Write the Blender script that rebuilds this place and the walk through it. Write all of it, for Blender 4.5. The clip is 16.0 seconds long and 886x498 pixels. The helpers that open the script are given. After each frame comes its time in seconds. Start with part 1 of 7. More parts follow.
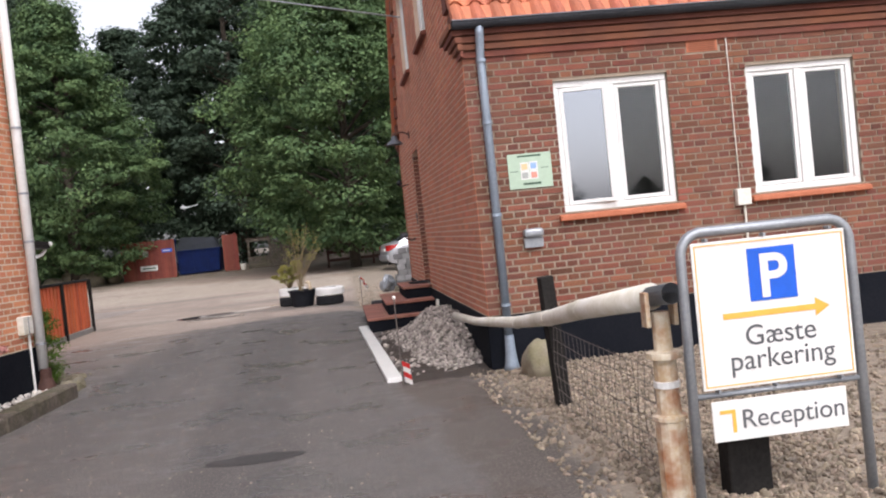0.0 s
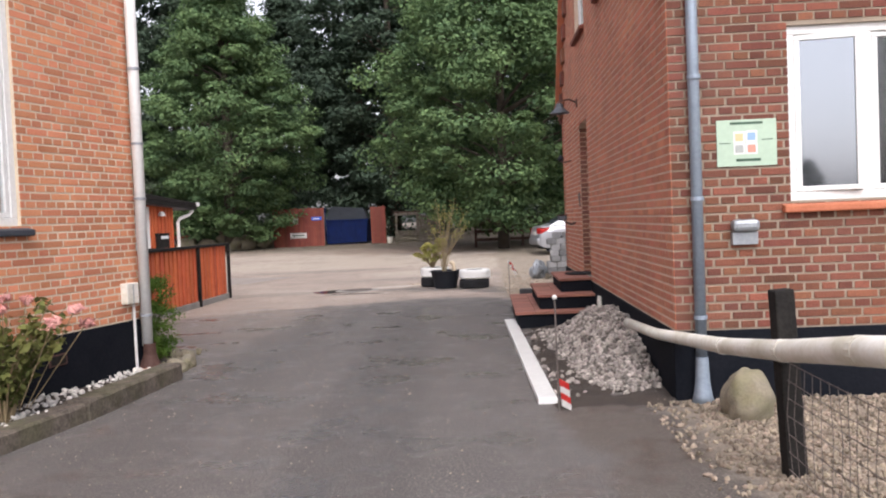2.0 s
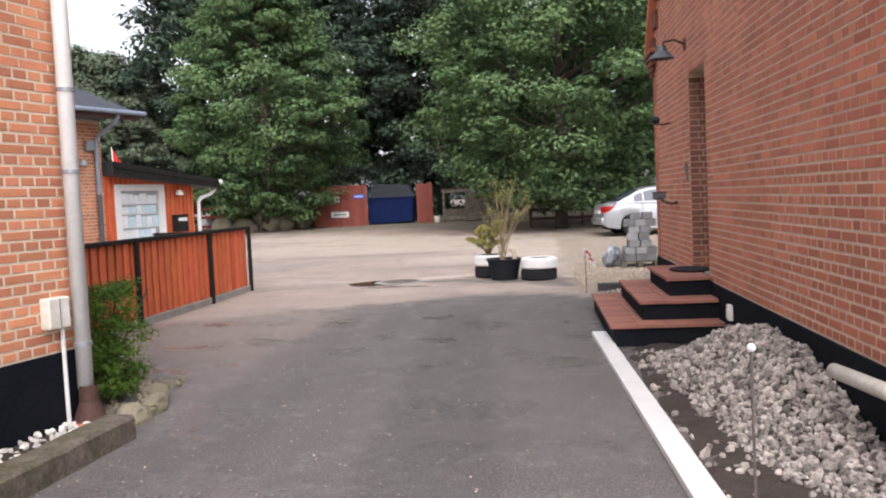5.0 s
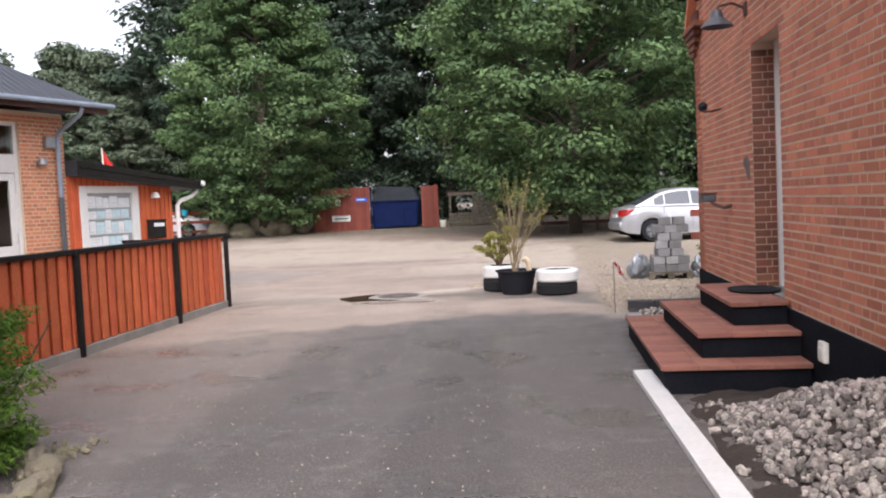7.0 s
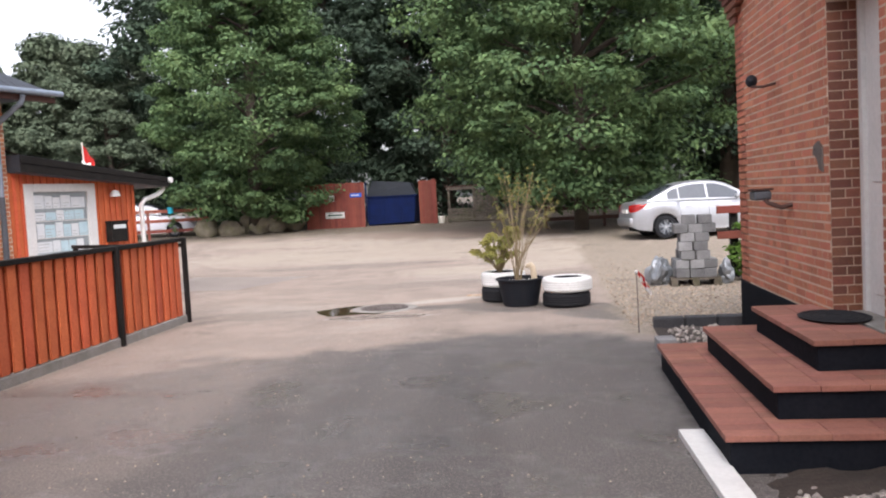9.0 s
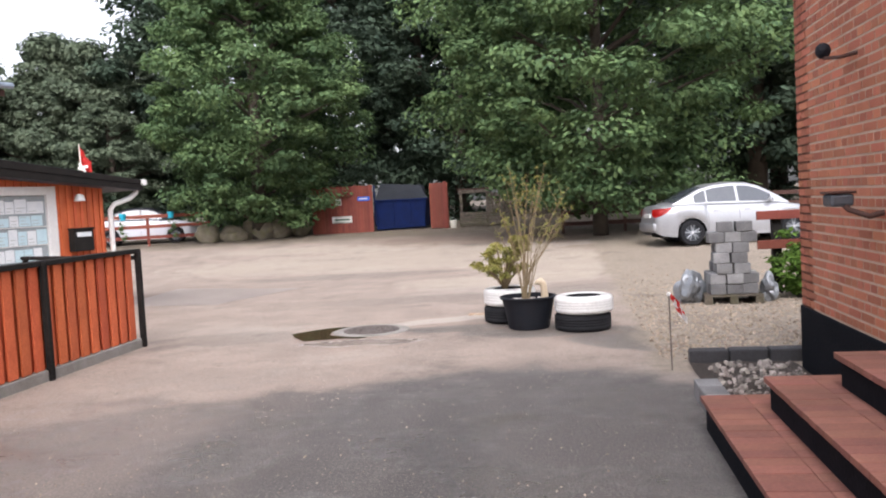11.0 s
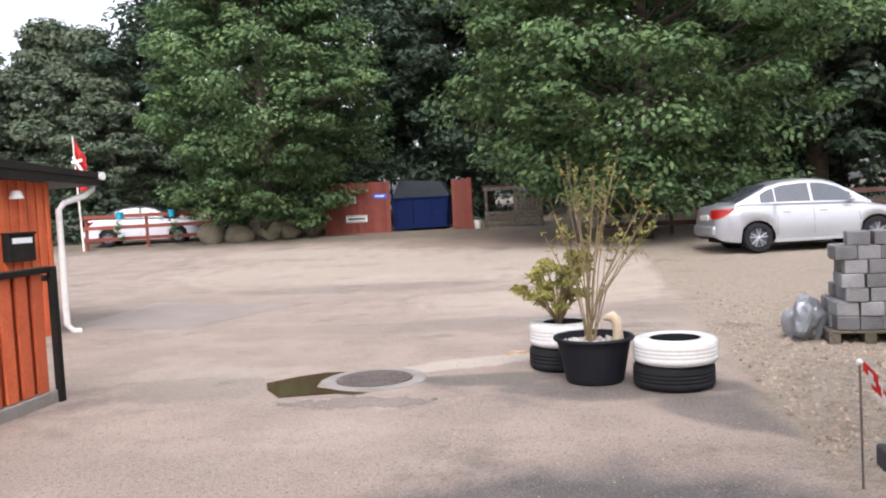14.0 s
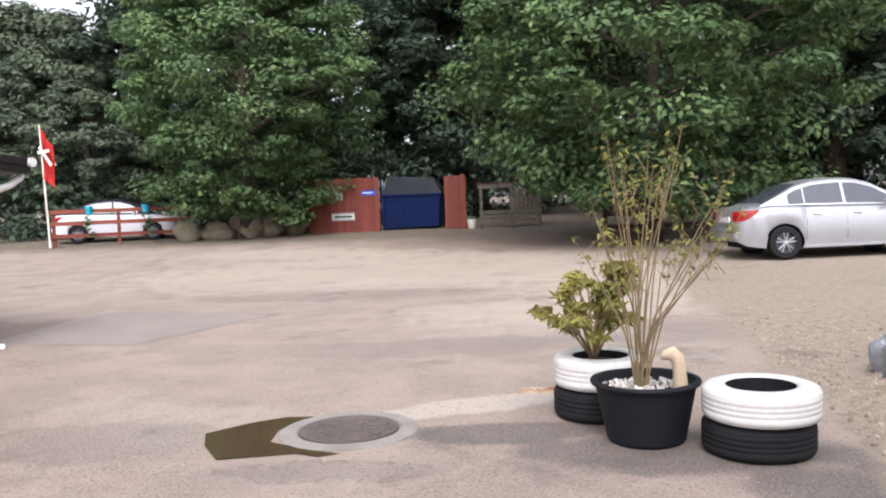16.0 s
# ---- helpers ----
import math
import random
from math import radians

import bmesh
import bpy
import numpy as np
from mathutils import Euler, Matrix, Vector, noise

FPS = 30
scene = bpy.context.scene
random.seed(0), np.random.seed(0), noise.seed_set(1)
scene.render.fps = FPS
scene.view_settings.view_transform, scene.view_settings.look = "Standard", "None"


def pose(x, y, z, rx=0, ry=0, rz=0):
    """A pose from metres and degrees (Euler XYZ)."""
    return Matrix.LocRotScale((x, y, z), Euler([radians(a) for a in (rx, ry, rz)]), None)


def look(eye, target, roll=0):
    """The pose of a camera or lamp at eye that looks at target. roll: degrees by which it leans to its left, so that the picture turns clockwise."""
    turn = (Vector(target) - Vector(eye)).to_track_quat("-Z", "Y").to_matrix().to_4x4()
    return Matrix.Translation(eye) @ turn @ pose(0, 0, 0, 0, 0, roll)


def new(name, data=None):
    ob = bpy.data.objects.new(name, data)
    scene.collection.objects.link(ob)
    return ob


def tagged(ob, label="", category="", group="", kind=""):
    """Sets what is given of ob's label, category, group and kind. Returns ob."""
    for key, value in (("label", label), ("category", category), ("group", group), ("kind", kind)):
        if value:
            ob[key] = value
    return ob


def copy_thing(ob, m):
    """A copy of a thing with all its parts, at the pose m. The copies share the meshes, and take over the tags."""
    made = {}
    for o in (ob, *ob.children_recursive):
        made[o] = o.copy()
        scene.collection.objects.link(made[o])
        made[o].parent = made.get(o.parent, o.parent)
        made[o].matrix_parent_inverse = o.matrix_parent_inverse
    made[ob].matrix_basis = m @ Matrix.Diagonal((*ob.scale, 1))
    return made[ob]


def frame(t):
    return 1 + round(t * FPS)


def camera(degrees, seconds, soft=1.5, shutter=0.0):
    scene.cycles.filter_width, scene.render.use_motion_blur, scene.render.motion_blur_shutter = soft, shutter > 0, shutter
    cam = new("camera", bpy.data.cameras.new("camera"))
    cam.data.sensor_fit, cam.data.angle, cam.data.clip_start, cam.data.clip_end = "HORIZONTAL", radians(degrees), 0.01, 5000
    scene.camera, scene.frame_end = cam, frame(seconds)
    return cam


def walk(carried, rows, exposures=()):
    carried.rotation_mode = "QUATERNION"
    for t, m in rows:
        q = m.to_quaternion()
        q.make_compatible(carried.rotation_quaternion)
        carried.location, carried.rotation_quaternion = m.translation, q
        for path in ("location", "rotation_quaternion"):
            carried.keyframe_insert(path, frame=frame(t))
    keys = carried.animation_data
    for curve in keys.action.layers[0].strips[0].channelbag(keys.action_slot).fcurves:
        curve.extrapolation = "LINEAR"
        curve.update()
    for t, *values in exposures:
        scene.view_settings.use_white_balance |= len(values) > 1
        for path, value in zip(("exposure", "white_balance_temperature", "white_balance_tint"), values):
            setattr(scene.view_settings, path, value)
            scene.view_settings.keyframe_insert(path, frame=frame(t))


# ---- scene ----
cam = camera(55.2, 16.0, soft=2.0)
METRES, EYE, TILT, LEAN, TURN = 14.6, 1.44, -1.25, 0.0, -6.9
ROWS = [
    (0.0, 0.0, 0.0, 0.0, -0.01, -0.14, 5.92),
    (0.5, -0.0077, 0.0305, 0.0007, 0.76, 0.09, 5.44),
    (1.0, -0.0084, 0.0584, 0.0003, 2.56, 0.06, 5.04),
    (1.5, -0.0102, 0.0904, 0.0026, 9.08, -0.56, 4.13),
    (2.0, -0.0153, 0.1186, 0.0023, 9.97, -0.72, 2.15),
    (2.5, -0.0198, 0.1511, 0.0029, 11.12, -2.12, 2.09),
    (3.0, -0.0241, 0.18, 0.0062, 12.56, -2.1, 2.16),
    (3.5, -0.0368, 0.2122, 0.0069, 12.8, -2.19, 2.18),
    (6.0, -0.0772, 0.3678, 0.0114, 13.26, -2.08, 2.36),
    (6.5, -0.0859, 0.3998, 0.0131, 13.21, -1.88, 2.24),
    (7.0, -0.0879, 0.4314, 0.0113, 13.61, -1.91, 2.33),
    (7.5, -0.0909, 0.46, 0.0141, 13.6, -2.09, 2.39),
    (8.0, -0.0983, 0.4945, 0.0147, 13.51, -2.12, 2.29),
    (8.5, -0.1022, 0.519, 0.0141, 13.44, -1.91, 2.46),
    (9.0, -0.1067, 0.5519, 0.0174, 13.75, -2.33, 2.73),
    (11.5, -0.1186, 0.6973, 0.0207, 16.09, -1.99, 2.75),
    (12.0, -0.1257, 0.7298, 0.0238, 17.18, -1.96, 2.77),
    (12.5, -0.137, 0.7562, 0.0239, 16.96, -1.78, 2.64),
    (13.0, -0.1486, 0.7901, 0.0236, 16.82, -1.89, 2.77),
    (13.5, -0.1558, 0.8168, 0.0251, 16.9, -1.96, 2.59),
    (14.0, -0.1706, 0.8509, 0.0262, 16.43, -2.19, 2.55),
    (14.5, -0.1804, 0.8846, 0.0247, 16.27, -2.08, 2.51),
    (15.0, -0.1879, 0.9081, 0.0272, 16.51, -2.27, 2.4),
    (15.5, -0.202, 0.948, 0.0265, 16.03, -2.37, 2.09),
    (16.0, -0.21, 0.97, 0.0262, 15.77, -2.29, 1.9),
]
walk(cam, [(t, pose(0, 0, EYE, TILT, LEAN, TURN) @ pose(METRES * x, METRES * y, METRES * z, 90 + pitch, roll, yaw)) for t, x, y, z, yaw, pitch, roll in ROWS], exposures=[(0.0, 0.95, 6350, 16), (1.5, 1.06, 6350, 16), (3.5, 1.3, 6350, 16), (16.0, 1.36, 6250, 16)])

# ---- light ----
SUN_EL, SUN_AZ = 50.0, 172.0
world = bpy.data.worlds.new("sky")
scene.world = world
world.use_nodes = True
wn = world.node_tree.nodes
sky = wn.new("ShaderNodeTexSky")
sky.sky_type, sky.sun_disc = "NISHITA", False
sky.sun_elevation, sky.sun_rotation = radians(SUN_EL), radians(SUN_AZ)
sky.air_density, sky.dust_density = 1.0, 4.0
grey = wn.new("ShaderNodeHueSaturation")
grey.inputs["Saturation"].default_value = 0.25
world.node_tree.links.new(sky.outputs[0], grey.inputs["Color"])
world.node_tree.links.new(grey.outputs[0], wn["Background"].inputs[0])
wn["Background"].inputs[1].default_value = 0.15
sun = new("sun", bpy.data.lights.new("sun", "SUN"))
sun.data.energy, sun.data.angle, sun.data.color = 0.35, radians(30), (1.0, 0.95, 0.88)
sun.matrix_world = look((0, 0, 0), (-math.sin(radians(SUN_AZ)) * math.cos(radians(SUN_EL)), -math.cos(radians(SUN_AZ)) * math.cos(radians(SUN_EL)), -math.sin(radians(SUN_EL))))

# ---- materials ----


def mat(name, a, b=None, rough=0.7, metal=0.0, scale=6.0, fine=60.0, bump=0.2, mix=0.5, vary=0.0, source="", spec=0.5, dirt=None):
    """Two tones mixed by coarse and fine noise, with bump. vary: brightness change from piece to piece."""
    m = bpy.data.materials.new(name)
    m.use_nodes = True
    nt = m.node_tree
    N, L = nt.nodes, nt.links
    p = N["Principled BSDF"]
    b = b or tuple(c * 0.7 for c in a)
    co = N.new("ShaderNodeTexCoord")
    n1, n2 = N.new("ShaderNodeTexNoise"), N.new("ShaderNodeTexNoise")
    n1.inputs["Scale"].default_value, n1.inputs["Detail"].default_value = scale, 5
    n2.inputs["Scale"].default_value, n2.inputs["Detail"].default_value = fine, 3
    geo = N.new("ShaderNodeNewGeometry")
    for n in (n1, n2):
        L.new(geo.outputs["Position"], n.inputs["Vector"])
    add = N.new("ShaderNodeMath")
    add.operation = "ADD"
    L.new(n1.outputs[0], add.inputs[0])
    L.new(n2.outputs[0], add.inputs[1])
    rng = N.new("ShaderNodeMapRange")
    L.new(add.outputs[0], rng.inputs["Value"])
    rng.inputs["From Min"].default_value, rng.inputs["From Max"].default_value = 0.75, 1.25
    rng.inputs["To Max"].default_value = mix * 2
    mx = N.new("ShaderNodeMix")
    mx.data_type = "RGBA"
    mx.inputs["A"].default_value, mx.inputs["B"].default_value = (*a, 1), (*b, 1)
    L.new(rng.outputs[0], mx.inputs["Factor"])
    out = mx.outputs["Result"]
    if source:
        src = N.new("ShaderNodeObjectInfo").outputs["Random"] if source == "object" else geo.outputs["Random Per Island"]
        hs = N.new("ShaderNodeHueSaturation")
        v = N.new("ShaderNodeMapRange")
        v.inputs["To Min"].default_value, v.inputs["To Max"].default_value = 1 - vary, 1 + vary
        L.new(src, v.inputs["Value"])
        L.new(v.outputs[0], hs.inputs["Value"])
        w = N.new("ShaderNodeTexWhiteNoise")
        w.noise_dimensions = "1D"
        L.new(src, w.inputs["W"])
        h = N.new("ShaderNodeMapRange")
        h.inputs["To Min"].default_value, h.inputs["To Max"].default_value = 0.5 - vary * 0.03, 0.5 + vary * 0.03
        L.new(w.outputs["Value"], h.inputs["Value"])
        L.new(h.outputs[0], hs.inputs["Hue"])
        L.new(out, hs.inputs["Color"])
        out = hs.outputs[0]
    if dirt:
        col, amount, dscale = dirt
        n3 = N.new("ShaderNodeTexNoise")
        n3.inputs["Scale"].default_value, n3.inputs["Detail"].default_value = dscale, 6
        L.new(geo.outputs["Position"], n3.inputs["Vector"])
        r3 = N.new("ShaderNodeMapRange")
        r3.inputs["From Min"].default_value, r3.inputs["From Max"].default_value = 0.45, 0.7
        r3.inputs["To Max"].default_value = amount
        L.new(n3.outputs[0], r3.inputs["Value"])
        m3 = N.new("ShaderNodeMix")
        m3.data_type = "RGBA"
        L.new(r3.outputs[0], m3.inputs["Factor"])
        L.new(out, m3.inputs["A"])
        m3.inputs["B"].default_value = (*col, 1)
        out = m3.outputs["Result"]
    L.new(out, p.inputs["Base Color"])
    p.inputs["Roughness"].default_value, p.inputs["Metallic"].default_value = rough, metal
    p.inputs["Specular IOR Level"].default_value = spec
    if bump:
        bp = N.new("ShaderNodeBump")
        bp.inputs["Strength"].default_value, bp.inputs["Distance"].default_value = bump, 0.01
        L.new(n2.outputs[0], bp.inputs["Height"])
        L.new(bp.outputs[0], p.inputs["Normal"])
    return m


def leaf_mat(name, a, b, trans=0.22):
    m = mat(name, a, b, rough=0.7, scale=0.9, fine=9, bump=0, vary=0.28, source="island", spec=0.12)
    nt = m.node_tree
    p = nt.nodes["Principled BSDF"]
    tr, ad = nt.nodes.new("ShaderNodeBsdfTranslucent"), nt.nodes.new("ShaderNodeMixShader")
    ad.inputs[0].default_value = trans
    nt.links.new(p.inputs["Base Color"].links[0].from_socket, tr.inputs[0])
    nt.links.new(p.outputs[0], ad.inputs[1])
    nt.links.new(tr.outputs[0], ad.inputs[2])
    nt.links.new(ad.outputs[0], nt.nodes["Material Output"].inputs[0])
    return m


def glass_mat(name, tint=(0.02, 0.025, 0.03), rough=0.02):
    """A dark pane: clear coat over a dim room behind."""
    m = bpy.data.materials.new(name)
    m.use_nodes = True
    p = m.node_tree.nodes["Principled BSDF"]
    p.inputs["Base Color"].default_value = (0.8, 0.85, 0.87, 1)
    p.inputs["Roughness"].default_value = rough
    p.inputs["Transmission Weight"].default_value = 1.0
    p.inputs["IOR"].default_value = 1.5
    return m


# front darker, gable brighter: the two sides' light is put into brick colour
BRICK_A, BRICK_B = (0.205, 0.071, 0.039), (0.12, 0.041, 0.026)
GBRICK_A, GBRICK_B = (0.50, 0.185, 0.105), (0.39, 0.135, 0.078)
LBRICK_A, LBRICK_B = (0.58, 0.245, 0.13), (0.47, 0.175, 0.09)
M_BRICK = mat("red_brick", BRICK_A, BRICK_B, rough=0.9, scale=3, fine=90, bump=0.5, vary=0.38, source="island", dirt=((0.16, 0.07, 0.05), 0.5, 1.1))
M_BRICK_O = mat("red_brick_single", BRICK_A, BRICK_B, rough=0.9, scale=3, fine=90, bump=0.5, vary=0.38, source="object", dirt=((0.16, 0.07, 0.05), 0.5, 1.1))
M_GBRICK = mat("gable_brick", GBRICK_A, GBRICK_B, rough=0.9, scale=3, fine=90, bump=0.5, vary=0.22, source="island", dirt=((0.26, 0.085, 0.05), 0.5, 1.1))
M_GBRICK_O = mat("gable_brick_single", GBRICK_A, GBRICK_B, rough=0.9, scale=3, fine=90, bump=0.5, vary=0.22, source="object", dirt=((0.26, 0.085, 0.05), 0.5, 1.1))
M_LBRICK = mat("orange_brick", LBRICK_A, LBRICK_B, rough=0.9, scale=3, fine=90, bump=0.5, vary=0.2, source="island")
M_LBRICK_O = mat("orange_brick_single", LBRICK_A, LBRICK_B, rough=0.9, scale=3, fine=90, bump=0.5, vary=0.2, source="object")
# front mortar is toned down with its bricks, for the light on that side
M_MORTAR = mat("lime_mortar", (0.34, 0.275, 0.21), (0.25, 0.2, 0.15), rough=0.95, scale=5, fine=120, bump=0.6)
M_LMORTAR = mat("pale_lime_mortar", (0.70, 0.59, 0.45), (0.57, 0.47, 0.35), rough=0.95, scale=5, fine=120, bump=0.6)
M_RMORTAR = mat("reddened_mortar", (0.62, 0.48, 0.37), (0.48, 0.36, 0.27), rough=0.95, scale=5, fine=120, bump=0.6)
M_PLINTH = mat("black_plinth_paint", (0.006, 0.0075, 0.011), (0.011, 0.012, 0.016), rough=0.85, scale=4, fine=40, bump=0.3, spec=0.08)
M_WHITE = mat("white_paint", (0.72, 0.72, 0.70), (0.62, 0.62, 0.60), rough=0.35, scale=3, fine=30, bump=0.03)
M_DIRTYWHITE = mat("weathered_white_paint", (0.76, 0.74, 0.69), (0.62, 0.59, 0.5), rough=0.5, scale=5, fine=30, bump=0.15, dirt=((0.3, 0.27, 0.14), 0.4, 3.0))
M_RUST = mat("rust_and_white_paint", (0.62, 0.57, 0.46), (0.48, 0.36, 0.22), rough=0.7, scale=8, fine=40, bump=0.4, dirt=((0.27, 0.085, 0.022), 1.0, 6.0))
M_TERRA = mat("terracotta", (0.46, 0.15, 0.075), (0.36, 0.11, 0.05), rough=0.75, scale=8, fine=60, bump=0.3)
M_TILE = mat("clay_roof_tile", (0.50, 0.16, 0.08), (0.36, 0.12, 0.07), rough=0.75, scale=5, fine=60, bump=0.3, vary=0.2, source="island")
M_ZINC = mat("zinc", (0.30, 0.36, 0.43), (0.23, 0.28, 0.34), rough=0.5, metal=0.35, scale=4, fine=40, bump=0.1)
M_DARKZINC = mat("dark_zinc", (0.10, 0.11, 0.13), (0.07, 0.08, 0.09), rough=0.5, metal=0.3, scale=4, fine=40, bump=0.1)
M_GALV = mat("galvanised_steel", (0.33, 0.35, 0.37), (0.25, 0.27, 0.29), rough=0.45, metal=0.5, scale=9, fine=60, bump=0.1)
M_SLATE = mat("slate_sheet", (0.045, 0.052, 0.065), (0.03, 0.036, 0.045), rough=0.6, scale=3, fine=30, bump=0.2)
M_REDWOOD = mat("red_wood_stain", (0.60, 0.135, 0.048), (0.47, 0.095, 0.034), rough=0.75, scale=4, fine=50, bump=0.35, vary=0.15, source="object")
M_OXIDE = mat("dark_red_boards", (0.2, 0.048, 0.03), (0.15, 0.035, 0.022), rough=0.8, scale=4, fine=40, bump=0.3, vary=0.15, source="object")
M_BLACKWOOD = mat("tarred_wood", (0.011, 0.010, 0.0095), (0.022, 0.020, 0.018), rough=0.8, scale=6, fine=50, bump=0.4, spec=0.15)
M_DARKWOOD = mat("dark_brown_wood", (0.05, 0.02, 0.015), (0.075, 0.035, 0.025), rough=0.8, scale=5, fine=40, bump=0.4)
M_OLDWOOD = mat("weathered_grey_wood", (0.16, 0.132, 0.105), (0.055, 0.044, 0.035), rough=0.9, scale=9, fine=40, bump=0.8, dirt=((0.07, 0.075, 0.025), 0.5, 2.5))
M_CONCRETE = mat("concrete", (0.30, 0.285, 0.26), (0.22, 0.2, 0.18), rough=0.9, scale=4, fine=60, bump=0.4, dirt=((0.13, 0.13, 0.1), 0.5, 3))
M_BLOCK = mat("grey_concrete_block", (0.24, 0.24, 0.24), (0.16, 0.16, 0.162), rough=0.92, scale=6, fine=70, bump=0.4, vary=0.35, source="object")
M_DARKBLOCK = mat("charcoal_concrete_block", (0.045, 0.045, 0.05), (0.03, 0.03, 0.032), rough=0.85, scale=6, fine=60, bump=0.4)
M_STONE = mat("pale_rubble", (0.33, 0.295, 0.265), (0.17, 0.15, 0.135), rough=0.9, scale=14, fine=80, bump=0.5, vary=0.65, source="island")
M_PEBBLE = mat("white_pebbles", (0.62, 0.59, 0.54), (0.45, 0.43, 0.4), rough=0.85, scale=14, fine=80, bump=0.3, vary=0.3, source="island")
M_GRAVEL = mat("beige_gravel", (0.29, 0.235, 0.175), (0.18, 0.145, 0.11), rough=0.95, scale=9, fine=80, bump=0.3, vary=0.45, source="island")
M_BOULDER = mat("field_boulder", (0.25, 0.215, 0.15), (0.17, 0.15, 0.115), rough=0.9, scale=6, fine=50, bump=0.6, dirt=((0.15, 0.15, 0.05), 0.5, 4))
M_SOIL = mat("damp_soil", (0.024, 0.018, 0.014), (0.046, 0.034, 0.026), rough=0.95, scale=5, fine=60, bump=1.0)
M_RUBBER = mat("black_rubber", (0.010, 0.011, 0.013), (0.017, 0.017, 0.019), rough=0.8, scale=8, fine=60, bump=0.15, spec=0.2)
M_PLASTIC = mat("black_plastic", (0.009, 0.011, 0.016), (0.013, 0.014, 0.018), rough=0.6, scale=8, fine=60, bump=0.03, spec=0.2)
M_SILVER = mat("silver_car_paint", (0.40, 0.41, 0.43), (0.36, 0.37, 0.39), rough=0.3, metal=0.55, scale=2, fine=20, bump=0)
M_CARWHITE = mat("white_car_paint", (0.62, 0.63, 0.67), (0.58, 0.59, 0.63), rough=0.25, scale=2, fine=20, bump=0)
M_CARGLASS = mat("tinted_car_glass", (0.07, 0.08, 0.095), (0.055, 0.065, 0.08), rough=0.06, scale=2, fine=20, bump=0, spec=0.6)
M_TAIL = mat("red_tail_lens", (0.55, 0.02, 0.015), (0.4, 0.012, 0.01), rough=0.2, scale=20, fine=80, bump=0)
M_BLUE = mat("navy_steel", (0.004, 0.013, 0.07), (0.004, 0.009, 0.04), rough=0.8, scale=3, fine=30, bump=0.15, spec=0.15)
M_SIGNBLUE = mat("sign_blue", (0.005, 0.10, 0.58), (0.005, 0.09, 0.52), rough=0.4, scale=3, fine=30, bump=0)
M_SIGNORANGE = mat("sign_orange", (0.85, 0.42, 0.07), (0.8, 0.38, 0.06), rough=0.4, scale=3, fine=30, bump=0)
M_SIGNGREY = mat("sign_grey_print", (0.10, 0.105, 0.115), (0.09, 0.095, 0.1), rough=0.5, scale=3, fine=30, bump=0)
M_SIGNGREEN = mat("pale_green_sign", (0.40, 0.52, 0.40), (0.36, 0.47, 0.36), rough=0.45, scale=3, fine=30, bump=0)
M_PALEORANGE = mat("faded_orange_print", (0.72, 0.5, 0.26), (0.66, 0.46, 0.25), rough=0.5, scale=3, fine=30, bump=0)
M_PALEBLUE = mat("faded_blue_print", (0.25, 0.4, 0.68), (0.23, 0.36, 0.62), rough=0.5, scale=3, fine=30, bump=0)
M_PALERED = mat("faded_red_print", (0.66, 0.27, 0.2), (0.6, 0.24, 0.18), rough=0.5, scale=3, fine=30, bump=0)
M_PALEGREY = mat("faded_grey_print", (0.36, 0.38, 0.36), (0.32, 0.34, 0.32), rough=0.5, scale=3, fine=30, bump=0)
M_GREENINK = mat("dark_green_ink", (0.03, 0.09, 0.05), (0.03, 0.07, 0.04), rough=0.5, scale=3, fine=30, bump=0)
M_RED = mat("red_cloth", (0.62, 0.03, 0.025), (0.5, 0.025, 0.02), rough=0.8, scale=9, fine=80, bump=0.1)
M_CLOTHWHITE = mat("white_cloth", (0.78, 0.76, 0.74), (0.66, 0.64, 0.62), rough=0.85, scale=9, fine=80, bump=0.1)
M_CYAN = mat("turquoise_plastic", (0.01, 0.38, 0.52), (0.01, 0.3, 0.45), rough=0.4, scale=5, fine=40, bump=0)
M_BARK = mat("bark", (0.075, 0.058, 0.042), (0.04, 0.032, 0.024), rough=0.95, scale=3, fine=20, bump=0.9)
M_STEM = mat("pale_stems", (0.26, 0.2, 0.11), (0.18, 0.13, 0.07), rough=0.8, scale=9, fine=60, bump=0.2)
M_LEAF = leaf_mat("tree_leaves", (0.15, 0.225, 0.09), (0.06, 0.11, 0.055))
# the wood's inner shade is put into this darker leaf colour
M_LEAFD = leaf_mat("forest_shade_leaves", (0.085, 0.12, 0.078), (0.038, 0.062, 0.044))
# haze of distance is put into this paler leaf colour
M_LEAFH = leaf_mat("haze_pale_leaves", (0.15, 0.185, 0.12), (0.08, 0.11, 0.075))
M_LEAFY = leaf_mat("yellow_green_leaves", (0.35, 0.32, 0.1), (0.19, 0.2, 0.06))
M_LEAFB = leaf_mat("bright_shrub_leaves", (0.12, 0.21, 0.035), (0.07, 0.14, 0.025))
M_LEAFO = leaf_mat("olive_leaves", (0.16, 0.16, 0.05), (0.09, 0.11, 0.035))
M_PINK = leaf_mat("rose_petals", (0.75, 0.42, 0.38), (0.7, 0.33, 0.3))
M_GLASS = glass_mat("window_glass")
M_COATED = mat("coated_glass", (0.26, 0.28, 0.31), (0.25, 0.27, 0.3), rough=0.04, metal=0.9, scale=2, fine=20, bump=0)
# near-black base colour carries the interiors' lack of light
M_ROOM = mat("dark_painted_room", (0.010, 0.010, 0.010), (0.007, 0.007, 0.007), rough=0.95, scale=2, fine=20, bump=0)
M_BRICKPAVE = mat("red_step_paver", (0.27, 0.112, 0.08), (0.2, 0.085, 0.063), rough=0.85, scale=6, fine=60, bump=0.4, vary=0.18, source="object")
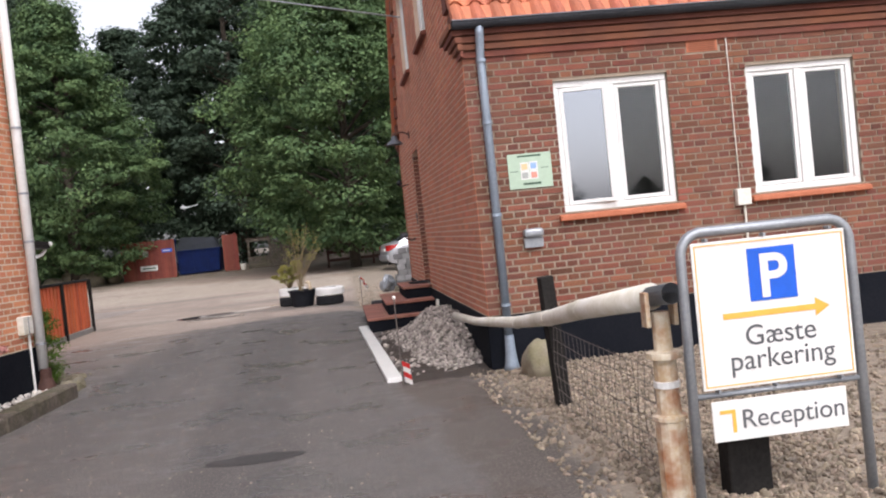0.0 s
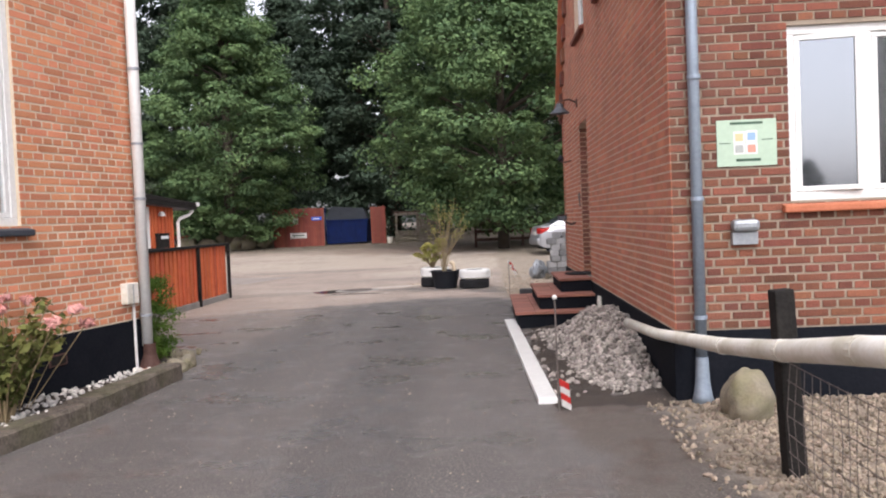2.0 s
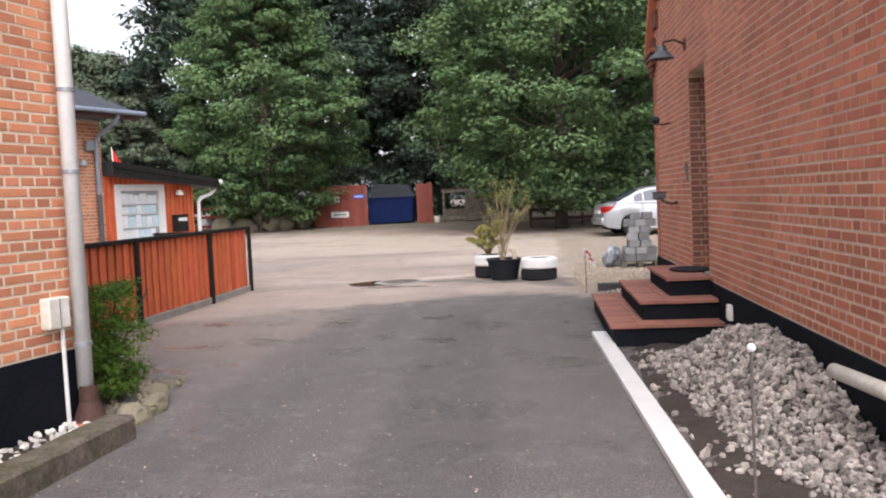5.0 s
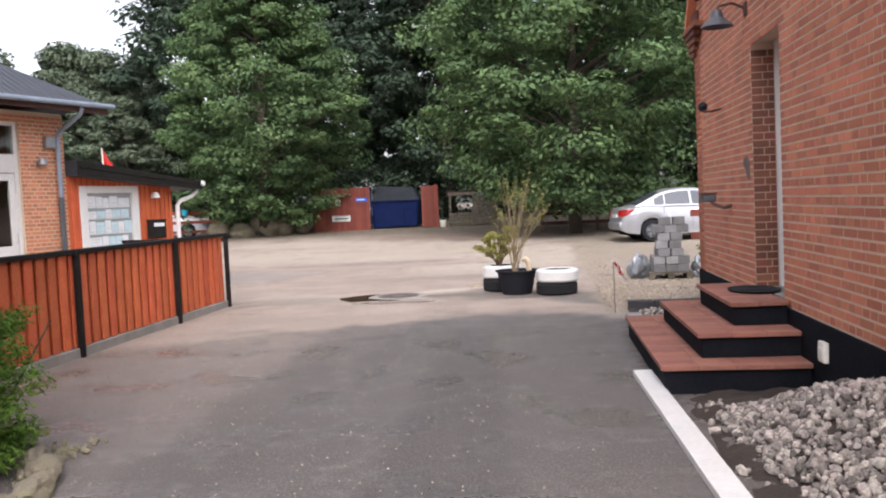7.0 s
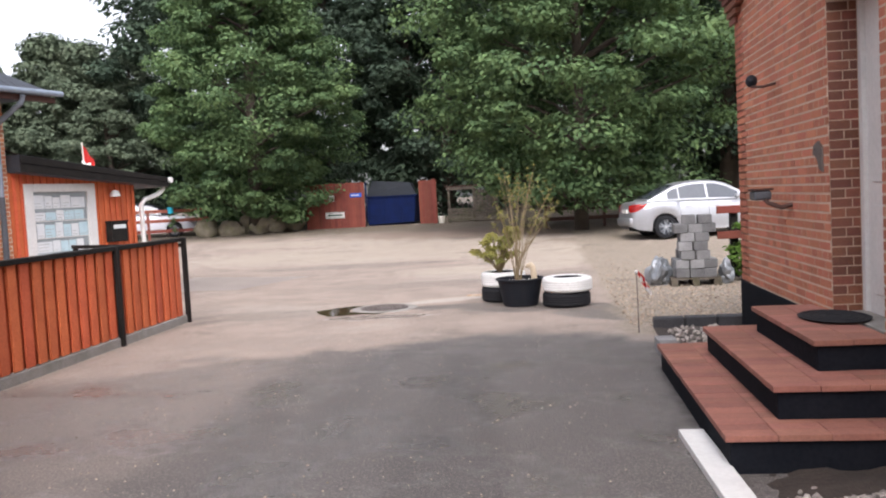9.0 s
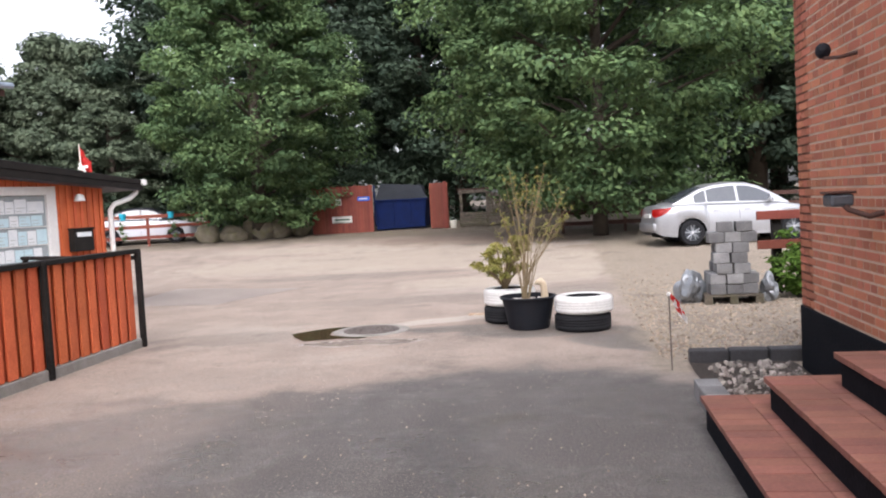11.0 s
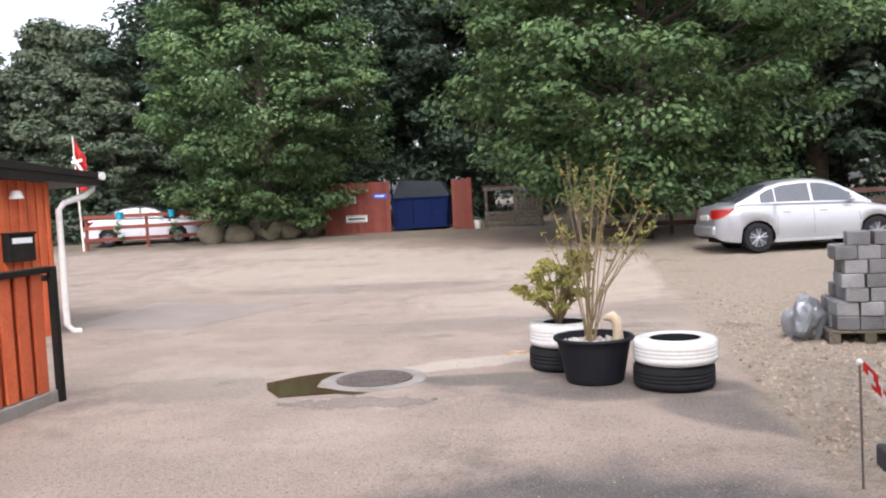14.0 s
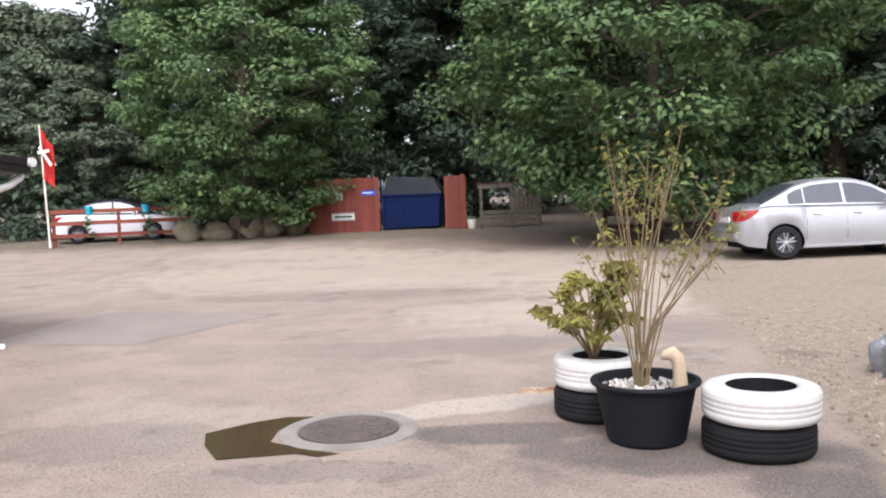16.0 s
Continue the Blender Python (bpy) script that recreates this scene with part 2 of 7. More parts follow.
M_IRON = mat("cast_iron", (0.14, 0.115, 0.10), (0.09, 0.075, 0.07), rough=0.7, metal=0.2, scale=9, fine=60, bump=0.4)
M_PAPER = mat("paper_notices", (0.72, 0.74, 0.74), (0.6, 0.64, 0.66), rough=0.7, scale=6, fine=50, bump=0)
M_CYANPAPER = mat("pale_blue_paper", (0.5, 0.66, 0.7), (0.42, 0.58, 0.63), rough=0.7, scale=6, fine=50, bump=0)
M_NOTICE = mat("pale_reflecting_pane", (0.33, 0.37, 0.38), (0.26, 0.3, 0.31), rough=0.2, scale=4, fine=30, bump=0)
M_GRAVELP = mat("pale_gravel", (0.40, 0.33, 0.255), (0.28, 0.225, 0.17), rough=0.95, scale=9, fine=80, bump=0.3, vary=0.35, source="island")
M_CHROME = mat("alloy", (0.55, 0.56, 0.58), (0.45, 0.46, 0.48), rough=0.35, metal=0.7, scale=6, fine=40, bump=0)
M_OCHRE = mat("beige_ceramic", (0.55, 0.46, 0.33), (0.45, 0.36, 0.25), rough=0.6, scale=9, fine=60, bump=0.2)


def ground_mat():
    """Worn asphalt: dark on the drive, paler and sandy in the yard, with gravel at the sides."""
    m = bpy.data.materials.new("worn_asphalt")
    m.use_nodes = True
    N, L = m.node_tree.nodes, m.node_tree.links
    p = N["Principled BSDF"]
    geo = N.new("ShaderNodeNewGeometry")
    sep = N.new("ShaderNodeSeparateXYZ")
    L.new(geo.outputs["Position"], sep.inputs[0])

    def noise_tex(scale, detail=5, rough=0.6):
        n = N.new("ShaderNodeTexNoise")
        n.inputs["Scale"].default_value, n.inputs["Detail"].default_value, n.inputs["Roughness"].default_value = scale, detail, rough
        L.new(geo.outputs["Position"], n.inputs["Vector"])
        return n.outputs[0]

    def calc(op, a, b):
        n = N.new("ShaderNodeMath")
        n.operation = op
        for i, v in enumerate((a, b)):
            if isinstance(v, (int, float)):
                n.inputs[i].default_value = v
            else:
                L.new(v, n.inputs[i])
        return n.outputs[0]

    def ramp(v, lo, hi, to=1.0):
        n = N.new("ShaderNodeMapRange")
        n.interpolation_type = "SMOOTHSTEP"
        L.new(v, n.inputs["Value"])
        n.inputs["From Min"].default_value, n.inputs["From Max"].default_value, n.inputs["To Max"].default_value = lo, hi, to
        return n.outputs[0]

    def blend(f, a, b):
        n = N.new("ShaderNodeMix")
        n.data_type = "RGBA"
        L.new(f, n.inputs["Factor"])
        for k, v in (("A", a), ("B", b)):
            if isinstance(v, tuple):
                n.inputs[k].default_value = (*v, 1)
            else:
                L.new(v, n.inputs[k])
        return n.outputs["Result"]
    big, mid, small, grain = noise_tex(0.28), noise_tex(1.3), noise_tex(9), noise_tex(55, 3)
    x, y = sep.outputs[0], sep.outputs[1]
    wob = calc("MULTIPLY", calc("SUBTRACT", mid, 0.5), 1.6)
    dark = blend(ramp(mid, 0.35, 0.65), (0.076, 0.070, 0.067), (0.1, 0.091, 0.086))
    pale = blend(ramp(mid, 0.38, 0.62), (0.32, 0.25, 0.205), (0.255, 0.2, 0.165))
    pale = blend(ramp(big, 0.52, 0.62, 0.6), pale, (0.36, 0.305, 0.255))
    pale = blend(ramp(noise_tex(3.2, 6), 0.52, 0.66, 0.3), pale, (0.165, 0.14, 0.12))
    # drive end: the dark tone, asphalt with house shade painted in, stops at a ragged line, bowed on its way to the
    # house
    edge = calc("ADD", calc("ADD", y, wob), calc("MULTIPLY", calc("ABSOLUTE", calc("ADD", x, 0.8), 0), 0.55))
    yard = ramp(edge, 17.2, 17.9)
    left = calc("MULTIPLY", ramp(calc("SUBTRACT", calc("MULTIPLY", wob, 0.5), x), 2.0, 3.6), ramp(y, 9, 14))
    col = blend(calc("MAXIMUM", yard, calc("MULTIPLY", left, 0.5)), dark, pale)
    # a damp, newer tarmac patch by the annex
    patch = calc("MULTIPLY", ramp(calc("ADD", x, calc("MULTIPLY", y, -0.55)), -18.1, -18.0), calc("MULTIPLY", ramp(calc("MULTIPLY", x, -1), 5.6, 5.75), ramp(calc("ADD", y, calc("MULTIPLY", x, 0.25)), 20.9, 21.0)))
    patch = calc("MULTIPLY", patch, ramp(calc("MULTIPLY", calc("ADD", y, calc("MULTIPLY", x, 0.1)), -1), -25.0, -24.9))
    col = blend(calc("MULTIPLY", patch, 0.4), col, (0.17, 0.15, 0.14))

    def spot(cx, cy, rx, ry, ang=0.0, rag=1.2, amount=1.0):
        """A soft-edged ragged oval on the ground."""
        ca, sa = math.cos(radians(ang)), math.sin(radians(ang))
        dx, dy = calc("SUBTRACT", x, cx), calc("SUBTRACT", y, cy)
        u = calc("ADD", calc("MULTIPLY", dx, ca / rx), calc("MULTIPLY", dy, sa / rx))
        v = calc("ADD", calc("MULTIPLY", dx, -sa / ry), calc("MULTIPLY", dy, ca / ry))
        d = calc("ADD", calc("MULTIPLY", u, u), calc("MULTIPLY", v, v))
        d = calc("ADD", d, calc("MULTIPLY", calc("SUBTRACT", ragged, 0.5), rag * 2))
        return ramp(calc("SUBTRACT", 1.0, d), -0.25, 0.45, amount)
    ragged = noise_tex(2.6, 6, 0.65)
    # wheel-polished tracks on the drive
    for tx, amount in ((-1.0, 0.55), (-2.5, 0.35)):
        col = blend(spot(tx, 9.0, 0.42, 7.5, 3, 0.8, amount), col, (0.046, 0.043, 0.043))
    # worn, sandy gravel stretches of the yard and brown litter below the trees
    for sp in ((-4.5, 31.5, 6.5, 3.2, 4), (0.5, 28.5, 3.2, 3.0, 0), (-1.6, 25.5, 2.2, 1.2, 12), (-7.5, 36.0, 5.0, 1.6, 0)):
        col = blend(spot(*sp, 1.6, 0.6), col, (0.40, 0.34, 0.27))
    for sp in ((-2.0, 37.6, 5.5, 2.6, 0), (4.0, 33.4, 4.5, 1.2, 8), (-9.0, 41.5, 6.0, 1.0, 0)):
        col = blend(spot(*sp, 1.8, 0.75), col, (0.17, 0.108, 0.075))
    for sp in ((-2.6, 22.9, 1.9, 0.55, 10), (-5.0, 27.6, 2.6, 0.7, 5), (-4.4, 19.5, 0.8, 0.5, 0), (-0.2, 23.6, 1.0, 0.6, 20)):
        col = blend(spot(*sp, 1.6, 0.5), col, (0.15, 0.128, 0.112))
    # damp ground and painted contact shade round the tubs and below the manhole, with a pale silt fan
    tub_damp_shade = calc("MAXIMUM", spot(-0.75, 19.35, 1.0, 0.42, 0, 1.2), calc("MAXIMUM", spot(-1.75, 19.75, 0.75, 0.26, 8, 1.2), spot(0.15, 18.6, 0.9, 0.5, -40, 1.6)))
    col = blend(calc("MULTIPLY", tub_damp_shade, 0.8), col, (0.1, 0.088, 0.081))
    col = blend(spot(-2.1, 20.45, 0.85, 0.24, 28, 0.9, 0.85), col, (0.44, 0.385, 0.33))
    film = spot(-2.75, 18.95, 0.75, 0.22, 6, 2.4)
    col = blend(calc("MULTIPLY", film, 0.3), col, (0.23, 0.205, 0.185))
    # gravel yard to the right
    grav = blend(ramp(small, 0.35, 0.65), (0.30, 0.245, 0.185), (0.2, 0.16, 0.12))
    near = calc("MULTIPLY", ramp(calc("ADD", x, calc("MULTIPLY", wob, 0.35)), 1.05, 1.45), ramp(calc("MULTIPLY", y, -1), -8.6, -8.0))
    far = calc("MULTIPLY", ramp(calc("ADD", x, calc("MULTIPLY", wob, 0.4)), 0.1, 0.35), ramp(y, 16.9, 17.1))
    col = blend(calc("MAXIMUM", near, far), col, grav)
    # leaf litter and bare earth under the trees, grass further off
    earth = blend(ramp(small, 0.3, 0.7), (0.13, 0.095, 0.06), (0.085, 0.07, 0.04))
    col = blend(ramp(calc("ADD", y, calc("MULTIPLY", wob, 1.5)), 37.5, 41), col, earth)
    # soil tracked on to the asphalt beside the gravel
    soil = calc("MAXIMUM", spot(0.85, 7.5, 0.42, 1.1, 10, 1.2), calc("MULTIPLY", spot(0.95, 5.6, 0.35, 1.9, 0, 1.4), 0.8))
    col = blend(calc("MULTIPLY", soil, 0.8), col, (0.058, 0.044, 0.034))
    # pale grit and dark specks
    col = blend(calc("MULTIPLY", ramp(grain, 0.54, 0.64, 0.5), calc("ADD", 0.6, calc("MULTIPLY", yard, 0.4))), col, (0.38, 0.335, 0.285))
    fleck = noise_tex(120, 2)
    col = blend(calc("MULTIPLY", ramp(fleck, 0.57, 0.65, 0.75), calc("ADD", 0.5, calc("MULTIPLY", yard, 0.5))), col, (0.5, 0.45, 0.39))
    col = blend(ramp(noise_tex(30, 2), 0.6, 0.66, 0.6), col, (0.09, 0.078, 0.068))
    stain = noise_tex(0.7, 7, 0.7)
    col = blend(ramp(stain, 0.55, 0.68, 0.45), col, (0.075, 0.066, 0.058))
    col = blend(ramp(calc("SUBTRACT", 1.0, grain), 0.55, 0.65, 0.45), col, (0.06, 0.053, 0.047))
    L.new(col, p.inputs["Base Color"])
    # damp, smoother patches on the drive
    damp = calc("MULTIPLY", ramp(mid, 0.45, 0.62), ramp(calc("MULTIPLY", y, -1), -18, -15))
    damp = calc("MAXIMUM", damp, calc("MAXIMUM", calc("MULTIPLY", tub_damp_shade, 0.5), film))
    r = calc("SUBTRACT", 0.85, calc("MULTIPLY", damp, 0.6))
    L.new(r, p.inputs["Roughness"])
    bp = N.new("ShaderNodeBump")
    bp.inputs["Strength"].default_value, bp.inputs["Distance"].default_value = 0.6, 0.008
    L.new(calc("ADD", grain, calc("MULTIPLY", small, 0.6)), bp.inputs["Height"])
    L.new(bp.outputs[0], p.inputs["Normal"])
    return m


M_GROUND = ground_mat()
M_WORN = mat("dark_worn_asphalt", (0.030, 0.028, 0.027), (0.05, 0.046, 0.043), rough=0.7, scale=6, fine=60, bump=0.6)
M_TARMAC = mat("damp_tarmac", (0.32, 0.275, 0.24), (0.25, 0.21, 0.185), rough=0.55, scale=1.5, fine=70, bump=0.3)

# ---- shaping helpers ----


def mesh_ob(name, bm, material, smooth=False):
    me = bpy.data.meshes.new(name)
    bmesh.ops.recalc_face_normals(bm, faces=bm.faces)
    bm.to_mesh(me)
    bm.free()
    if material:
        me.materials.append(material)
    if smooth:
        me.shade_smooth()
    return new(name, me)


def part(name, bm, material, parent=None, label="", smooth=False):
    ob = mesh_ob(name, bm, material, smooth)
    if parent:
        ob.parent = parent
    return tagged(ob, label)


def thing(name, m, label, category, group="", kind=""):
    ob = new(name)
    ob.matrix_basis = m
    ob.empty_display_size = 0.1
    return tagged(ob, label, category, group, kind)


def box(x0, y0, z0, x1, y1, z1, bevel=0.0, bm=None):
    bm = bm or bmesh.new()
    r = bmesh.ops.create_cube(bm, size=1)["verts"]
    for v in r:
        v.co = (x0 + (v.co.x + 0.5) * (x1 - x0), y0 + (v.co.y + 0.5) * (y1 - y0), z0 + (v.co.z + 0.5) * (z1 - z0))
    if bevel:
        es = {e for v in r for e in v.link_edges}
        bmesh.ops.bevel(bm, geom=list(es), offset=bevel, segments=2, affect="EDGES", profile=0.5)
    return bm


def tube(pts, r, seg=10, bm=None, ends=True):
    """A round bar through pts; r is one radius or one per point."""
    bm = bm or bmesh.new()
    pts = [Vector(p) for p in pts]
    rs = r if isinstance(r, (list, tuple)) else [r] * len(pts)
    rings, up = [], None
    for i, p in enumerate(pts):
        d = (pts[min(i + 1, len(pts) - 1)] - pts[max(i - 1, 0)]).normalized()
        if up is None:
            up = d.orthogonal().normalized()
        up = (up - d * up.dot(d)).normalized()
        side = d.cross(up)
        rings.append([bm.verts.new(p + (up * math.cos(a) + side * math.sin(a)) * rs[i]) for a in (2 * math.pi * k / seg for k in range(seg))])
    for a, b in zip(rings, rings[1:]):
        for k in range(seg):
            bm.faces.new((a[k], a[(k + 1) % seg], b[(k + 1) % seg], b[k]))
    if ends:
        bm.faces.new(rings[0][::-1])
        bm.faces.new(rings[-1])
    return bm


def lathe(profile, seg=32, bm=None, closed=False):
    """Turned about z; profile: (radius, z) pairs."""
    bm = bm or bmesh.new()
    rings = []
    for r, z in profile:
        if r < 1e-4:
            rings.append([bm.verts.new((0, 0, z))])
        else:
            rings.append([bm.verts.new((r * math.cos(2 * math.pi * k / seg), r * math.sin(2 * math.pi * k / seg), z)) for k in range(seg)])
    pairs = list(zip(rings, rings[1:])) + ([(rings[-1], rings[0])] if closed else [])
    for a, b in pairs:
        for k in range(seg):
            q = [a[k % len(a)], a[(k + 1) % len(a)], b[(k + 1) % len(b)], b[k % len(b)]]
            q = list(dict.fromkeys(q))
            if len(q) > 2:
                bm.faces.new(q)
    return bm


def rock(rx, ry, rz, seed, sub=3, rough=0.22, bm=None, at=(0, 0, 0)):
    bm = bm or bmesh.new()
    vs = bmesh.ops.create_icosphere(bm, subdivisions=sub, radius=1)["verts"]
    for v in vs:
        n = v.co.normalized()
        k = 1 + rough * noise.noise(n * 1.1 + Vector((seed * 3.7, seed, 0))) + rough * 0.5 * noise.noise(n * 2.7 + Vector((seed, 0, seed * 2.1)))
        v.co = Vector((n.x * rx, n.y * ry, n.z * rz)) * k + Vector(at)
    return bm


def raw_mesh(name, verts, faces, material, smooth=False):
    me = bpy.data.meshes.new(name)
    me.from_pydata(verts, [], faces)
    me.update()
    me.materials.append(material)
    if smooth:
        me.shade_smooth()
    return new(name, me)


def pebbles(name, spots, material, sub=1):
    """Many small angular stones in one mesh. spots: x, y, z, radius."""
    bm = bmesh.new()
    bmesh.ops.create_icosphere(bm, subdivisions=sub, radius=1)
    base = np.array([v.co for v in bm.verts])
    faces = np.array([[v.index for v in f.verts] for f in bm.faces])
    bm.free()
    V, Fc = [], []
    for i, (x, y, z, r) in enumerate(spots):
        q = np.array(Euler((random.uniform(0, 6.28), random.uniform(0, 6.28), random.uniform(0, 6.28))).to_matrix())
        s = np.array([random.uniform(0.7, 1.25), random.uniform(0.6, 1.1), random.uniform(0.45, 0.8)]) * r
        jitter = 1 + np.random.uniform(-0.18, 0.18, (len(base), 1))
        V.append((base * jitter * s) @ q.T + (x, y, z))
        Fc.append(faces + i * len(base))
    return raw_mesh(name, np.concatenate(V).tolist(), np.concatenate(Fc).tolist(), material)


# ---- walls of brick ----
COURSE, JOINT = 0.0667, 0.0165


def wall_cells(length, z0, z1, holes, thick):
    """A wall body along x from 0 to length, its outer face at y = 0, with openings right through."""
    bm = bmesh.new()
    xs = sorted({0, length, *[h[0] for h in holes], *[h[2] for h in holes]})
    zs = sorted({z0, z1, *[h[1] for h in holes], *[h[3] for h in holes]})
    grid = {}

    def vert(i, j, k):
        if (i, j, k) not in grid:
            grid[i, j, k] = bm.verts.new((xs[i], thick * k, zs[j]))
        return grid[i, j, k]
    solid = {(i, j) for i in range(len(xs) - 1) for j in range(len(zs) - 1)
             if not any(h[0] < (xs[i] + xs[i + 1]) / 2 < h[2] and h[1] < (zs[j] + zs[j + 1]) / 2 < h[3] for h in holes)}
    for i, j in solid:
        for k in (0, 1):
            bm.faces.new((vert(i, j, k), vert(i + 1, j, k), vert(i + 1, j + 1, k), vert(i, j + 1, k)))
        for di, dj, a, b in ((-1, 0, (i, j), (i, j + 1)), (1, 0, (i + 1, j), (i + 1, j + 1)), (0, -1, (i, j), (i + 1, j)), (0, 1, (i, j + 1), (i + 1, j + 1))):
            if (i + di, j + dj) not in solid:
                bm.faces.new((vert(*a, 0), vert(*b, 0), vert(*b, 1), vert(*a, 1)))
    return bm


def bricks(wall, length, z0, z1, holes, near, joined_mat, single_mat, slope=None, proud=0.006):
    """Courses of stretchers and headers in turn, proud of the mortar. near(s, z): which become single objects. slope(z): s range."""
    rows, shared, singles = [], {}, 0
    n = int((z1 - z0) / COURSE)
    for c in range(n):
        za, zb = z0 + c * COURSE + JOINT * 0.5, z0 + (c + 1) * COURSE - JOINT * 0.5
        zm = (za + zb) / 2
        lo, hi = slope(zm) if slope else (0, length)
        pitch = 0.24 if c % 2 else 0.12
        s = -0.12 * ((c // 2) % 2) - (0.06 if c % 2 else 0)
        gaps = [(h[0], h[2]) for h in holes if h[1] < zm < h[3]]
        while s < length:
            spans = [(max(s, lo), min(s + pitch - JOINT, hi))]
            for g0, g1 in gaps:
                spans = [q for a, b in spans for q in ((a, min(b, g0)), (max(a, g1), b)) if q[1] - q[0] > 0.02]
            rows += [(a, b, za, zb) for a, b in spans if b - a > 0.02]
            s += pitch
    V, Fc = [], []
    for a, b, za, zb in rows:
        out = -proud - random.uniform(0, 0.004) * (proud / 0.006)
        if singles < 300 and near(a, za):
            w = round(b - a, 2)
            if w not in shared:
                shared[w] = box(-w / 2, 0, -0.0251, w / 2, 0.012, 0.0251, 0.003)
                me = bpy.data.meshes.new("brick")
                shared[w].to_mesh(me)
                shared[w].free()
                me.materials.append(single_mat)
                shared[w] = me
            ob = new("brick", shared[w])
            ob.parent = wall
            ob.location = ((a + b) / 2, out, (za + zb) / 2)
            singles += 1
            continue
        i = len(V)
        V += [(a, out, za), (b, out, za), (b, out, zb), (a, out, zb), (a, 0.004, za), (b, 0.004, za), (b, 0.004, zb), (a, 0.004, zb)]
        Fc += [(i, i + 1, i + 2, i + 3), (i, i + 4, i + 5, i + 1), (i + 1, i + 5, i + 6, i + 2), (i + 2, i + 6, i + 7, i + 3), (i + 3, i + 7, i + 4, i)]
    rest = raw_mesh("brickwork", V, Fc, joined_mat)
    rest.parent = wall
    tagged(rest, kind="stuff")


def rise(y):
    """Height of the ground: level, then climbing gently to the wood."""
    return 0.03 * max(0.0, y - 30) if y < 60 else 0.9


# ---- ground ----
def build_ground():
    xs = [-400, -200, -100, -60, -40] + [-30 + i * 1.0 for i in range(61)] + [40, 60, 100, 200, 400]
    ys = [-400, -200, -100, -50, -20] + [-10 + i * 1.0 for i in range(75)] + [70, 90, 130, 200, 400]
    V = [(x, y, rise(y)) for y in ys for x in xs]
    w = len(xs)
    Fc = [(j * w + i, j * w + i + 1, (j + 1) * w + i + 1, (j + 1) * w + i) for j in range(len(ys) - 1) for i in range(w - 1)]
    tagged(raw_mesh("ground", V, Fc, M_GROUND, True), "worn grey asphalt yard with sandy patches and gravel edges", "ground", kind="structure")


build_ground()

# ---- right house ----
HX, HY, HD, EAVE = 1.37, 8.2, 8.8, 3.36
PITCH = math.tan(radians(50))


def window_unit(name, m, w, h, label, open_left=False, kind="structure", depth=0.09):
    """A white casement window with two lights; local x along the wall, y into it, z up from its foot."""
    t = thing(name, m, label, "window", kind=kind)
    f = 0.065
    fr = box(0, 0, 0, w, depth, f, 0.006)
    for b in ((0, 0, h - f, w, depth, h), (0, 0, f, f, depth, h - f), (w - f, 0, f, w, depth, h - f), (w / 2 - 0.045, 0.002, f, w / 2 + 0.045, depth, h - f)):
        box(*b, 0.006, fr)
    part("window_frame", fr, M_WHITE, t)
    for k in (0, 1):
        x0, x1 = (f + 0.004, w / 2 - 0.049) if k == 0 else (w / 2 + 0.049, w - f - 0.004)
        s = 0.042
        sash = bmesh.new()
        for b in ((x0, 0, f + 0.004, x1, 0.05, f + s), (x0, 0, h - f - s, x1, 0.05, h - f - 0.004), (x0, 0, f + s, x0 + s, 0.05, h - f - s), (x1 - s, 0, f + s, x1, 0.05, h - f - s)):
            box(*[c + (0.012 if i in (1, 4) else 0) for i, c in enumerate(b)], 0.004, sash)
        so = part("sash", sash, M_WHITE, t)
        pane = part("pane", box(x0 + s - 0.004, 0.03, f + s - 0.004, x1 - s + 0.004, 0.036, h - f - s + 0.004), M_COATED if open_left and k == 0 else M_GLASS, so)
        pane.visible_shadow = False
        if open_left and k == 0:
            piv = Matrix.Translation((x0, 0.012, 0)) @ Matrix.Rotation(radians(-7), 4, "Z") @ Matrix.Translation((-x0, -0.012, 0))
            so.matrix_basis = piv
    return t


def sill(m, w, material, name="window_sill", label="projecting terracotta brick window sill"):
    bm = box(0, -0.07, -0.085, w, 0.1, 0, 0.012)
    for v in bm.verts:
        if v.co.z > -0.03 and v.co.y < 0:
            v.co.z -= 0.03
    ob = part(name, bm, material)
    ob.matrix_basis = m
    return tagged(ob, label, "window sill", kind="structure")


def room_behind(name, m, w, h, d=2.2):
    """A room box behind a window, open towards it; its dimness is put into the near-black colour."""
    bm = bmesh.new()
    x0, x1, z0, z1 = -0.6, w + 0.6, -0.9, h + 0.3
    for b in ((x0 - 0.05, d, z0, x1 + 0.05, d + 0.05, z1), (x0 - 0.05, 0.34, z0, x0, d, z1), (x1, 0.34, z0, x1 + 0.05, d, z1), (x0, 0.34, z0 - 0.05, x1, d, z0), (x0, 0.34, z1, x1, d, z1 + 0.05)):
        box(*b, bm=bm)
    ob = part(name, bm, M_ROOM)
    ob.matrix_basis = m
    tagged(ob, "near-black box standing in for the unlit room behind the window", "room", kind="structure")


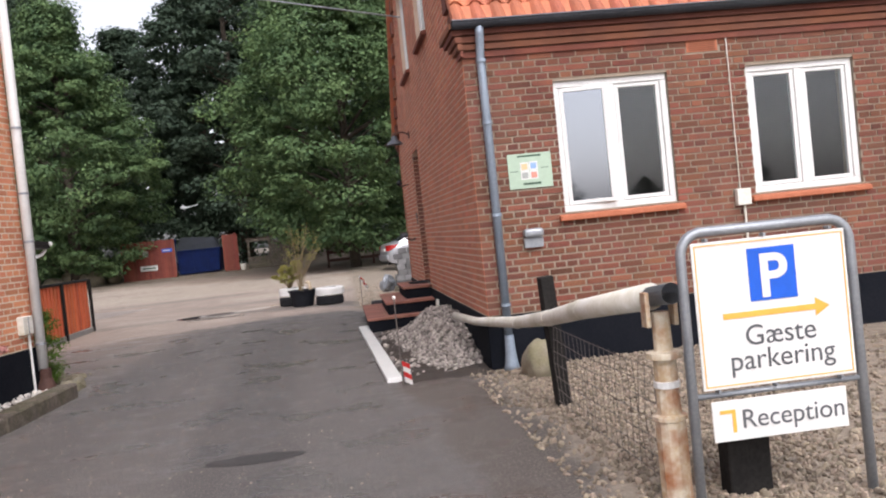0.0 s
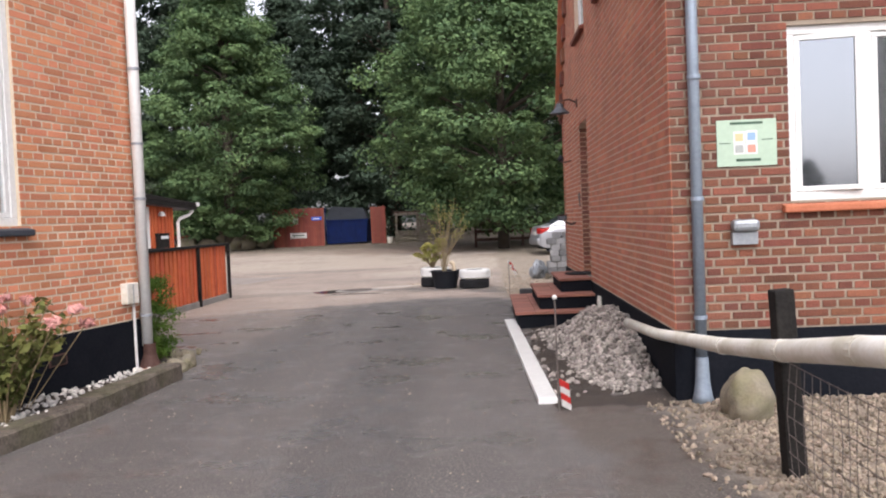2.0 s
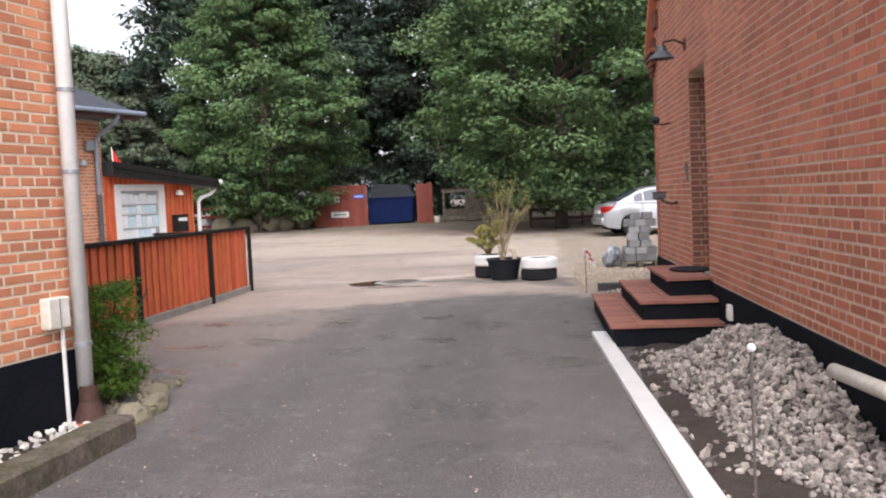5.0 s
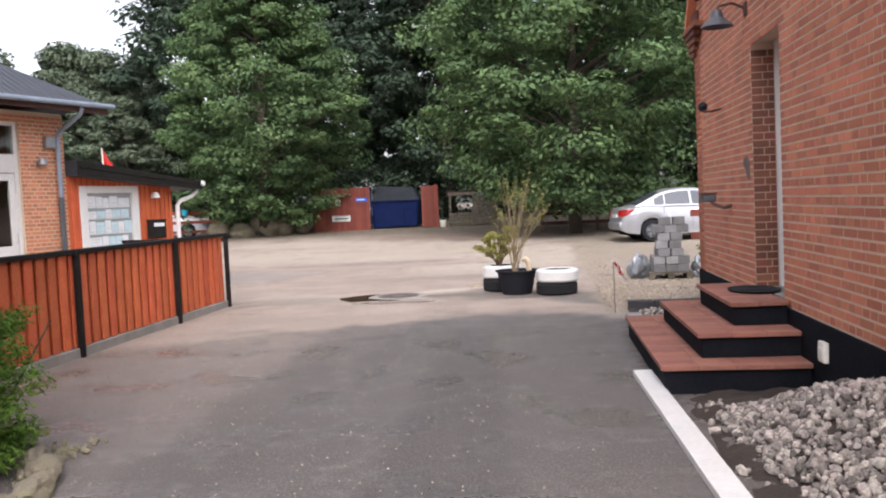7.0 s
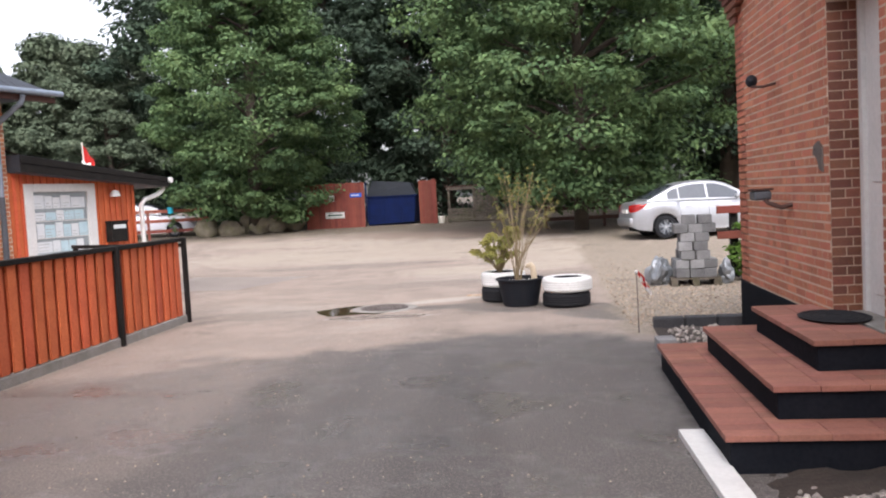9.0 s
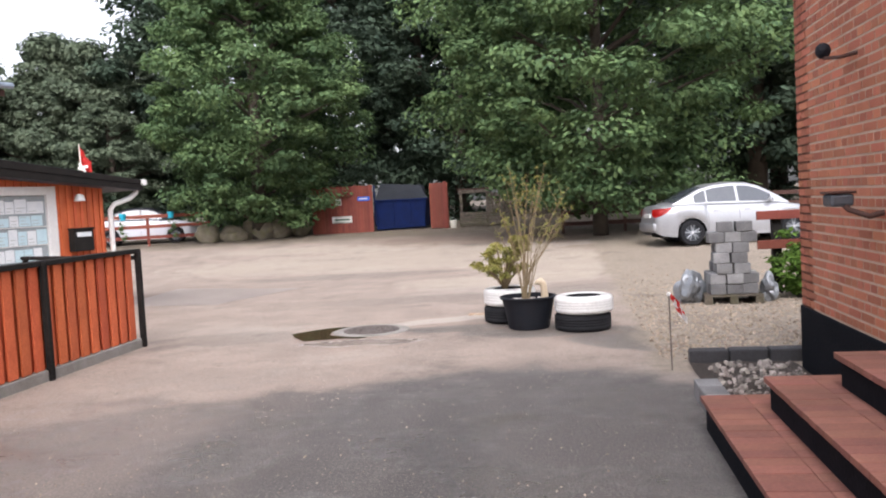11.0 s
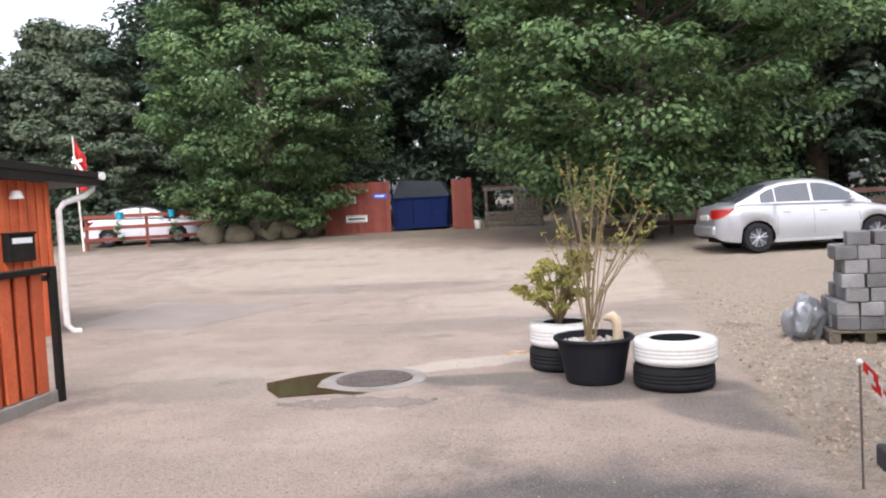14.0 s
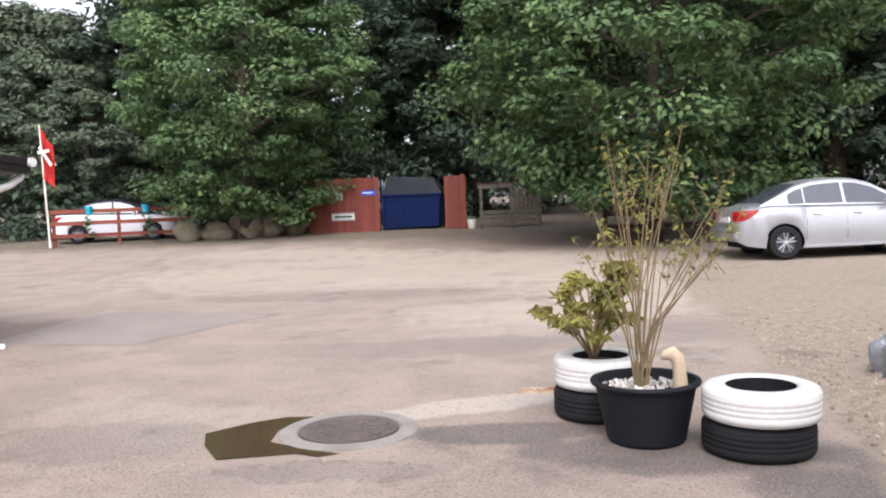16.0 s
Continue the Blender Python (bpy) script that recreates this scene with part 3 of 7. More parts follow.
def right_house():
    wins = [(0.87, 1.47, 2.05, 2.77), (2.88, 1.47, 4.06, 2.77)]
    L = 7.0
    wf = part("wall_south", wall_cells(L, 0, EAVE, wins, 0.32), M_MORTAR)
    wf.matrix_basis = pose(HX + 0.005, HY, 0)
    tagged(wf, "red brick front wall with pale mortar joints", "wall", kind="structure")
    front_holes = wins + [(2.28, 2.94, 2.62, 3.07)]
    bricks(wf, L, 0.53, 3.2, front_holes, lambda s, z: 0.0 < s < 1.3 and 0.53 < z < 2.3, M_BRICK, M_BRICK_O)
    # gable wall facing the drive: local x runs from the far corner to the near one
    holes = [(2.70, 0.563, 3.62, 2.76), (2.6, 4.0, 3.7, 5.4), (5.1, 4.0, 6.2, 5.4)]
    bm = wall_cells(HD - 0.005, 0, 8.6, holes, 0.32)
    for sx in (1, -1):
        c = Vector((HD, 0, EAVE)) if sx > 0 else Vector((0, 0, EAVE))
        bmesh.ops.bisect_plane(bm, geom=bm.verts[:] + bm.edges[:] + bm.faces[:], plane_co=c, plane_no=Vector((sx * PITCH, 0, 1)).normalized(), clear_outer=True)
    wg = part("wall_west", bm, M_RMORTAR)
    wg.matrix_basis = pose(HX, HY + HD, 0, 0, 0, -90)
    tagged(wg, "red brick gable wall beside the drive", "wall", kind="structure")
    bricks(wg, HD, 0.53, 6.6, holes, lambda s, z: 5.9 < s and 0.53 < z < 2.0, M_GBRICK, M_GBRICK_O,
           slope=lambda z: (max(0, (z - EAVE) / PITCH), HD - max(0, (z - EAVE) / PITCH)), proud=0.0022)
    # closing walls
    for nm, m, ln in (("wall_north", pose(HX + L, HY + HD, 0, 0, 0, 180), L), ("wall_east", pose(HX + L, HY, 0, 0, 0, 90), HD)):
        o = part(nm, wall_cells(ln if nm == "wall_north" else HD, 0, EAVE, [], 0.32), M_BRICK)
        o.matrix_basis = m
        tagged(o, "plain red brick wall closing the house", "wall", kind="structure")
    # black plinth
    pl = box(HX - 0.018, HY - 0.018, -0.2, HX + L, HY, 0.525, 0.006)
    box(HX - 0.018, HY + 0.002, -0.2, HX, HY + HD, 0.525, 0.006, pl)
    tagged(part("baseboard", pl, M_PLINTH), "black painted plinth round the brick house", "plinth", kind="structure")
    # cornice courses under the eave and stepped corbels at the gable's feet
    co = bmesh.new()
    for i, z in enumerate((3.06, 3.13, 3.20, 3.27)):
        box(HX - 0.01, HY - 0.03 - 0.025 * i, z, HX + L, HY, z + 0.06, 0.004, co)
    tagged(part("trim", co, M_BRICK), "stepped red brick cornice under the eave", "cornice", kind="structure")
    for y, s in ((HY, 1), (HY + HD, -1)):
        cb = bmesh.new()
        for i in range(5):
            a, b = sorted((y - s * 0.12, y + s * (0.14 + 0.13 * i)))
            box(HX - 0.03 - 0.022 * i, a, 3.06 + 0.0667 * i, HX - 0.001, b, 3.06 + 0.0667 * i + 0.058, 0.004, cb)
        for i in range(14):
            a, b = sorted((y + s * (0.1 + 0.28 * i), y + s * (0.1 + 0.28 * (i + 1))))
            box(HX - 0.05, a, EAVE - 0.04 + 0.28 * i * PITCH, HX - 0.001, b, EAVE + 0.24 + 0.28 * i * PITCH - 0.05, 0.004, cb)
        tagged(part("trim", cb, M_BRICK), "stepped red brick corbel at the gable's foot", "corbel", kind="structure")
    # roof slabs with pantiles on the front slope
    for s, y0 in ((1, HY), (-1, HY + HD)):
        ln = HD / 2 * math.sqrt(1 + PITCH * PITCH) + 0.25
        rb = box(HX - 0.06, -0.06, 0.0, HX + L + 0.1, ln - 0.2, 0.08)
        ro = part("roof", rb, M_TILE)
        ro.matrix_basis = pose(0, y0, EAVE + 0.02, 50, 0, 0) if s > 0 else Matrix.Translation((2 * HX + L, y0, EAVE + 0.02)) @ pose(0, 0, 0, 0, 0, 180) @ pose(0, 0, 0, 50, 0, 0)
        tagged(ro, "steep orange clay pantile roof", "roof", kind="structure")
        if s > 0:
            V, Fc = [], []
            for r in range(8):
                for c in range(int(L / 0.2) + 1):
                    b0, x0, y1 = len(V), HX - 0.06 + c * 0.2, -0.12 + r * 0.33
                    for j in range(9):
                        u = j / 8
                        zz = 0.085 + 0.035 * math.sin(u * 2 * math.pi)
                        V += [(x0 + u * 0.21, y1, zz + 0.03), (x0 + u * 0.21, y1 + 0.36, zz), (x0 + u * 0.21, y1, zz + 0.012)]
                    for j in range(8):
                        k = b0 + 3 * j
                        Fc += [(k, k + 3, k + 4, k + 1), (k + 2, k + 5, k + 3, k)]
            tl = raw_mesh("roof_tiles", V, Fc, M_TILE, False)
            tl.parent = ro
            tagged(tl, kind="stuff")
    # gutter: a half-round trough
    gp = [(HX - 0.1 + i * (L + 0.2) / 14, HY - 0.15, 3.38) for i in range(15)]
    gt = thing("gutter", pose(0, 0, 0), "dark zinc half-round gutter along the eave", "gutter", kind="structure")
    bm = bmesh.new()
    rows = []
    for p in gp:
        rows.append([bm.verts.new((p[0], p[1] + 0.065 * math.cos(a), p[2] - 0.065 * math.sin(a))) for a in (math.pi * k / 8 for k in range(9))])
    for a, b in zip(rows, rows[1:]):
        for k in range(8):
            bm.faces.new((a[k], a[k + 1], b[k + 1], b[k]))
    bm.faces.new(rows[0])
    bm.faces.new(rows[-1])
    bmesh.ops.solidify(bm, geom=bm.faces[:], thickness=0.004)
    part("trough", bm, M_DARKZINC, gt)
    part("rolled_edge", tube([(HX - 0.1, HY - 0.215, 3.385), (HX + L + 0.1, HY - 0.215, 3.385)], 0.011, 8), M_DARKZINC, gt)
    # openings
    for i, (a, z0, b, z1) in enumerate(wins):
        window_unit(f"window_{i + 1}", pose(HX + a, HY + 0.03, z0), b - a, z1 - z0, "white two-light window in a red brick wall" + (", one light ajar" if i == 0 else ""), open_left=(i == 0))
        sill(pose(HX + a - 0.06, HY + 0.0, z0), b - a + 0.12, M_TERRA)
        room_behind(f"room_{i + 1}", pose(HX + a, HY, z0), b - a, z1 - z0)
    for i, h in enumerate(holes[1:]):
        m = pose(HX, HY + HD, 0, 0, 0, -90) @ pose(h[0], 0.06, h[1])
        window_unit(f"window_{i + 3}", m, h[2] - h[0], h[3] - h[1], "white upper-floor window in the brick gable")
        sill(pose(HX, HY + HD, 0, 0, 0, -90) @ pose(h[0] - 0.05, 0, h[1]), h[2] - h[0] + 0.1, M_BRICK, label="projecting red brick window sill")
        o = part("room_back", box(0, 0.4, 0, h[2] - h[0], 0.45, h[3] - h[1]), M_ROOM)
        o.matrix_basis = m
        tagged(o, "near-black panel standing in for the dark behind the upper window", "room", kind="structure")
    return wg


right_house()


def door_unit():
    m = pose(HX, HY + HD, 0, 0, 0, -90) @ pose(2.70, 0.2, 0.563)
    w, h = 0.92, 2.197
    t = thing("door_1", m, "white panelled entrance door set back in its brick reveal", "door", kind="structure")
    fr = box(0, 0, 0, 0.06, 0.1, h, 0.004)
    box(w - 0.06, 0, 0, w, 0.1, h, 0.004, fr)
    box(0.06, 0, h - 0.06, w - 0.06, 0.1, h, 0.004, fr)
    part("door_frame", fr, M_WHITE, t)
    leaf = part("door_leaf", box(0.063, 0.03, 0.005, w - 0.063, 0.075, h - 0.063, 0.003), M_WHITE, t)
    for z0, z1 in ((0.15, 0.75), (0.9, 1.85)):
        part("panel", box(0.17, 0.018, z0, w - 0.17, 0.032, z1, 0.008), M_WHITE, leaf)
    hd = tube([(w - 0.12, 0.03, 1.02), (w - 0.12, -0.02, 1.02), (w - 0.24, -0.02, 1.02)], 0.009, 8)
    part("door_handle", hd, M_CHROME, leaf, "steel lever handle")
    st = part("threshold", box(0.008, -0.19, 0.003, w - 0.008, 0.02, 0.022, 0.004), M_CONCRETE, t)
    # the brick reveal's sides and head; darker front brick paints in the recess's shade
    for x0, x1, z0, z1 in ((-0.001, 0.006, 0, h), (w - 0.006, w + 0.001, 0, h)):
        V, Fc = [], []
        for c in range(int(h / COURSE)):
            for k in range(2):
                a, b = -0.195 + k * 0.1, -0.195 + k * 0.1 + 0.09
                if c % 2:
                    a, b = (-0.195, -0.06) if k == 0 else (-0.05, -0.005)
                box_z = (c * COURSE + 0.004, (c + 1) * COURSE - 0.006)
                i = len(V)
                V += [(x, y, z) for x in (x0, x1) for y in (a, b) for z in box_z]
                Fc += [tuple(i + q for q in f) for f in ((0, 1, 3, 2), (4, 6, 7, 5), (0, 2, 6, 4), (1, 5, 7, 3), (0, 4, 5, 1), (2, 3, 7, 6))]
        o = raw_mesh("reveal_bricks", V, Fc, M_BRICK)
        o.parent = t
        tagged(o, kind="stuff")


door_unit()

# ---- left house ----
LA = 12.0
LC = (-3.45, 9.85)


def left_house():
    # local x runs onward along the face and ends at the far corner; local -y points to the drive
    L, H = 9.0, 5.6
    m = Matrix.Translation((LC[0], LC[1], 0)) @ Matrix.Rotation(radians(90 - LA), 4, "Z") @ Matrix.Translation((-L, 0, 0))
    hole = (L - 2.7, 1.53, L - 1.5, 3.45)
    ww = part("wall_left_east", wall_cells(L, 0, H, [hole], 0.32), M_LMORTAR)
    ww.matrix_basis = m
    tagged(ww, "orange brick wall with pale mortar joints", "wall", kind="structure")
    bricks(ww, L, 0.6, H, [hole], lambda s, z: s > L - 1.2 and 0.6 < z < 2.4, M_LBRICK, M_LBRICK_O, proud=0.0028)
    wn_ = part("wall_left_north", wall_cells(6, 0, H, [], 0.32), M_LBRICK)
    wn_.matrix_basis = m @ pose(L - 0.005, 0.005, 0, 0, 0, 90)
    tagged(wn_, "plain orange brick end wall", "wall", kind="structure")
    for nm, mm, ln in (("wall_left_south", m @ pose(0, 6, 0, 0, 0, -90), 6), ("wall_left_west", m @ pose(L, 6, 0, 0, 0, 180), L)):
        o = part(nm, wall_cells(ln, 0, H, [], 0.32), M_LBRICK)
        o.matrix_basis = mm
        tagged(o, "plain orange brick wall closing the house", "wall", kind="structure")
    ro = part("roof_left", box(-0.3, -0.3, H, L + 0.02, 6.3, H + 0.2), M_TILE)
    ro.matrix_basis = m
    tagged(ro, "tiled roof over the orange brick house", "roof", kind="structure")
    pl = box(0, -0.018, -0.2, L + 0.015, 0.0, 0.595, 0.006)
    o = part("baseboard", pl, M_PLINTH)
    o.matrix_basis = m
    tagged(o, "black painted plinth below orange brickwork", "plinth", kind="structure")
    window_unit("window_5", m @ pose(hole[0], 0.03, hole[1]), hole[2] - hole[0], hole[3] - hole[1], "white window with grey blind in orange brickwork")
    sill(m @ pose(hole[0] - 0.08, 0, hole[1]), hole[2] - hole[0] + 0.16, M_SLATE, label="dark slate window sill")
    room_behind("room_5", m @ pose(hole[0], 0, hole[1]), hole[2] - hole[0], hole[3] - hole[1])
    return m


LM = left_house()

# ---- brick building and red annex behind the fence ----
BA = 17.0
BM = Matrix.Translation((-8.76, 20.39, 0)) @ Matrix.Rotation(radians(90 - BA), 4, "Z")  # local x: onward along the face; local -y: out


def annex():
    dh = (-2.25, 0.08, -0.9, 3.12)
    L0 = 6.0
    w = part("wall_annex_brick", wall_cells(L0, 0, 3.3, [(L0 + dh[0], dh[1], L0 + dh[2], dh[3])], 0.3), M_LMORTAR)
    w.matrix_basis = BM @ pose(-L0, 0, 0)
    tagged(w, "orange brick wall of a low building", "wall", kind="structure")
    bricks(w, L0, 0.1, 3.3, [(L0 + dh[0], dh[1], L0 + dh[2], dh[3])], lambda s, z: s > 5.1 and z > 1.0, M_LBRICK, M_LBRICK_O)
    t = thing("door_2", BM @ pose(dh[0], 0.05, dh[1]), "white glazed double door with transom windows", "door", kind="structure")
    wd, hd = dh[2] - dh[0], dh[3] - dh[1]
    fr = bmesh.new()
    for b in ((0, 0, 0, 0.07, 0.1, hd), (wd - 0.07, 0, 0, wd, 0.1, hd), (0.07, 0, hd - 0.07, wd - 0.07, 0.1, hd), (0.07, 0, 2.2, wd - 0.07, 0.1, 2.5), (0.07, 0, 0, wd - 0.07, 0.1, 0.1)):
        box(*b, 0.005, fr)
    part("door_frame", fr, M_WHITE, t)
    for a, b in ((0.075, wd / 2 - 0.005), (wd / 2 + 0.005, wd - 0.075)):
        lf = bmesh.new()
        for q in ((a, 0.02, 0.1, a + 0.11, 0.07, 2.19), (b - 0.11, 0.02, 0.1, b, 0.07, 2.19), (a + 0.11, 0.02, 2.07, b - 0.11, 0.07, 2.19), (a + 0.11, 0.02, 0.1, b - 0.11, 0.07, 1.0)):
            box(*q, 0.005, lf)
        lo = part("door_leaf", lf, M_WHITE, t)
        part("pane", box(a + 0.105, 0.04, 0.99, b - 0.105, 0.048, 2.075), M_GLASS, lo).visible_shadow = False
        part("handle", tube([(b - 0.05, 0.02, 1.05), (b - 0.05, -0.03, 1.05), (b - 0.05, -0.03, 1.2)], 0.009, 8), M_CHROME, lo)
    part("pane", box(0.065, 0.04, 2.49, wd - 0.065, 0.048, hd - 0.065), M_GLASS, t).visible_shadow = False
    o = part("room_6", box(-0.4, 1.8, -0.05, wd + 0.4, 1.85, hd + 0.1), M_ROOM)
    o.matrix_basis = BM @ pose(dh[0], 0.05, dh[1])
    tagged(o, "near-black panel standing in for the dim interior behind the glazed door", "room", kind="structure")
    for nm, mm, ln in (("wall_annex_south", BM @ pose(-L0, 6, 0, 0, 0, -90), 6), ("wall_annex_north", BM @ pose(-0.005, 0.005, 0, 0, 0, 90), 6), ("wall_annex_west", BM @ pose(0, 6, 0, 0, 0, 180), L0)):
        o = part(nm, wall_cells(ln, 0, 3.3, [], 0.3), M_LBRICK)
        o.matrix_basis = mm
        tagged(o, "plain orange brick wall closing the low building", "wall", kind="structure")
    # hipped dark roof
    bm = bmesh.new()
    a = [bm.verts.new(v) for v in ((-L0 - 0.3, -0.55, 3.36), (0.62, -0.55, 3.42), (0.6, 6.4, 3.36), (-L0 - 0.3, 6.4, 3.36), (-L0 - 0.3, 2.9, 5.5), (-2.6, 2.9, 5.5))]
    for f in ((0, 1, 5, 4), (1, 2, 5), (2, 3, 4, 5), (0, 4, 3), (0, 3, 2, 1)):
        bm.faces.new([a[i] for i in f])
    ro = part("roof_annex", bm, M_SLATE)
    ro.matrix_basis = BM
    tagged(ro, "dark slate-grey corrugated hipped roof", "roof", kind="structure")
    # corrugation ribs on the slope towards the yard
    rb = bmesh.new()
    for i in range(44):
        x = -L0 - 0.2 + i * 0.155
        top = min(1.0, max(0.0, (0.62 - x) / 3.22))
        tube([(x, -0.55, 3.40), (x, -0.55 + 3.4 * top, 3.385 + 2.1 * top)], 0.022, 6, rb)
    r = part("roof_ribs", rb, M_SLATE, ro)
    tagged(r, kind="stuff")
    g = thing("gutter", BM, "grey zinc gutter below the dark roof", "gutter", kind="structure")
    part("trough", tube([(-L0 - 0.3, -0.6, 3.37), (0.62, -0.6, 3.43)], 0.045, 10), M_ZINC, g)
    part("fascia", box(-L0 - 0.3, -0.53, 3.29, 0.55, -0.5, 3.38), M_DARKWOOD, g)
    d = thing("downpipe", BM, "zinc downpipe on orange brick corner", "downpipe")
    part("pipe", tube([(-0.08, -0.58, 3.36), (-0.08, -0.52, 3.25), (-0.16, -0.1, 2.98), (-0.18, -0.07, 2.85), (-0.18, -0.07, 1.85)], 0.04, 10), M_ZINC, d)
    part("lower_pipe", tube([(-0.18, -0.07, 1.86), (-0.18, -0.07, 0.05)], 0.046, 10), M_DARKZINC, d, "dark lower pipe section")
    # red annex: vertical boards under a mono-pitch roof that falls away northward
    L1 = 2.62

    def top(x):
        return 2.28 - 0.098 * x
    hole = (0.33, 0.85, 1.62, 1.99)
    bm = wall_cells(L1, 0, 2.4, [hole], 0.12)
    bmesh.ops.bisect_plane(bm, geom=bm.verts[:] + bm.edges[:] + bm.faces[:], plane_co=(0, 0, 2.28), plane_no=Vector((0.098, 0, 1)).normalized(), clear_outer=True)
    w = part("wall_annex_red", bm, M_REDWOOD)
    w.matrix_basis = BM @ pose(0.01, 0, 0)
    tagged(w, "red stained vertical board wall of the annex", "wall", kind="structure")
    x = 0.06
    while x < L1 - 0.03:
        for z0, z1 in ((0.1, hole[1] - 0.07), (hole[3] + 0.07, top(x))) if hole[0] - 0.08 < x < hole[2] + 0.03 else ((0.1, top(x)),):
            part("board", box(x, -0.022, z0, x + 0.05, -0.001, z1), M_REDWOOD, w)
        x += 0.13
    for nm, mm, ln, hh in (("wall_annex_end", BM @ pose(L1, 0, 0, 0, 0, 90), 4, 2.0), ("wall_annex_back", BM @ pose(L1, 4, 0, 0, 0, 180), L1, 2.0)):
        o = part(nm, wall_cells(ln, 0, hh, [], 0.1), M_REDWOOD)
        o.matrix_basis = mm
        tagged(o, "red board wall closing the annex", "wall", kind="structure")
    bm = bmesh.new()
    prof = [(0.0, 2.23), (3.2, 1.97), (3.2, 2.15), (0.0, 2.50)]
    f = [bm.verts.new((x, -0.28, z)) for x, z in prof]
    b = [bm.verts.new((x, 4.2, z)) for x, z in prof]
    bm.faces.new(f)
    bm.faces.new(b[::-1])
    for i in range(4):
        bm.faces.new((f[i], b[i], b[(i + 1) % 4], f[(i + 1) % 4]))
    ro = part("roof_annex_low", bm, M_SLATE)
    ro.matrix_basis = BM @ pose(0.012, 0, 0)
    tagged(ro, "low dark felt roof of the red annex", "roof", kind="structure")
    for k in range(2):
        fb = bmesh.new()
        q = [(0.0, 2.24 + k * 0.13), (3.22, 1.98 + k * 0.085), (3.22, 2.055 + k * 0.085), (0.0, 2.36 + k * 0.13)]
        fv = [fb.verts.new((x, -0.30 - 0.012 * k, z)) for x, z in q]
        bv = [fb.verts.new((x, -0.282, z)) for x, z in q]
        fb.faces.new(fv)
        fb.faces.new(bv[::-1])
        for i in range(4):
            fb.faces.new((fv[i], bv[i], bv[(i + 1) % 4], fv[(i + 1) % 4]))
        part("fascia_board", fb, M_BLACKWOOD, ro)
    # its window, papered with notices
    wt = thing("window_6", BM @ pose(hole[0], -0.03, hole[1]), "white framed window covered with paper notices", "window", kind="structure")
    ww, hh = hole[2] - hole[0], hole[3] - hole[1]
    fr = bmesh.new()
    for q in ((-0.07, 0, -0.07, 0.1, 0.07, hh + 0.07), (ww - 0.1, 0, -0.07, ww + 0.07, 0.07, hh + 0.07), (0.1, 0, hh - 0.06, ww - 0.1, 0.07, hh + 0.07), (0.1, 0, -0.07, ww - 0.1, 0.07, 0.08)):
        box(*q, 0.006, fr)
    part("window_frame", fr, M_WHITE, wt)
    part("pane", box(0.09, 0.05, 0.07, ww - 0.09, 0.056, hh - 0.05), M_NOTICE, wt)
    rnd = random.Random(5)
    for r, (z0, hr) in enumerate(((0.1, 0.2), (0.34, 0.24), (0.62, 0.16), (0.81, 0.22))):
        x0 = 0.12 + rnd.uniform(0, 0.03)
        while x0 < ww - 0.26:
            wn = rnd.choice((0.16, 0.21, 0.3))
            wn = min(wn, ww - 0.1 - x0)
            hn = hr * rnd.uniform(0.8, 1.0)
            o = part("notice", box(x0, 0.044, z0, x0 + wn - 0.012, 0.047, z0 + hn), M_CYANPAPER if rnd.random() < 0.35 else M_PAPER, wt)
            for k in range(rnd.choice((1, 2, 3))):
                part("print_bar", box(x0 + 0.02, 0.0425, z0 + 0.03 + k * 0.05, x0 + wn * rnd.uniform(0.5, 0.8), 0.0438, z0 + 0.038 + k * 0.05), M_PALEGREY, o)
            x0 += wn
    for z in (0.325, 0.6):
        part("glazing_bar", box(0.1, 0.038, z, ww - 0.1, 0.05, z + 0.012), M_WHITE, wt)
    d = thing("downpipe", BM, "white plastic downpipe at the annex corner", "downpipe")
    part("pipe", tube([(3.22, -0.16, 2.02), (3.2, -0.16, 1.93), (3.05, -0.16, 1.84), (2.75, -0.12, 1.75), (2.68, -0.1, 1.66), (2.68, -0.1, 0.12), (2.74, -0.14, 0.03), (2.82, -0.2, 0.02)], 0.042, 10), M_WHITE, d)
    part("gutter_end", tube([(3.24, -0.34, 2.10), (3.24, 3.5, 2.10)], 0.055, 10), M_WHITE, d)
    mb = thing("mailbox", BM @ pose(2.05, -0.03, 1.03), "black steel letterbox with a white label", "mailbox")
    part("body", box(-0.19, -0.14, 0, 0.19, 0, 0.34, 0.012), M_BLACKWOOD, mb)
    part("lid", box(-0.2, -0.16, 0.34, 0.2, 0, 0.37, 0.006), M_BLACKWOOD, mb)
    part("label", box(-0.14, -0.146, 0.23, 0.14, -0.142, 0.3), M_PAPER, mb, "white paper label")
    for x, z, mt in ((2.07, 1.86, M_WHITE), (-0.55, 2.45, M_GALV)):
        lp = thing("wall_lamp", BM @ pose(x, 0, z), "small round outdoor wall lamp", "lamp")
        part("bracket", box(-0.04, -0.05, -0.03, 0.04, 0, 0.03, 0.005), mt, lp)
        part("shade", lathe([(0.0, 0.07), (0.06, 0.05), (0.09, -0.04), (0.085, -0.05), (0.0, -0.03)], 16), mt, lp).location = (0, -0.1, 0.01)
    b = thing("wall_box", BM @ pose(-0.33, 0, 2.7), "grey electrical box high on the brick corner", "box")
    part("body", box(-0.1, -0.09, 0, 0.1, 0, 0.2, 0.01), M_GALV, b)
    part("lid", box(-0.085, -0.098, 0.015, 0.085, -0.088, 0.185, 0.004), M_GALV, b)


annex()


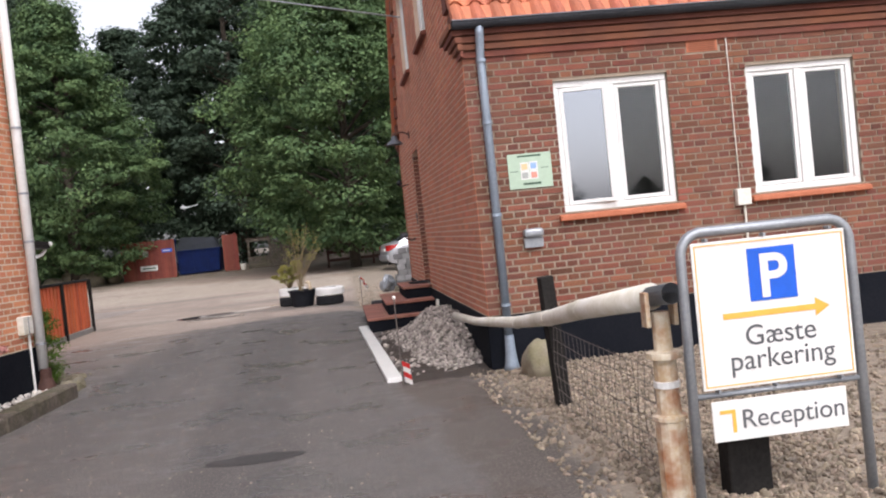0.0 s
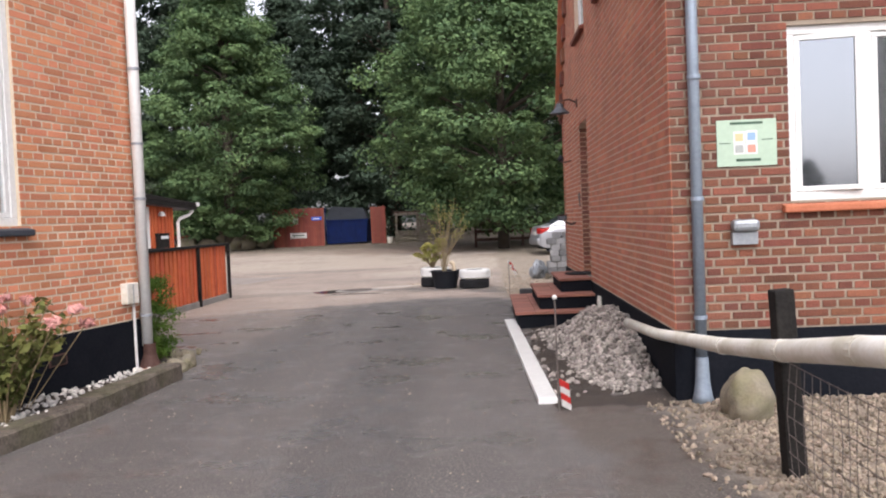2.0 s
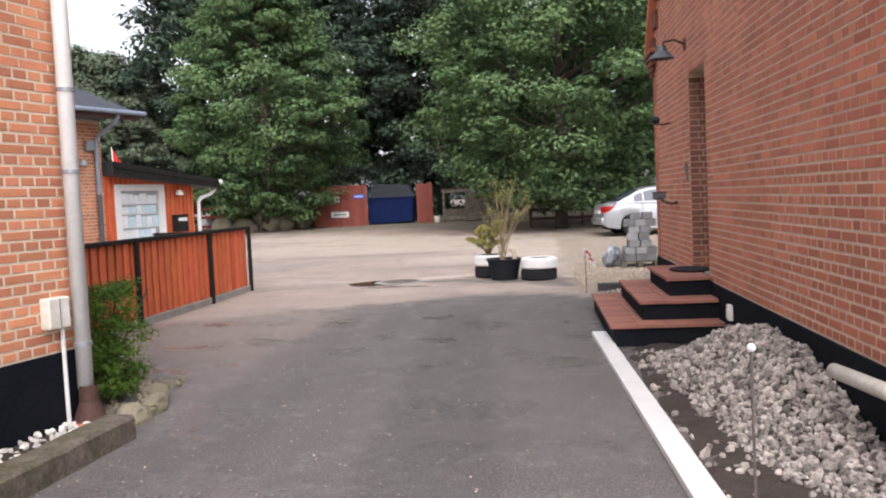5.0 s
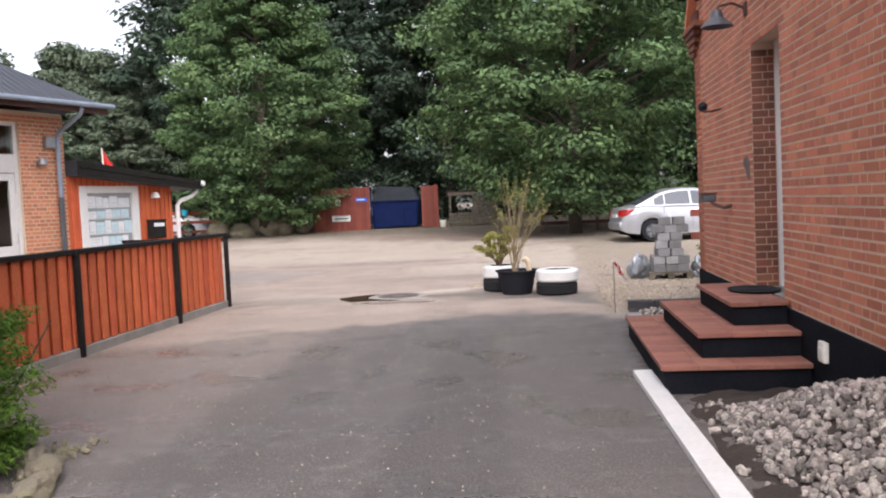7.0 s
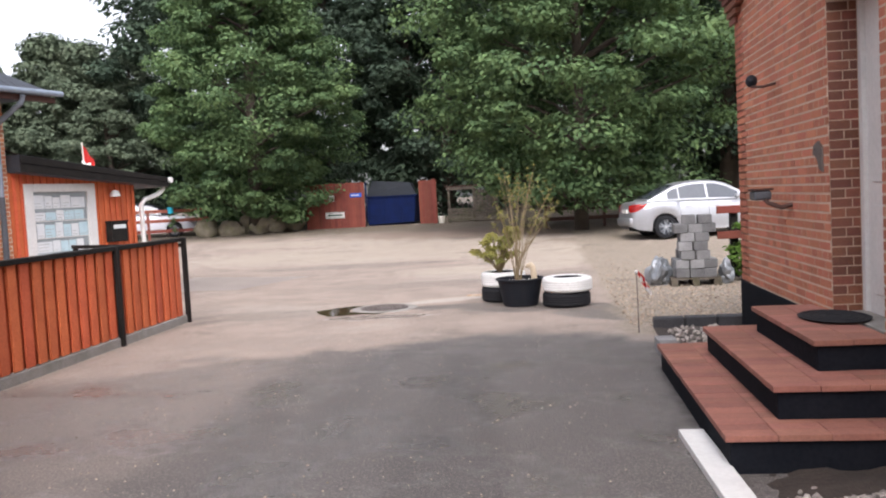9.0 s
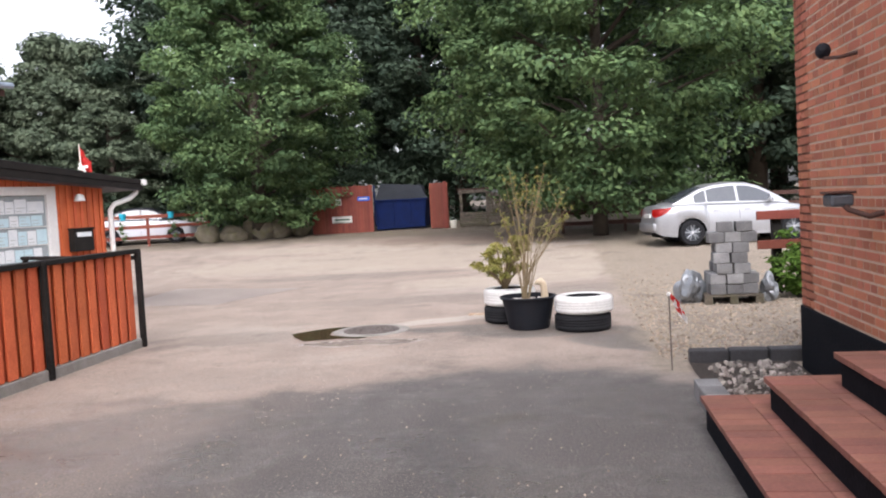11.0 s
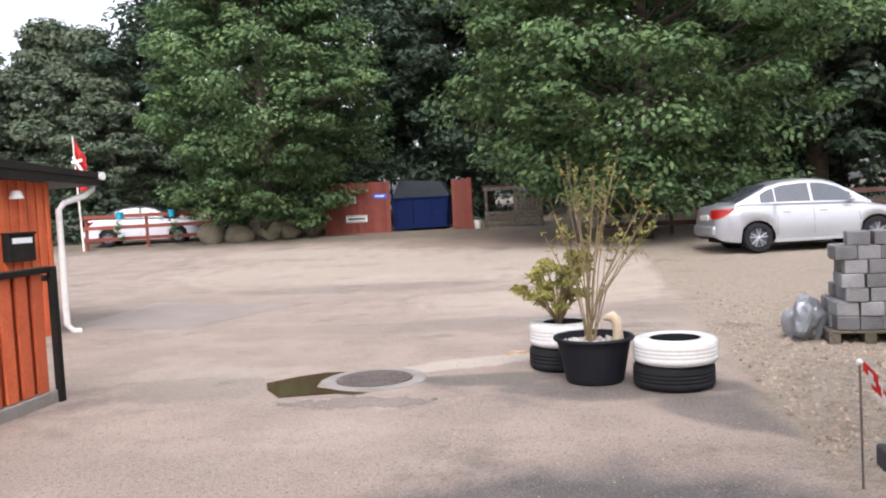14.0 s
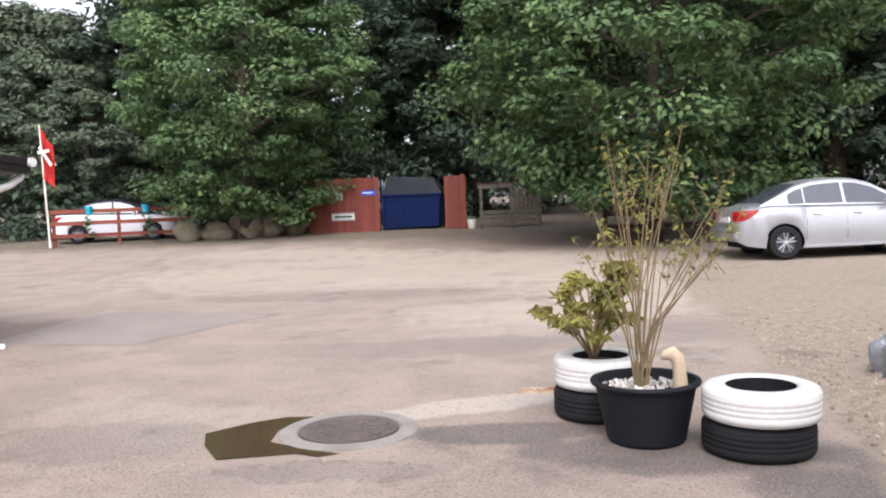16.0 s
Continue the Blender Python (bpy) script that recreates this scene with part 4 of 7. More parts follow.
# ---- trees ----
def foliage(name, clumps, per, size, material, seed, droop=0.35, flat=0.55, slim=0.5):
    """Leaf sprays round clump centres: each a bent, four-sided leaf pair facing outward and up."""
    rng = np.random.default_rng(seed)
    c = np.repeat(np.array([k[:3] for k in clumps]), per, axis=0)
    rad = np.repeat(np.array([k[3] for k in clumps]), per)[:, None]
    n = len(c)
    d = rng.normal(size=(n, 3))
    d /= np.linalg.norm(d, axis=1)[:, None]
    q = c + d * rad * (rng.random((n, 1)) ** 0.45) * np.array([1, 1, flat])
    nor = d * 0.8 + np.array([0, 0, 0.9]) + rng.normal(size=(n, 3)) * 0.45
    nor /= np.linalg.norm(nor, axis=1)[:, None]
    a = np.cross(nor, rng.normal(size=(n, 3)))
    a /= np.linalg.norm(a, axis=1)[:, None]
    b = np.cross(nor, a)
    s = size * (0.6 + 0.8 * rng.random((n, 1)))
    tip = q + a * s - nor * s * droop
    root = q - a * s * 0.8
    l, r = q + b * s * slim - nor * s * 0.1, q - b * s * slim - nor * s * 0.1
    V = np.stack([root, l, tip, r], 1).reshape(-1, 3)
    i = np.arange(n)[:, None] * 4
    Fc = np.concatenate([i + np.array([[0, 1, 2]]), i + np.array([[0, 2, 3]])], 0)
    me = bpy.data.meshes.new(name)
    me.from_pydata(V.tolist(), [], Fc.tolist())
    me.update()
    me.materials.append(material)
    return new(name, me)


def tree(m, height, spread, base, label, seed, material, clumps=150, per=130, size=0.17, trunk=0.28, category="tree"):
    rng = random.Random(seed)
    t = thing("tree", m, label, category, "trees of the wood")
    tr = tube([(0, 0, -0.3), (0.03, 0.02, height * 0.15), (0.1, -0.05, height * 0.45), (0.0, 0.1, height * 0.75), (0.05, 0, height * 0.95)], [trunk * 1.3, trunk, trunk * 0.75, trunk * 0.4, trunk * 0.08], 10)
    part("trunk", tr, M_BARK, t, smooth=True)
    cl = []
    for k in range(clumps):
        u = (k + 0.5) / clumps
        z = base + (height - base) * u ** 0.9
        f = (z - base) / (height - base)
        wide = spread * (0.42 + 1.25 * f) if f < 0.35 else spread * max(0.12, (1 - ((f - 0.35) / 0.65) ** 1.7) * 0.87)
        an = k * 2.399 + rng.uniform(-0.5, 0.5)
        r = wide * (0.5 + 0.55 * rng.random()) * (1 + 0.3 * noise.noise(Vector((math.cos(an) * 1.6, math.sin(an) * 1.6 + seed, z * 0.45))))
        p = (r * math.cos(an), r * math.sin(an), z - 0.12 * r)
        cl.append((*p, rng.choice((0.4, 0.6, 0.8, 1.1, 1.35)) * rng.uniform(0.85, 1.15) * spread * 0.2))
        if k % 5 == 0:
            lb = bmesh.new()
            z0 = max(base * 0.7, z - r * 0.55)
            tube([(0, 0, z0), (p[0] * 0.5, p[1] * 0.5, (z0 + p[2]) / 2 + 0.2), p], [0.09, 0.05, 0.015], 5, lb)
            part("limb", lb, M_BARK, t)
    cr = foliage("crown", cl, per, size, material, seed, flat=0.42)
    cr.parent = t
    return t


def woods():
    tree(pose(-12.6, 42.6, rise(42.6)), 13.5, 5.0, 0.9, "broad leafy tree with foliage down to the boulders", 3, M_LEAF, 300, 480, 0.095)
    tree(pose(0.6, 36.4, rise(36.4)), 13.5, 5.9, 1.2, "broad leafy tree overhanging the gravel yard", 8, M_LEAF, 330, 480, 0.095, 0.2)
    a = tree(pose(-7.6, 53, 0.7), 18, 5.2, 2.0, "tall tree, shade-dark in colour, in the wood behind the yard", 21, M_LEAFD, 170, 300, 0.15)
    b = tree(pose(-2.8, 55, 0.7), 17, 4.8, 3.2, "tall tree, shade-dark in colour, in the wood behind the yard", 22, M_LEAFD, 170, 300, 0.15)
    c = tree(pose(-23.5, 54, 0.6), 10, 4.2, 1.5, "leafy tree, haze-pale in colour, at the far edge of the wood", 23, M_LEAFH, 170, 300, 0.13)
    rng = random.Random(4)
    spots = [(-20, 55), (-32.8, 50), (-25.5, 49), (-16, 50), (-21, 46.5), (-26, 52), (-33, 47), (6.5, 42), (10.8, 40.5), (-5.3, 50.5), (-13, 58), (-18.5, 52), (-23.5, 49), (-29, 45), (-35, 42), (-41, 37), (3.5, 52), (8, 45), (13, 43), (19, 42), (25, 38), (31, 33), (-10, 66), (-4, 64), (2, 62), (9, 58), (-20, 64), (-28, 58), (-36, 52), (16, 54), (-46, 30), (-48, 20), (36, 26)]
    for i, (x, y) in enumerate(spots):
        s = rng.uniform(0.85, 1.2) * (1.45 if x < -31.5 else 0.8 if x < -19.5 else 1.0)
        copy_thing(c if x < -19.5 or x > 9.5 else a if i % 2 else b, pose(x, y, 0.6, 0, 0, rng.uniform(0, 360))).scale = (s, s, s * rng.uniform(0.9, 1.1))
    # low trees a good way behind the start, mirrored in the panes
    for i in range(16):
        s = rng.uniform(0.3, 0.48)
        copy_thing(a if i % 2 else b, pose(-60 + i * 11 + rng.uniform(-3, 3), -95 + rng.uniform(-8, 8), 0, 0, 0, rng.uniform(0, 360))).scale = (s * 1.5, s * 1.5, s)
    # undergrowth along the edge of the wood
    cl = []
    for i in range(150):
        x = -38 + i * 0.44
        y = 47.5 + rng.uniform(0, 4) - (8 if x > 4 else 0) * min(1, (x - 4) / 3 if x > 4 else 0) - (3 if x < -19 else 0)
        cl.append((x, y, 0.5 + rng.uniform(0, 2.6), rng.uniform(0.8, 1.6)))
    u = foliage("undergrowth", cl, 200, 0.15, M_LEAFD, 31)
    # far leaf wall added to close bright gaps, shade put into its colour
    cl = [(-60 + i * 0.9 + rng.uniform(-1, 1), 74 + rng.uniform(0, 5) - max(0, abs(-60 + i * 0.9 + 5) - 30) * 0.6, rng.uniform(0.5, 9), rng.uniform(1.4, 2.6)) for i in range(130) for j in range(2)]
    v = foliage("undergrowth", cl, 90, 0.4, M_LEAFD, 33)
    tagged(v, "added leaf wall for the shaded depth of the wood behind", "undergrowth", kind="stuff")
    tagged(u, "tangled undergrowth, shade-dark in colour, at the edge of the wood", "undergrowth", kind="stuff")


woods()


# ---- beside the right house ----
def text_mesh(name, words, size, m, material, parent, align="LEFT", bold=0.0):
    cu = bpy.data.curves.new(name, "FONT")
    cu.body, cu.size, cu.extrude, cu.align_x, cu.offset = words, size, 0.0008, align, bold
    tmp = new("lettering_source", cu)
    me = bpy.data.meshes.new_from_object(tmp)
    bpy.data.objects.remove(tmp)
    bpy.data.curves.remove(cu)
    me.materials.clear()
    me.materials.append(material)
    ob = new(name, me)
    ob.parent = parent
    ob.matrix_basis = m
    return ob


def parking_sign():
    t = thing("parking_sign", pose(1.965, 3.75, 0, 0, 0, -1), "white guest parking and reception sign in a bent steel tube frame", "sign")
    w = 0.405
    arc = [(-w - 0.02, 0, -0.1), (-w - 0.01, 0, 1.16)] + [(-w + 0.10 - 0.11 * math.cos(a), 0, 1.19 + 0.11 * math.sin(a)) for a in (0.2, 0.5, 0.8, 1.1, 1.4)]
    arc += [(-x, y, z) for x, y, z in reversed(arc)]
    part("frame", tube(arc, 0.024, 12), M_GALV, t, smooth=True)
    part("crossbar", tube([(-w, 0, 0.535), (w, 0, 0.535)], 0.014, 10), M_GALV, t, smooth=True)
    p = part("panel", box(-0.375, -0.03, 0.565, 0.375, -0.022, 1.25, 0.003), M_WHITE, t)
    for b in ((-0.362, 1.232, 0.362, 1.237), (-0.362, 0.578, 0.362, 0.583), (-0.362, 0.583, -0.357, 1.232), (0.357, 0.583, 0.362, 1.232)):
        part("border_line", box(b[0], -0.0325, b[1], b[2], -0.0301, b[3]), M_SIGNORANGE, p)
    part("blue_square", box(-0.11, -0.0335, 0.955, 0.12, -0.0301, 1.2, 0.001), M_SIGNBLUE, p)
    text_mesh("letter", "P", 0.28, pose(0.005, -0.036, 0.975, 90), M_WHITE, p, "CENTER", 0.006)
    ar = box(-0.25, -0.033, 0.885, 0.2, -0.0301, 0.912)
    v = [ar.verts.new(c) for c in ((0.2, -0.033, 0.855), (0.27, -0.033, 0.8985), (0.2, -0.033, 0.942))]
    ar.faces.new(v)
    part("arrow", ar, M_SIGNORANGE, p)
    text_mesh("lettering", "Gæste", 0.135, pose(0.02, -0.0325, 0.755, 90), M_SIGNGREY, p, "CENTER")
    text_mesh("lettering", "parkering", 0.135, pose(0.02, -0.0325, 0.645, 90), M_SIGNGREY, p, "CENTER")
    q = part("small_panel", box(-0.345, -0.03, 0.32, 0.315, -0.022, 0.51, 0.003), M_WHITE, t)
    c = box(-0.31, -0.033, 0.45, -0.235, -0.0301, 0.467)
    box(-0.252, -0.033, 0.36, -0.235, -0.0301, 0.45, bm=c)
    part("corner_arrow", c, M_SIGNORANGE, q)
    text_mesh("lettering", "Reception", 0.125, pose(-0.21, -0.0325, 0.375, 90), M_SIGNGREY, q)
    for x in (-0.3, -0.02, 0.3):
        for z in (1.26, 0.556):
            part("bolt", tube([(x, -0.04, z), (x, 0.0, z)], 0.008, 8), M_GALV, t)
    b = thing("timber_post", pose(1.86, 3.95, 0), "short black tarred timber post behind the sign", "post")
    part("post", box(-0.11, -0.06, -0.1, 0.11, 0.06, 0.42, 0.012), M_BLACKWOOD, b)


def barrier():
    t = thing("barrier", pose(1.50, 3.95, 0), "old white swing barrier pole on a rusty steel post", "barrier")
    bm = lathe([(0.0, -0.1), (0.075, -0.1), (0.075, 0.40), (0.085, 0.405), (0.085, 0.425), (0.06, 0.43), (0.056, 0.52), (0.056, 0.70), (0.088, 0.705), (0.088, 0.735), (0.046, 0.74), (0.043, 0.93), (0.0, 0.93)], 12)
    part("post", bm, M_RUST, t)
    part("band", lathe([(0.057, 0.56), (0.064, 0.562), (0.064, 0.592), (0.057, 0.594)], 14), M_WHITE, t)
    for s in (-1, 1):
        part("cradle_arm", box(s * 0.07 - 0.012, -0.03, 0.86, s * 0.07 + 0.012, 0.04, 1.03, 0.004), M_RUST, t)
    part("strut", tube([(-0.02, 0.28, 0.98), (-0.01, 0.06, 0.86)], 0.02, 8), M_DIRTYWHITE, t)
    pole = bmesh.new()
    P = [(0.0, -0.17, 1.03), (0.0, 0.1, 0.997), (-0.01, 1.3, 0.835), (-0.02, 2.2, 0.695), (-0.055, 3.2, 0.57), (-0.13, 4.2, 0.485), (-0.2, 4.65, 0.455), (-0.33, 5.25, 0.475)]
    bm = tube(P[1:], [0.068, 0.064, 0.058, 0.052, 0.047, 0.043, 0.04], 14)
    po = part("pole", bm, M_DIRTYWHITE, t, smooth=True)
    en = tube([P[0], P[1]], 0.05, 16, ends=False)
    bmesh.ops.solidify(en, geom=en.faces[:], thickness=0.006)
    part("socket_tube", en, M_GALV, po, "dark open steel tube end")
    for k in (2, 3, 4):
        p = Vector(P[k])
        part("joint_ring", tube([p, p + Vector((-0.002, 0.05, -0.006))], 0.066 - 0.005 * (k - 2), 14), M_DIRTYWHITE, po)
    # black posts and wire mesh
    for x, y, h, lean in ((1.565, 6.3, 1.0, 3),):
        o = thing("fence_post", pose(x, y, 0, 0, -lean, 8), "black tarred timber fence post standing in gravel", "post")
        part("post", box(-0.055, -0.045, -0.15, 0.055, 0.045, h, 0.01), M_BLACKWOOD, o)
    f = thing("wire_fence", pose(1.52, 4.0, 0), "rusty woven wire mesh between two posts", "fence")
    rnd = random.Random(2)
    for i in range(22):
        y = 0.1 + i * 0.1
        part("upright_wire", tube([(0.0, y, 0.03), (rnd.uniform(-0.02, 0.02), y + 0.01, 0.35), (0, y, 0.62)], 0.0022, 4), M_IRON, f)
    for k in range(7):
        z = 0.05 + k * 0.095
        part("wire", tube([(0, 0.05, z), (0.01, 0.7, z - rnd.uniform(0, 0.03)), (-0.01, 1.5, z - rnd.uniform(0, 0.02)), (0, 2.28, z)], 0.0026, 4), M_IRON, f)


def downpipe_right():
    t = thing("downpipe", pose(HX + 0.17, HY - 0.075, 0), "blue-grey zinc downpipe on the house corner", "downpipe")
    part("pipe", tube([(0, -0.075, 3.34), (0, -0.07, 3.27), (0, 0.005, 3.08), (0, 0.01, 2.95), (0, 0.01, 0.33)], 0.042, 14), M_ZINC, t, smooth=True)
    part("shoe", lathe([(0.046, 0.34), (0.05, 0.26), (0.055, 0.15), (0.07, 0.05), (0.085, 0.0), (0.05, 0.0)], 16), M_ZINC, t, smooth=True)
    for z in (3.0, 2.4, 1.5, 0.62):
        part("bracket", lathe([(0.043, z), (0.05, z), (0.05, z + 0.03), (0.043, z + 0.03)], 14), M_ZINC, t)


def wall_fittings():
    # green notice board
    s = thing("info_sign", pose(HX + 0.34, HY - 0.012, 1.745), "pale green notice with four coloured squares", "sign")
    b = part("plate", box(0, -0.006, 0, 0.44, 0, 0.345, 0.002), M_SIGNGREEN, s)
    for i, (dx, dz, m) in enumerate(((0.135, 0.185, M_PALEORANGE), (0.225, 0.19, M_PALEBLUE), (0.135, 0.1, M_PALEGREY), (0.225, 0.1, M_PALERED))):
        part("backing", box(dx - 0.012, -0.0075, dz - 0.012, dx + 0.072, -0.0061, dz + 0.072), M_WHITE, b)
        part("icon", box(dx, -0.0095, dz, dx + 0.06, -0.0077, dz + 0.058, 0.0008), m, b)
    for x0, x1, z0, z1 in ((0.1, 0.34, 0.31, 0.327), (0.14, 0.32, 0.035, 0.055), (0.02, 0.1, 0.17, 0.176), (0.33, 0.41, 0.19, 0.196)):
        part("print_bar", box(x0, -0.0085, z0, x1, -0.0061, z1), M_GREENINK, b)
    v = thing("vent_hood", pose(HX + 0.52, HY - 0.006, 1.16), "grey metal vent hood on brick wall", "vent")
    part("hood", box(-0.1, -0.1, 0.1, 0.1, 0, 0.19, 0.03), M_GALV, v)
    part("back_plate", box(-0.095, -0.05, 0, 0.095, 0, 0.098, 0.006), M_GALV, v)
    m = thing("meter_box", pose(HX + 2.72, HY - 0.006, 1.36), "beige electrical junction box with conduit", "box")
    part("body", box(-0.075, -0.07, 0, 0.075, 0, 0.17, 0.01), M_DIRTYWHITE, m)
    part("conduit", tube([(0.01, -0.03, 0.0), (0.01, -0.03, -1.0)], 0.013, 8), M_DIRTYWHITE, m)
    part("conduit", tube([(-0.02, -0.03, 0.17), (-0.02, -0.02, 1.7)], 0.006, 6), M_DIRTYWHITE, m)
    g = thing("air_brick", pose(HX + 2.28, HY, 2.94), "terracotta ventilation brick in the wall", "vent")
    part("frame", box(0.005, -0.006, 0.005, 0.335, 0.03, 0.125, 0.004), M_TERRA, g)
    for k in range(5):
        part("slat", box(0.03, -0.011, 0.02 + k * 0.02, 0.31, -0.005, 0.03 + k * 0.02), M_BRICK, g)
    # barn lamp over the door and small fittings on the gable
    l = thing("wall_lamp", pose(HX, 14.4, 3.02), "black barn-style lamp above the entrance", "lamp")
    part("bracket", tube([(0, 0, 0.06), (-0.12, 0, 0.12), (-0.24, 0, 0.1), (-0.26, 0, 0.02)], 0.014, 8), M_DARKWOOD, l)
    part("rose", box(-0.02, -0.05, 0.0, 0, 0.05, 0.12, 0.006), M_DARKWOOD, l)
    part("shade", lathe([(0.0, 0.07), (0.045, 0.06), (0.06, 0.0), (0.14, -0.075), (0.145, -0.085), (0.13, -0.08), (0.05, -0.01), (0.0, 0.0)], 20), M_DARKZINC, l).location = (-0.26, 0, 0)
    c = thing("wall_bracket", pose(HX, 15.7, 2.33), "small dark ball on a wall bracket", "bracket")
    part("arm", tube([(0, -0.12, -0.02), (-0.1, -0.1, -0.04), (-0.15, 0.05, -0.02)], 0.012, 8), M_DARKWOOD, c)
    part("ball", rock(0.05, 0.05, 0.055, 2, 2, 0.05, at=(-0.15, 0.07, 0.03)), M_PLASTIC, c)
    d = thing("wall_lantern", pose(HX, 15.3, 1.38), "dark downward lantern on a curved arm", "lamp")
    part("arm", tube([(0, -0.12, -0.07), (-0.08, -0.1, -0.09), (-0.16, 0.0, -0.05), (-0.18, 0.1, 0.0)], 0.018, 8), M_DARKWOOD, d)
    part("head", box(-0.26, 0.02, -0.03, -0.12, 0.2, 0.05, 0.02), M_DARKZINC, d)
    part("cap", box(-0.27, 0.01, 0.05, -0.11, 0.21, 0.065, 0.005), M_DARKWOOD, d)
    # added slab and screws stand in for a brown stain on broken bricks
    e = thing("wall_plate", pose(HX, 14.5, 1.62), "small irregular brown slab standing in for a stain on broken bricks by the door", "plate")
    bm = bmesh.new()
    rim = [(-0.09, 0.1), (-0.02, 0.15), (0.09, 0.12), (0.1, 0.06), (0.02, 0.03), (-0.03, -0.05), (-0.1, -0.07)]
    lo = [bm.verts.new((-0.002, y, z)) for y, z in rim]
    hi = [bm.verts.new((-0.016, y, z)) for y, z in rim]
    bm.faces.new(hi)
    for i in range(len(rim)):
        bm.faces.new((lo[i], lo[(i + 1) % len(rim)], hi[(i + 1) % len(rim)], hi[i]))
    part("plate", bm, M_IRON, e)
    for y, z in ((-0.06, 0.06), (0.06, 0.09)):
        part("screw", tube([(-0.012, y, z), (-0.022, y, z)], 0.007, 8), M_IRON, e)
    p = thing("socket_box", pose(HX - 0.018, 12.36, 0.27), "small white outdoor socket on black plinth", "socket")
    part("body", box(-0.035, -0.06, 0, 0, 0.06, 0.14, 0.006), M_DIRTYWHITE, p)
    part("cover", box(-0.042, -0.045, 0.02, -0.034, 0.045, 0.1, 0.003), M_DIRTYWHITE, p)


def steps():
    tops = ((0.29, 12.62, 15.3, 0.0, 0.21), (0.60, 12.88, 14.95, 0.21, 0.40), (0.91, 13.2, 14.68, 0.40, 0.585))
    t = thing("entrance_steps", pose(0, 0, 0), "three black-sided steps paved with red brick pavers", "steps")
    for x0, y0, y1, z0, z1 in tops:
        s = part("step", box(x0 + 0.03, y0 + 0.03, z0 - (0.1 if z0 == 0 else 0), HX - 0.02, y1 - 0.03, z1 - 0.037, 0.006), M_PLINTH, t)
        nx, ny = max(2, round((HX - 0.02 - x0) / 0.24)), round((y1 - y0) / 0.115)
        px, py = (HX - 0.02 - x0) / nx, (y1 - y0) / ny
        key = box(-px / 2 + 0.002, -py / 2 + 0.002, -0.034, px / 2 - 0.002, py / 2 - 0.002, 0, 0.003)
        me = bpy.data.meshes.new("paver")
        key.to_mesh(me)
        key.free()
        me.materials.append(M_BRICKPAVE)
        for i in range(nx):
            for j in range(ny):
                o = new("paver", me)
                o.parent = s
                o.location = (x0 + (i + 0.5) * px, y0 + (j + 0.5) * py, z1 + random.uniform(-0.0015, 0.0015))
    d = thing("door_mat", pose(1.275, 13.98, 0.59), "round black rubber door mat on the top step", "mat")
    part("mat", lathe([(0.0, 0.0), (0.19, 0.0), (0.2, 0.012), (0.185, 0.016), (0.17, 0.011), (0.0, 0.011)], 32), M_RUBBER, d).scale = (1.1, 1.45, 1)
    for k in range(4):
        r = 0.04 + k * 0.04
        o = part("rib", lathe([(r, 0.011), (r + 0.006, 0.016), (r + 0.012, 0.011)], 28), M_RUBBER, d)
        o.scale = (1.1, 1.45, 1)


